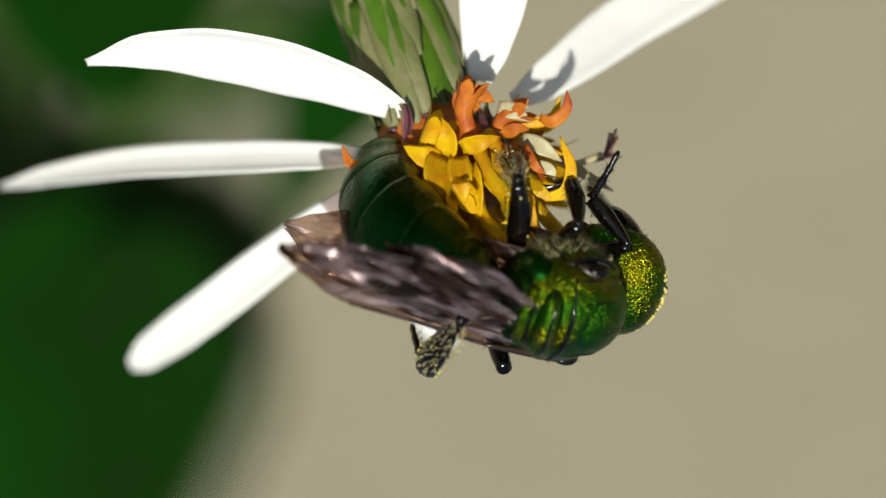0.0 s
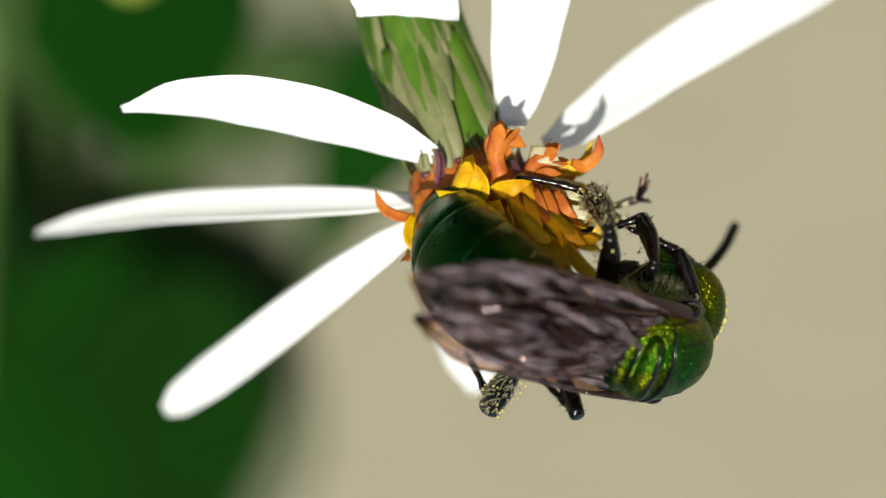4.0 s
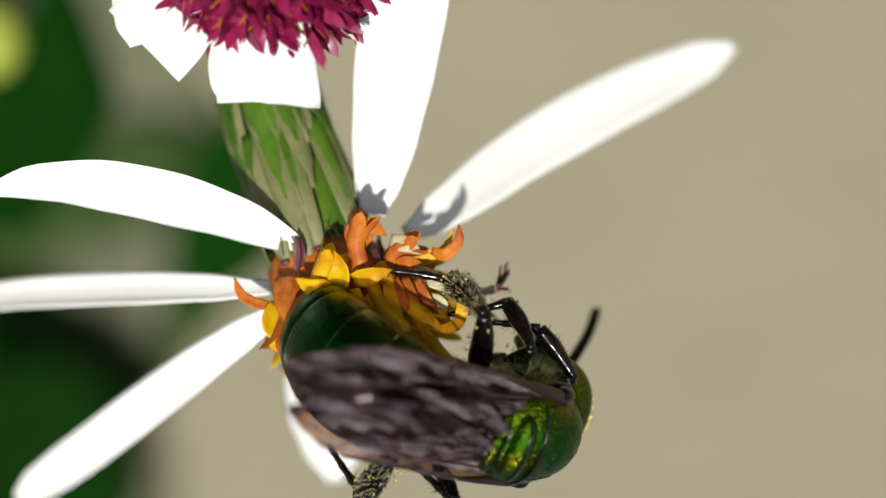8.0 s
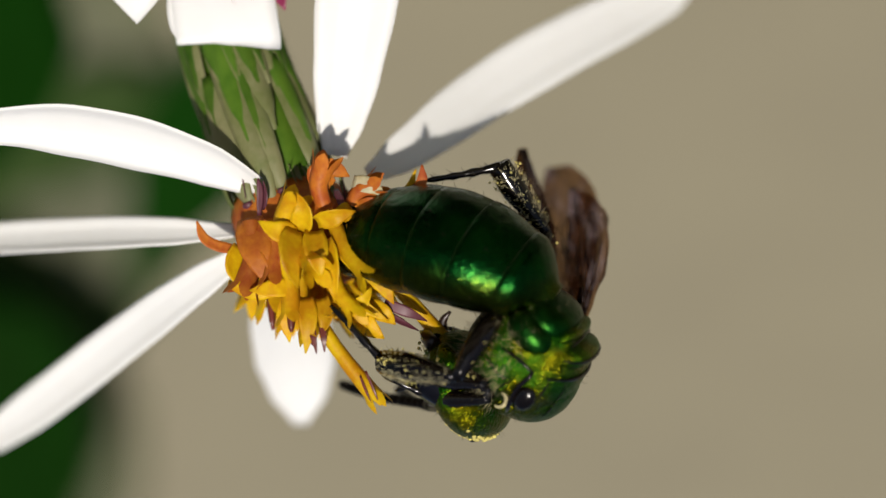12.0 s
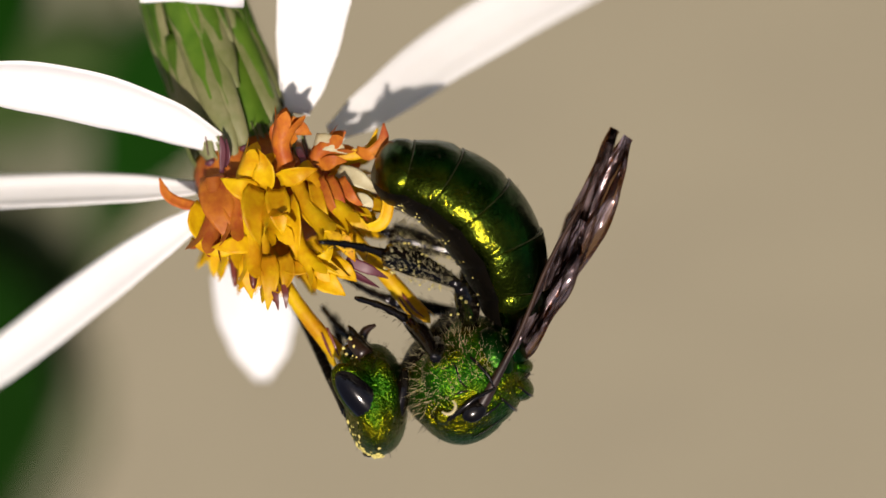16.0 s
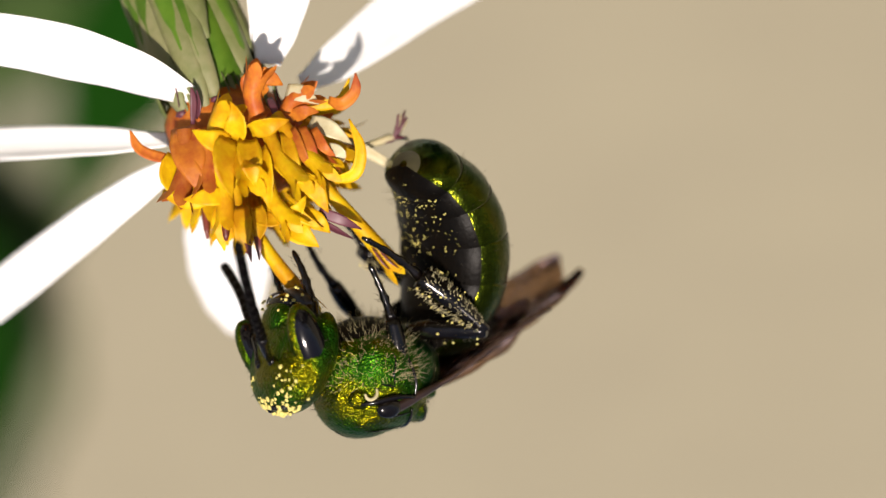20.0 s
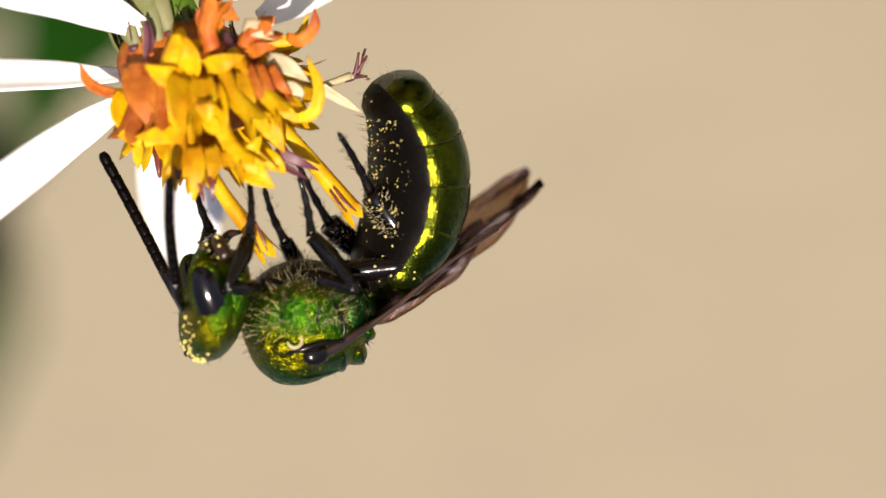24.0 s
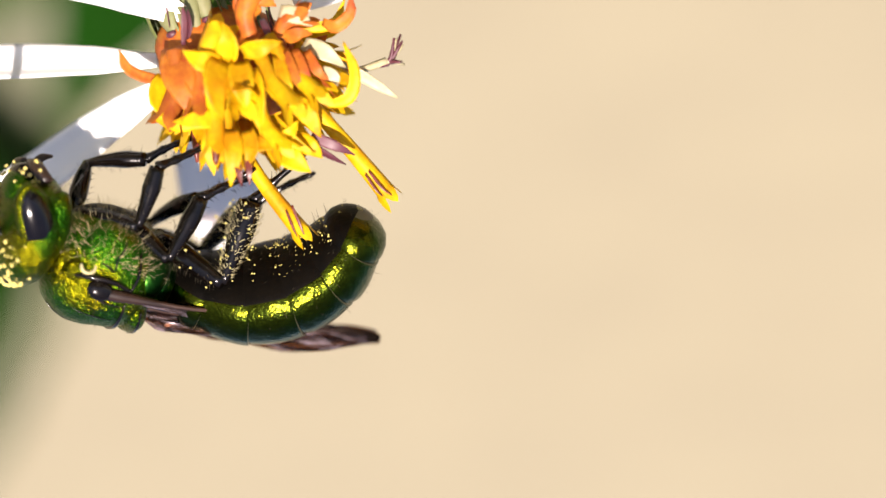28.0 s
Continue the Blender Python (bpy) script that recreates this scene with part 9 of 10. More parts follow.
    walk(BEE['tarsus_mr'], [
        (0, pose(0.001169, 0.000031, -0.000901, 40.21, 54.37, 24.25)), (1, pose(0.001177, 0.000024, -0.000938, 33.04, 54.08, 22.72)),
        (2, pose(0.001177, -0.000208, -0.001137, 46.45, 57.24, 18.33)), (3, pose(0.001190, -0.000115, -0.001137, 6.24, 69.06, 3.41)),
        (3.5, pose(0.001189, -0.000093, -0.001055, -3.34, 68.94, 0.54)), (5.5, pose(0.001191, 0.000002, -0.001266, -45.71, 74.62, -16.55)),
        (6, pose(0.001194, 0.000027, -0.001090, -45.46, 68.48, -13.26)), (7, pose(0.001195, 0.000047, -0.001105, -39.39, 74.00, -11.71)),
        (8, pose(0.001195, 0.000047, -0.001105, -39.39, 74.00, -11.71)), (9, pose(0.001195, 0.000047, -0.001105, -39.39, 74.00, -11.71)),
        (9.4, pose(0.001193, -0.000060, -0.001097, -16.47, 56.59, -2.54)), (9.7, pose(0.001154, -0.000097, -0.000852, -108.88, -81.06, -179.28)),
        (10, pose(0.000687, -0.000132, -0.000180, 71.55, -30.34, -3.41)), (10.3, pose(0.000818, -0.000125, -0.000286, 66.59, 2.47, -1.56)),
        (10.6, pose(0.001119, -0.000119, -0.000743, 47.36, 5.46, -4.91)), (11, pose(0.001162, -0.000109, -0.000892, -139.51, -74.65, -167.87)),
        (11.5, pose(0.000893, -0.000060, -0.000357, -140.67, -41.99, -179.51)), (12, pose(0.001090, -0.000011, -0.000817, -134.35, -41.74, 177.49)),
        (12.3, pose(0.001191, 0.000003, -0.001051, -133.47, -38.28, 178.56)), (13, pose(0.001138, 0.000038, -0.000781, -122.86, -32.11, -178.72)),
        (13.5, pose(0.000911, 0.000023, -0.000376, -113.73, -56.76, -179.81)), (15.5, pose(0.000616, -0.000039, -0.000126, 148.23, -75.24, -173.83)),
        (16, pose(0.000564, -0.000054, -0.000097, 146.89, -70.81, -173.95)), (17, pose(0.000482, 0.000081, -0.000059, 143.68, -45.30, 178.00)),
        (17.5, pose(0.000474, 0.000059, -0.000054, 162.92, 19.68, -177.35)), (18, pose(0.000465, 0.000036, -0.000049, 172.91, -12.43, -179.07)),
        (18.5, pose(0.000473, 0.000027, -0.000052, 175.87, 9.77, -178.54)), (19, pose(0.000481, 0.000018, -0.000055, -157.85, -9.02, -178.94)),
        (19.3, pose(0.000464, 0.000001, -0.000048, 179.33, -17.29, -179.26)), (20, pose(0.000425, -0.000037, -0.000033, 163.94, -13.92, -179.70)),
        (21, pose(0.000460, 0.000004, -0.000046, 173.34, -29.93, -179.09)), (22, pose(0.000424, -0.000084, -0.000035, 163.71, -37.02, -178.54)),
        (22.5, pose(0.000438, -0.000067, -0.000039, 148.59, -42.06, -178.70)), (24.5, pose(0.000863, 0.000000, -0.000322, -177.96, -79.57, -175.30)),
        (25, pose(0.001013, 0.000017, -0.000515, 150.47, -89.10, -144.69)), (25.5, pose(0.001085, 0.000012, -0.000647, 14.98, -85.61, -10.44)),
        (26, pose(0.001126, 0.000006, -0.000747, 12.20, -82.06, -6.52)), (26.5, pose(0.001008, -0.000020, -0.000508, 72.92, -88.76, -83.95)),
        (27, pose(0.000848, -0.000045, -0.000308, 158.75, -79.04, -170.68)), (27.5, pose(0.000851, -0.000010, -0.000310, 170.63, -79.18, -175.47)),
        (28, pose(0.001147, 0.000025, -0.000811, 4.67, -72.45, 1.50))])
    walk(BEE['femur_hl'], [
        (0, pose(-0.000600, 0.000420, -0.000780, 68.23, 67.95, -8.54)), (1, pose(-0.000600, 0.000420, -0.000780, 82.48, 72.56, 4.61)),
        (2, pose(-0.000600, 0.000420, -0.000780, 33.39, 73.19, -42.21)), (3, pose(-0.000600, 0.000420, -0.000780, 79.96, 60.91, 7.02)),
        (3.5, pose(-0.000600, 0.000420, -0.000780, 83.88, 59.79, 10.80)), (5.5, pose(-0.000600, 0.000420, -0.000780, 62.89, 66.61, -10.06)),
        (6, pose(-0.000600, 0.000420, -0.000780, 84.88, 68.59, 13.02)), (7, pose(-0.000600, 0.000420, -0.000780, 79.10, 68.83, 9.29)),
        (8, pose(-0.000600, 0.000420, -0.000780, 79.10, 68.83, 9.29)), (9, pose(-0.000600, 0.000420, -0.000780, 79.10, 68.83, 9.29)),
        (9.4, pose(-0.000600, 0.000420, -0.000780, 100.31, 75.36, 38.53)), (9.7, pose(-0.000600, 0.000420, -0.000780, 96.30, 73.86, 40.99)),
        (10, pose(-0.000600, 0.000420, -0.000780, 73.59, 72.29, 24.84)), (10.3, pose(-0.000600, 0.000420, -0.000780, 97.78, 68.60, 43.65)),
        (10.6, pose(-0.000600, 0.000420, -0.000780, 113.40, 72.57, 55.07)), (11, pose(-0.000600, 0.000420, -0.000780, -134.77, 77.45, 163.20)),
        (11.5, pose(-0.000600, 0.000420, -0.000780, -83.02, 64.36, -146.44)), (12, pose(-0.000600, 0.000420, -0.000780, -61.95, 59.29, -128.43)),
        (12.3, pose(-0.000600, 0.000420, -0.000780, -60.77, 56.83, -126.45)), (13, pose(-0.000600, 0.000420, -0.000780, -59.22, 53.00, -123.74)),
        (13.5, pose(-0.000600, 0.000420, -0.000780, -54.50, 40.63, -107.23)), (15.5, pose(-0.000600, 0.000420, -0.000780, 33.58, 44.23, -1.22)),
        (16, pose(-0.000600, 0.000420, -0.000780, 33.44, 42.34, -1.17)), (17, pose(-0.000600, 0.000420, -0.000780, 38.71, 50.46, 4.18)),
        (17.5, pose(-0.000600, 0.000420, -0.000780, 57.23, 59.46, 26.68)), (18, pose(-0.000600, 0.000420, -0.000780, 46.60, 61.35, 18.41)),
        (18.5, pose(-0.000600, 0.000420, -0.000780, 51.61, 67.68, 25.90)), (19, pose(-0.000600, 0.000420, -0.000780, 50.55, 69.95, 26.45)),
        (19.3, pose(-0.000600, 0.000420, -0.000780, 38.75, 68.57, 15.32)), (20, pose(-0.000600, 0.000420, -0.000780, 41.90, 64.91, 19.61)),
        (21, pose(-0.000600, 0.000420, -0.000780, 47.97, 66.54, 23.64)), (22, pose(-0.000600, 0.000420, -0.000780, 31.92, 63.48, 9.90)),
        (22.5, pose(-0.000600, 0.000420, -0.000780, 31.65, 62.38, 9.68)), (24.5, pose(-0.000600, 0.000420, -0.000780, 156.44, 56.56, 140.79)),
        (25, pose(-0.000600, 0.000420, -0.000780, 160.85, 50.23, 145.90)), (25.5, pose(-0.000600, 0.000420, -0.000780, 160.24, 46.82, 148.20)),
        (26, pose(-0.000600, 0.000420, -0.000780, -178.06, 55.11, 167.24)), (26.5, pose(-0.000600, 0.000420, -0.000780, -137.53, 63.03, -154.28)),
        (27, pose(-0.000600, 0.000420, -0.000780, -100.73, 62.01, -114.92)), (27.5, pose(-0.000600, 0.000420, -0.000780, -101.05, 55.16, -124.17)),
        (28, pose(-0.000600, 0.000420, -0.000780, -84.71, 38.95, -112.31))])
    walk(BEE['tibia_hl'], [
        (0, pose(0.000000, 0.000000, -0.001437, -166.85, -76.21, 170.05)), (1, pose(0.000000, 0.000000, -0.001437, -170.47, -82.69, 171.89)),
        (2, pose(0.000000, 0.000000, -0.001437, -169.79, -86.01, 174.68)), (3, pose(0.000000, 0.000000, -0.001437, 177.34, -79.31, -175.78)),
        (3.5, pose(0.000000, 0.000000, -0.001437, 178.03, -79.42, -176.46)), (5.5, pose(0.000000, 0.000000, -0.001437, -178.87, -75.85, -179.48)),
        (6, pose(0.000000, 0.000000, -0.001437, -178.31, -76.06, 179.98)), (7, pose(0.000000, 0.000000, -0.001437, -178.38, -74.23, 179.59)),
        (8, pose(0.000000, 0.000000, -0.001437, -178.38, -74.23, 179.59)), (9, pose(0.000000, 0.000000, -0.001437, -178.38, -74.23, 179.59)),
        (9.4, pose(0.000000, 0.000000, -0.001437, 176.12, -81.57, -169.42)), (9.7, pose(0.000000, 0.000000, -0.001437, 40.50, -84.61, -28.91)),
        (10, pose(0.000000, 0.000000, -0.001437, 21.26, -52.53, -5.54)), (10.3, pose(0.000000, 0.000000, -0.001437, 19.27, -66.80, -6.36)),
        (10.6, pose(0.000000, 0.000000, -0.001437, 15.22, -75.60, -5.28)), (11, pose(0.000000, 0.000000, -0.001437, -5.61, -86.27, 11.53)),
        (11.5, pose(0.000000, 0.000000, -0.001437, 3.29, -59.63, 2.47)), (12, pose(0.000000, 0.000000, -0.001437, -0.73, -73.06, 5.91)),
        (12.3, pose(0.000000, 0.000000, -0.001437, -7.70, -83.42, 12.50)), (13, pose(0.000000, 0.000000, -0.001437, -1.38, -82.65, 5.68)),
        (13.5, pose(0.000000, 0.000000, -0.001437, 2.85, -57.42, 1.09)), (15.5, pose(0.000000, 0.000000, -0.001437, 1.47, -77.58, 0.36)),
        (16, pose(0.000000, 0.000000, -0.001437, 1.57, -79.99, -0.24)), (17, pose(0.000000, 0.000000, -0.001437, -178.22, -85.66, 179.48)),
        (17.5, pose(0.000000, 0.000000, -0.001437, -178.53, -71.35, -179.58)), (18, pose(0.000000, 0.000000, -0.001437, -178.70, -74.47, -178.78)),
        (18.5, pose(0.000000, 0.000000, -0.001437, -178.64, -66.97, -178.93)), (19, pose(0.000000, 0.000000, -0.001437, -178.89, -65.10, -178.79)),
        (19.3, pose(0.000000, 0.000000, -0.001437, -178.94, -67.16, -178.45)), (20, pose(0.000000, 0.000000, -0.001437, -178.42, -63.30, -178.22)),
        (21, pose(0.000000, 0.000000, -0.001437, -178.29, -62.61, -178.94)), (22, pose(0.000000, 0.000000, -0.001437, -178.41, -58.79, -178.69)),
        (22.5, pose(0.000000, 0.000000, -0.001437, -178.76, -58.73, -178.80)), (24.5, pose(0.000000, 0.000000, -0.001437, -179.72, -26.41, -179.58)),
        (25, pose(0.000000, 0.000000, -0.001437, 179.89, -23.63, -179.66)), (25.5, pose(0.000000, 0.000000, -0.001437, 177.78, -21.31, -179.81)),
        (26, pose(0.000000, 0.000000, -0.001437, 175.65, -28.68, -179.97)), (26.5, pose(0.000000, 0.000000, -0.001437, 176.73, -31.10, -179.68)),
        (27, pose(0.000000, 0.000000, -0.001437, 177.71, -39.52, -179.35)), (27.5, pose(0.000000, 0.000000, -0.001437, 179.82, -49.14, -179.58)),
        (28, pose(0.000000, 0.000000, -0.001437, -179.17, -84.47, -178.67))])
    walk(BEE['tarsus_hl'], [
        (0, pose(0.001451, 0.000091, -0.001091, -139.62, -76.84, 138.94)), (1, pose(0.001482, 0.000039, -0.001250, -0.67, -43.97, 3.14)),
        (2, pose(0.001486, 0.000128, -0.001335, -36.29, -49.01, 8.16)), (3, pose(0.001468, 0.000039, -0.001161, -72.73, -60.81, 3.07)),
        (3.5, pose(0.001469, 0.000039, -0.001163, -74.87, -61.27, 3.12)), (5.5, pose(0.001449, 0.000043, -0.001072, -69.27, -79.30, 5.75)),
        (6, pose(0.001450, 0.000044, -0.001078, -70.98, -75.31, 4.99)), (7, pose(0.001438, 0.000032, -0.001031, -74.46, -79.22, 7.08)),
        (8, pose(0.001438, 0.000032, -0.001031, -74.46, -79.22, 7.08)), (9, pose(0.001438, 0.000032, -0.001031, -74.46, -79.22, 7.08)),
        (9.4, pose(0.001469, 0.000171, -0.001219, -167.04, -85.69, 100.67)), (9.7, pose(0.001460, 0.000303, -0.001544, 130.26, -77.32, 171.28)),
        (10, pose(0.001153, 0.000433, -0.002285, 108.03, -67.14, -163.99)), (10.3, pose(0.001344, 0.000347, -0.001993, 126.87, -59.04, -169.11)),
        (10.6, pose(0.001427, 0.000262, -0.001796, 152.85, -58.60, -169.25)), (11, pose(0.001484, 0.000154, -0.001534, -173.89, -51.48, -173.79)),
        (11.5, pose(0.001283, 0.000141, -0.002193, -161.44, -53.59, -170.83)), (12, pose(0.001385, 0.000125, -0.001859, -148.46, -47.62, -174.97)),
        (12.3, pose(0.001480, 0.000123, -0.001607, -143.35, -40.61, -174.85)), (13, pose(0.001478, 0.000111, -0.001629, -146.43, -41.71, -174.34)),
        (13.5, pose(0.001257, 0.000098, -0.002241, -143.87, -52.67, -172.64)), (15.5, pose(0.001459, 0.000048, -0.001759, 1.56, -61.63, 0.48)),
        (16, pose(0.001471, 0.000035, -0.001697, 1.38, -62.95, 0.03)), (17, pose(0.001491, 0.000033, -0.001325, 0.56, -71.92, 0.54)),
        (17.5, pose(0.001416, 0.000049, -0.000959, -0.75, -81.76, 2.78)), (18, pose(0.001439, 0.000064, -0.001038, 0.60, -79.89, 2.43)),
        (18.5, pose(0.001375, 0.000061, -0.000853, -1.14, -84.65, 4.21)), (19, pose(0.001355, 0.000058, -0.000809, -0.50, -85.66, 3.65)),
        (19.3, pose(0.001376, 0.000065, -0.000858, 0.78, -83.73, 2.87)), (20, pose(0.001333, 0.000083, -0.000766, -2.55, -85.31, 7.32)),
        (21, pose(0.001325, 0.000069, -0.000750, -5.05, -85.97, 8.63)), (22, pose(0.001276, 0.000071, -0.000663, -10.73, -87.94, 14.72)),
        (22.5, pose(0.001276, 0.000059, -0.000662, -5.50, -87.87, 9.00)), (24.5, pose(0.000665, 0.000012, -0.000098, -179.12, -53.58, -179.26)),
        (25, pose(0.000599, 0.000001, -0.000068, -179.71, -47.50, -179.12)), (25.5, pose(0.000543, -0.000056, -0.000046, 177.31, -41.83, -178.32)),
        (26, pose(0.000716, -0.000113, -0.000129, 172.32, -58.08, -175.39)), (26.5, pose(0.000771, -0.000081, -0.000160, 173.70, -61.62, -175.26)),
        (27, pose(0.000952, -0.000049, -0.000286, 173.32, -72.66, -173.53)), (27.5, pose(0.001131, 0.000004, -0.000459, 177.50, -81.82, -176.65)),
        (28, pose(0.001487, 0.000056, -0.001294, 0.20, -72.92, 2.21))])
    walk(BEE['femur_hr'], [
        (0, pose(-0.000600, -0.000420, -0.000780, -120.94, 9.68, -104.95)), (1, pose(-0.000600, -0.000420, -0.000780, -118.26, 9.46, -107.85)),
        (2, pose(-0.000600, -0.000420, -0.000780, -91.63, 9.24, -94.78)), (3, pose(-0.000600, -0.000420, -0.000780, -89.22, 13.93, -87.50)),
        (3.5, pose(-0.000600, -0.000420, -0.000780, -91.24, 14.59, -88.88)), (5.5, pose(-0.000600, -0.000420, -0.000780, -91.86, 7.97, -75.28)),
        (6, pose(-0.000600, -0.000420, -0.000780, -92.17, 13.04, -82.62)), (7, pose(-0.000600, -0.000420, -0.000780, -98.13, 11.96, -82.60)),
        (8, pose(-0.000600, -0.000420, -0.000780, -98.13, 11.96, -82.60)), (9, pose(-0.000600, -0.000420, -0.000780, -98.13, 11.96, -82.60)),
        (9.4, pose(-0.000600, -0.000420, -0.000780, -65.03, 6.92, -75.03)), (9.7, pose(-0.000600, -0.000420, -0.000780, -70.26, 54.14, -51.28)),
        (10, pose(-0.000600, -0.000420, -0.000780, -76.94, 65.21, -47.82)), (10.3, pose(-0.000600, -0.000420, -0.000780, -44.85, 54.76, 4.36)),
        (10.6, pose(-0.000600, -0.000420, -0.000780, -31.59, 37.73, 51.55)), (11, pose(-0.000600, -0.000420, -0.000780, -55.35, 58.14, 63.42)),
        (11.5, pose(-0.000600, -0.000420, -0.000780, -76.61, 62.54, 43.02)), (12, pose(-0.000600, -0.000420, -0.000780, -100.51, 59.88, 36.00)),
        (12.3, pose(-0.000600, -0.000420, -0.000780, -114.62, 57.06, 31.49)), (13, pose(-0.000600, -0.000420, -0.000780, -118.04, 50.95, 14.95)),
        (13.5, pose(-0.000600, -0.000420, -0.000780, -89.63, 48.90, 22.36)), (15.5, pose(-0.000600, -0.000420, -0.000780, -19.21, 55.57, 56.20)),
        (16, pose(-0.000600, -0.000420, -0.000780, -17.49, 57.83, 59.00)), (17, pose(-0.000600, -0.000420, -0.000780, -6.07, 61.20, 72.29)),
        (17.5, pose(-0.000600, -0.000420, -0.000780, -13.47, 67.57, 71.04)), (18, pose(-0.000600, -0.000420, -0.000780, -19.00, 65.89, 53.21)),
        (18.5, pose(-0.000600, -0.000420, -0.000780, -30.71, 59.16, 53.15)), (19, pose(-0.000600, -0.000420, -0.000780, -36.30, 58.68, 26.25)),
        (19.3, pose(-0.000600, -0.000420, -0.000780, -49.69, 62.72, 13.73)), (20, pose(-0.000600, -0.000420, -0.000780, -97.83, 63.00, -49.73)),
        (21, pose(-0.000600, -0.000420, -0.000780, -110.54, 66.61, -60.13)), (22, pose(-0.000600, -0.000420, -0.000780, -74.39, 69.31, -27.88)),
        (22.5, pose(-0.000600, -0.000420, -0.000780, -49.89, 66.01, 8.02)), (24.5, pose(-0.000600, -0.000420, -0.000780, -170.63, 81.36, -161.49)),
        (25, pose(-0.000600, -0.000420, -0.000780, 103.75, 86.51, 111.18)), (25.5, pose(-0.000600, -0.000420, -0.000780, 159.53, 82.08, -174.42)),
        (26, pose(-0.000600, -0.000420, -0.000780, 175.61, 70.62, -142.48)), (26.5, pose(-0.000600, -0.000420, -0.000780, -178.49, 73.01, -110.49)),
        (27, pose(-0.000600, -0.000420, -0.000780, -139.41, 73.36, -73.71)), (27.5, pose(-0.000600, -0.000420, -0.000780, -160.54, 75.47, -109.76)),
        (28, pose(-0.000600, -0.000420, -0.000780, -174.64, 70.71, -141.34))])
    walk(BEE['tibia_hr'], [
        (0, pose(0.000000, 0.000000, -0.001437, 128.71, -65.49, -125.67)), (1, pose(0.000000, 0.000000, -0.001437, 131.11, -65.55, -127.79)),
        (2, pose(0.000000, 0.000000, -0.001437, 102.70, -59.43, -94.57)), (3, pose(0.000000, 0.000000, -0.001437, 91.57, -78.52, -90.68)),
        (3.5, pose(0.000000, 0.000000, -0.001437, 112.06, -78.00, -110.13)), (5.5, pose(0.000000, 0.000000, -0.001437, 64.34, -78.00, -60.76)),
        (6, pose(0.000000, 0.000000, -0.001437, 90.98, -79.71, -86.25)), (7, pose(0.000000, 0.000000, -0.001437, 99.61, -79.34, -96.77)),
        (8, pose(0.000000, 0.000000, -0.001437, 99.61, -79.34, -96.77)), (9, pose(0.000000, 0.000000, -0.001437, 99.61, -79.34, -96.77)),
        (9.4, pose(0.000000, 0.000000, -0.001437, -10.95, -68.49, 3.30)), (9.7, pose(0.000000, 0.000000, -0.001437, -22.23, -72.23, 8.65)),
        (10, pose(0.000000, 0.000000, -0.001437, 175.65, -76.02, 163.74)), (10.3, pose(0.000000, 0.000000, -0.001437, -155.01, -86.47, 139.10)),
        (10.6, pose(0.000000, 0.000000, -0.001437, -12.84, -62.02, 1.40)), (11, pose(0.000000, 0.000000, -0.001437, -1.35, -70.26, -4.92)),
        (11.5, pose(0.000000, 0.000000, -0.001437, 166.80, -83.25, -171.51)), (12, pose(0.000000, 0.000000, -0.001437, -2.01, -80.21, -1.60)),
        (12.3, pose(0.000000, 0.000000, -0.001437, -2.04, -73.40, -0.85)), (13, pose(0.000000, 0.000000, -0.001437, 1.65, -84.95, -2.83)),
        (13.5, pose(0.000000, 0.000000, -0.001437, -179.39, -84.66, 176.73)), (15.5, pose(0.000000, 0.000000, -0.001437, -166.25, -83.15, 157.56)),
        (16, pose(0.000000, 0.000000, -0.001437, -165.32, -82.37, 155.11)), (17, pose(0.000000, 0.000000, -0.001437, -174.26, -67.94, 163.39)),
        (17.5, pose(0.000000, 0.000000, -0.001437, -172.54, -58.20, 169.61)), (18, pose(0.000000, 0.000000, -0.001437, -161.45, -66.31, 167.35)),
        (18.5, pose(0.000000, 0.000000, -0.001437, -130.67, -69.59, 141.54)), (19, pose(0.000000, 0.000000, -0.001437, -123.06, -59.06, 135.63)),
        (19.3, pose(0.000000, 0.000000, -0.001437, -135.25, -56.73, 144.37)), (20, pose(0.000000, 0.000000, -0.001437, -161.76, -40.93, 162.21)),
        (21, pose(0.000000, 0.000000, -0.001437, -166.04, -40.37, 165.77)), (22, pose(0.000000, 0.000000, -0.001437, -140.93, -53.10, 151.37)),
        (22.5, pose(0.000000, 0.000000, -0.001437, -135.69, -59.82, 146.50)), (24.5, pose(0.000000, 0.000000, -0.001437, -150.88, -52.53, 157.74)),
        (25, pose(0.000000, 0.000000, -0.001437, -148.53, -58.25, 155.60)), (25.5, pose(0.000000, 0.000000, -0.001437, -169.01, -49.86, 171.66)),
        (26, pose(0.000000, 0.000000, -0.001437, 177.04, -44.13, -179.64)), (26.5, pose(0.000000, 0.000000, -0.001437, 176.98, -44.33, -179.62)),
        (27, pose(0.000000, 0.000000, -0.001437, 176.85, -49.93, -179.56)), (27.5, pose(0.000000, 0.000000, -0.001437, 179.25, -53.13, -179.91)),
        (28, pose(0.000000, 0.000000, -0.001437, -178.21, -72.60, 179.67))])
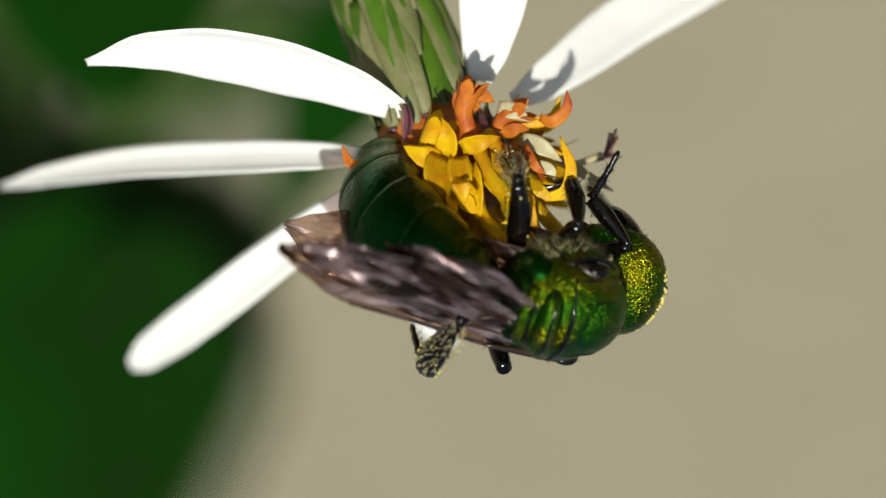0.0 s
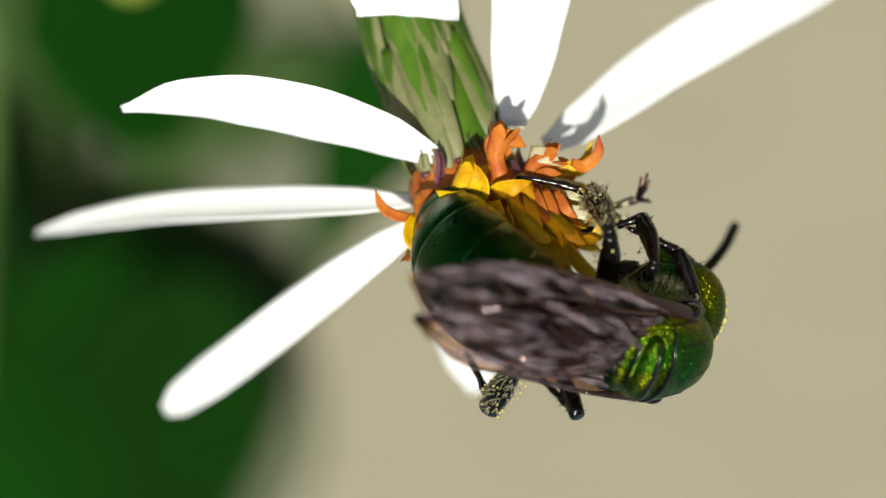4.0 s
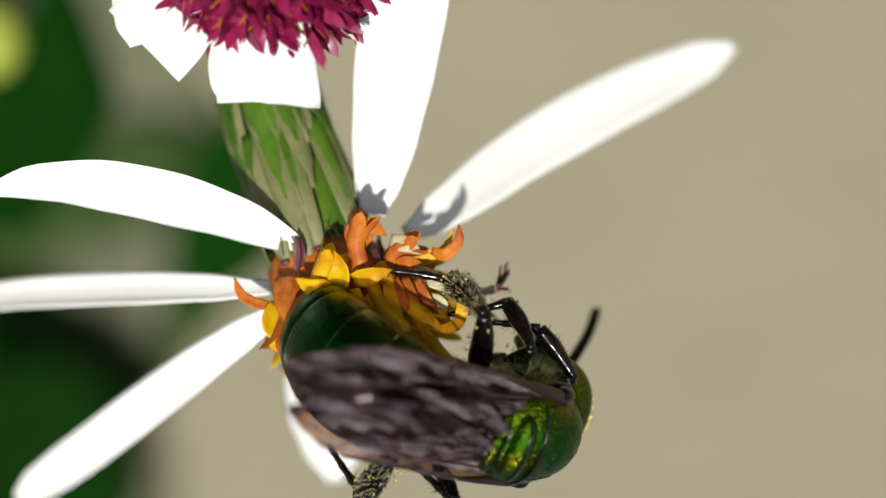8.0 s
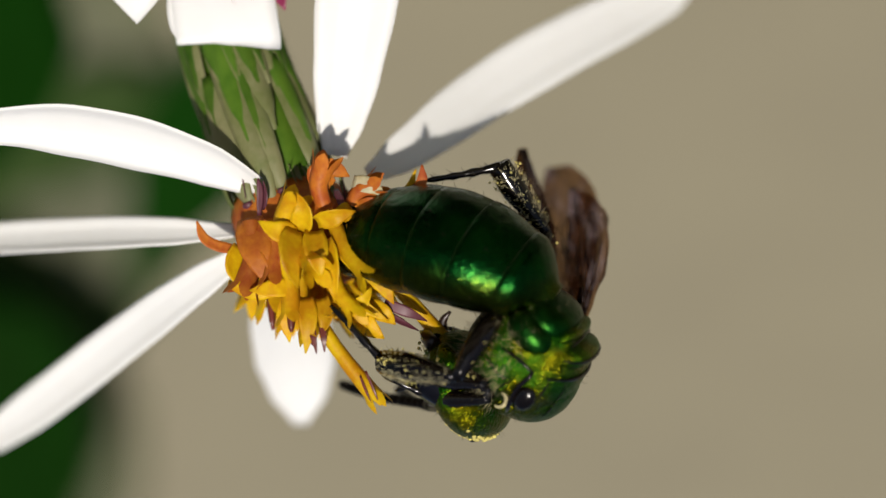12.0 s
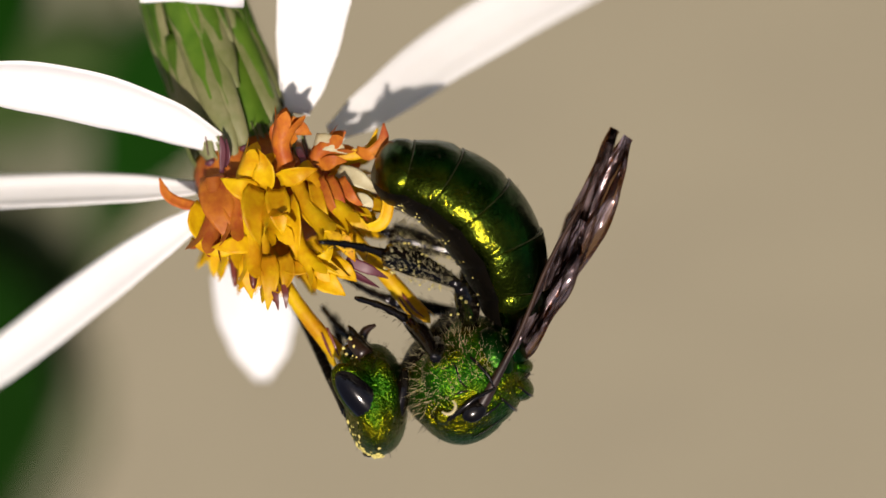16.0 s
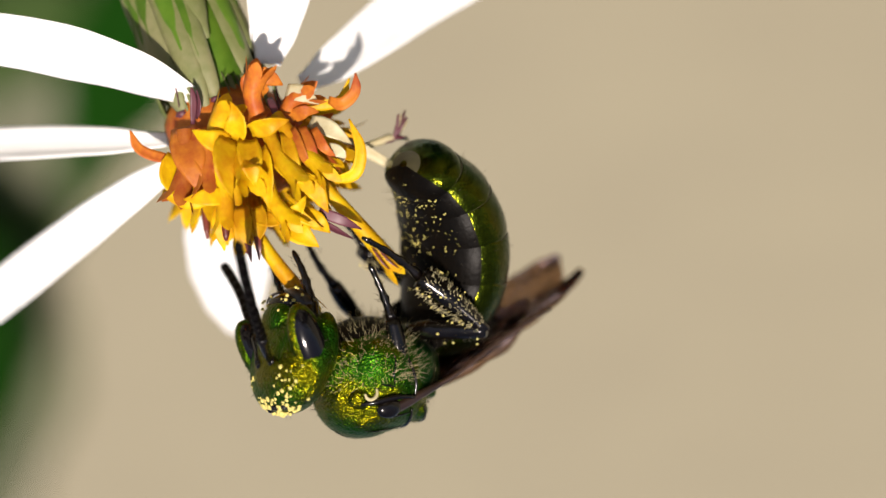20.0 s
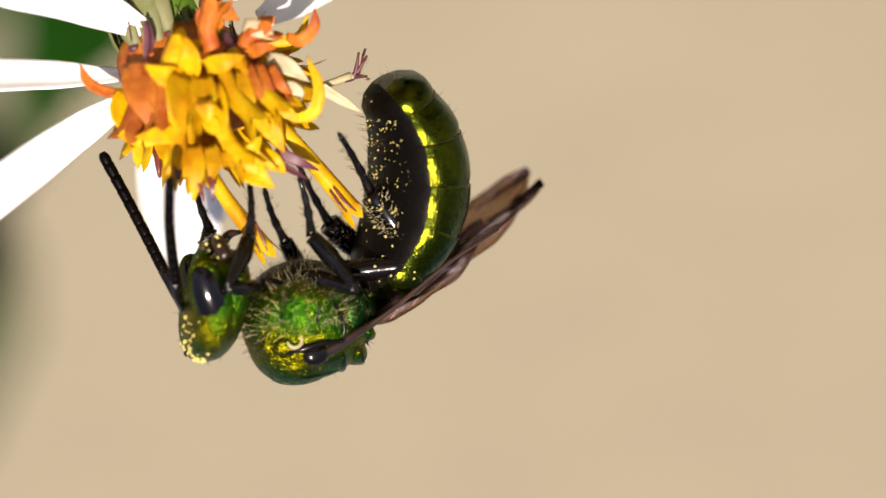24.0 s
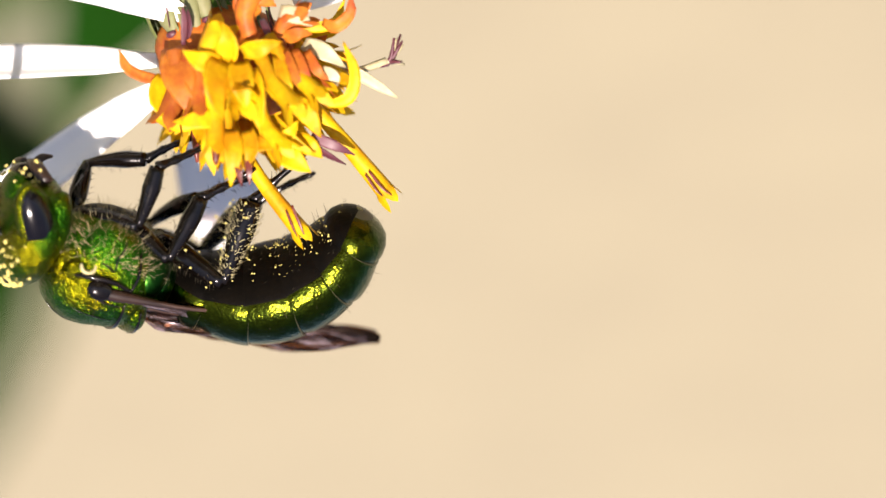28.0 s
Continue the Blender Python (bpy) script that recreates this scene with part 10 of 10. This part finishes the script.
    walk(BEE['tarsus_hr'], [
        (0, pose(0.001444, 0.000011, -0.001050, -138.64, -8.59, 179.33)), (1, pose(0.001439, 0.000017, -0.001031, -138.64, 11.96, 156.29)),
        (2, pose(0.001476, 0.000166, -0.001271, 121.45, 4.44, -22.55)), (3, pose(0.001495, 0.000022, -0.001429, 102.87, -7.52, -11.05)),
        (3.5, pose(0.001490, 0.000039, -0.001321, 106.16, -8.87, -9.31)), (5.5, pose(0.001485, 0.000106, -0.001572, 114.56, 26.97, 0.54)),
        (6, pose(0.001490, 0.000123, -0.001433, 112.87, 37.79, 4.55)), (7, pose(0.001492, 0.000070, -0.001392, 119.68, 51.15, 15.65)),
        (8, pose(0.001492, 0.000070, -0.001392, 119.68, 51.15, 15.65)), (9, pose(0.001492, 0.000070, -0.001392, 119.68, 51.15, 15.65)),
        (9.4, pose(0.001380, -0.000205, -0.001976, 82.52, 54.62, -3.45)), (9.7, pose(0.001388, -0.000361, -0.001860, -23.34, -75.86, 89.18)),
        (10, pose(0.001357, -0.000514, -0.001077, -3.87, -80.79, 53.55)), (10.3, pose(0.001436, -0.000408, -0.001353, -21.80, -81.56, 77.28)),
        (10.6, pose(0.001295, -0.000301, -0.002122, -0.44, -79.20, 46.93)), (11, pose(0.001399, -0.000156, -0.001943, -145.78, -81.28, 176.10)),
        (11.5, pose(0.001480, -0.000124, -0.001266, -148.41, -77.71, -177.66)), (12, pose(0.001445, -0.000092, -0.001688, -136.50, -73.50, 171.41)),
        (12.3, pose(0.001431, -0.000075, -0.001864, -137.05, -67.26, 172.75)), (13, pose(0.001489, -0.000030, -0.001569, -133.63, -64.16, 177.06)),
        (13.5, pose(0.001487, -0.000069, -0.001299, -110.62, -85.36, 159.46)), (15.5, pose(0.001468, -0.000222, -0.001265, -23.26, -51.03, -14.38)),
        (16, pose(0.001460, -0.000260, -0.001246, -24.85, -48.53, -16.60)), (17, pose(0.001364, -0.000251, -0.000878, -25.21, -50.57, -20.98)),
        (17.5, pose(0.001274, -0.000036, -0.000656, -29.04, -60.47, -15.56)), (18, pose(0.001370, 0.000180, -0.000868, -32.68, -67.39, -3.10)),
        (18.5, pose(0.001420, 0.000320, -0.001098, -74.78, -61.75, 42.34)), (19, pose(0.001376, 0.000407, -0.001018, -113.80, -54.35, 90.13)),
        (19.3, pose(0.001335, 0.000338, -0.000855, -122.03, -57.07, 97.85)), (20, pose(0.001029, 0.000161, -0.000364, -160.98, -52.02, 138.73)),
        (21, pose(0.001000, 0.000118, -0.000332, -167.66, -57.25, 143.08)), (22, pose(0.001266, 0.000382, -0.000740, -141.21, -59.92, 115.26)),
        (22.5, pose(0.001347, 0.000360, -0.000900, -120.61, -63.05, 92.40)), (24.5, pose(0.001235, 0.000280, -0.000643, -151.96, -66.85, 130.45)),
        (25, pose(0.001310, 0.000263, -0.000766, -129.93, -72.80, 108.36)), (25.5, pose(0.001152, 0.000119, -0.000491, -164.41, -77.01, 149.72)),
        (26, pose(0.001040, -0.000070, -0.000366, 163.17, -77.34, -169.08)), (26.5, pose(0.001043, -0.000072, -0.000369, 139.27, -82.72, -160.63)),
        (27, pose(0.001143, -0.000073, -0.000477, 123.50, -86.15, -142.11)), (27.5, pose(0.001196, -0.000017, -0.000541, 132.28, -88.32, -146.91)),
        (28, pose(0.001427, 0.000038, -0.000991, -10.39, -74.39, 2.53))])


motions()
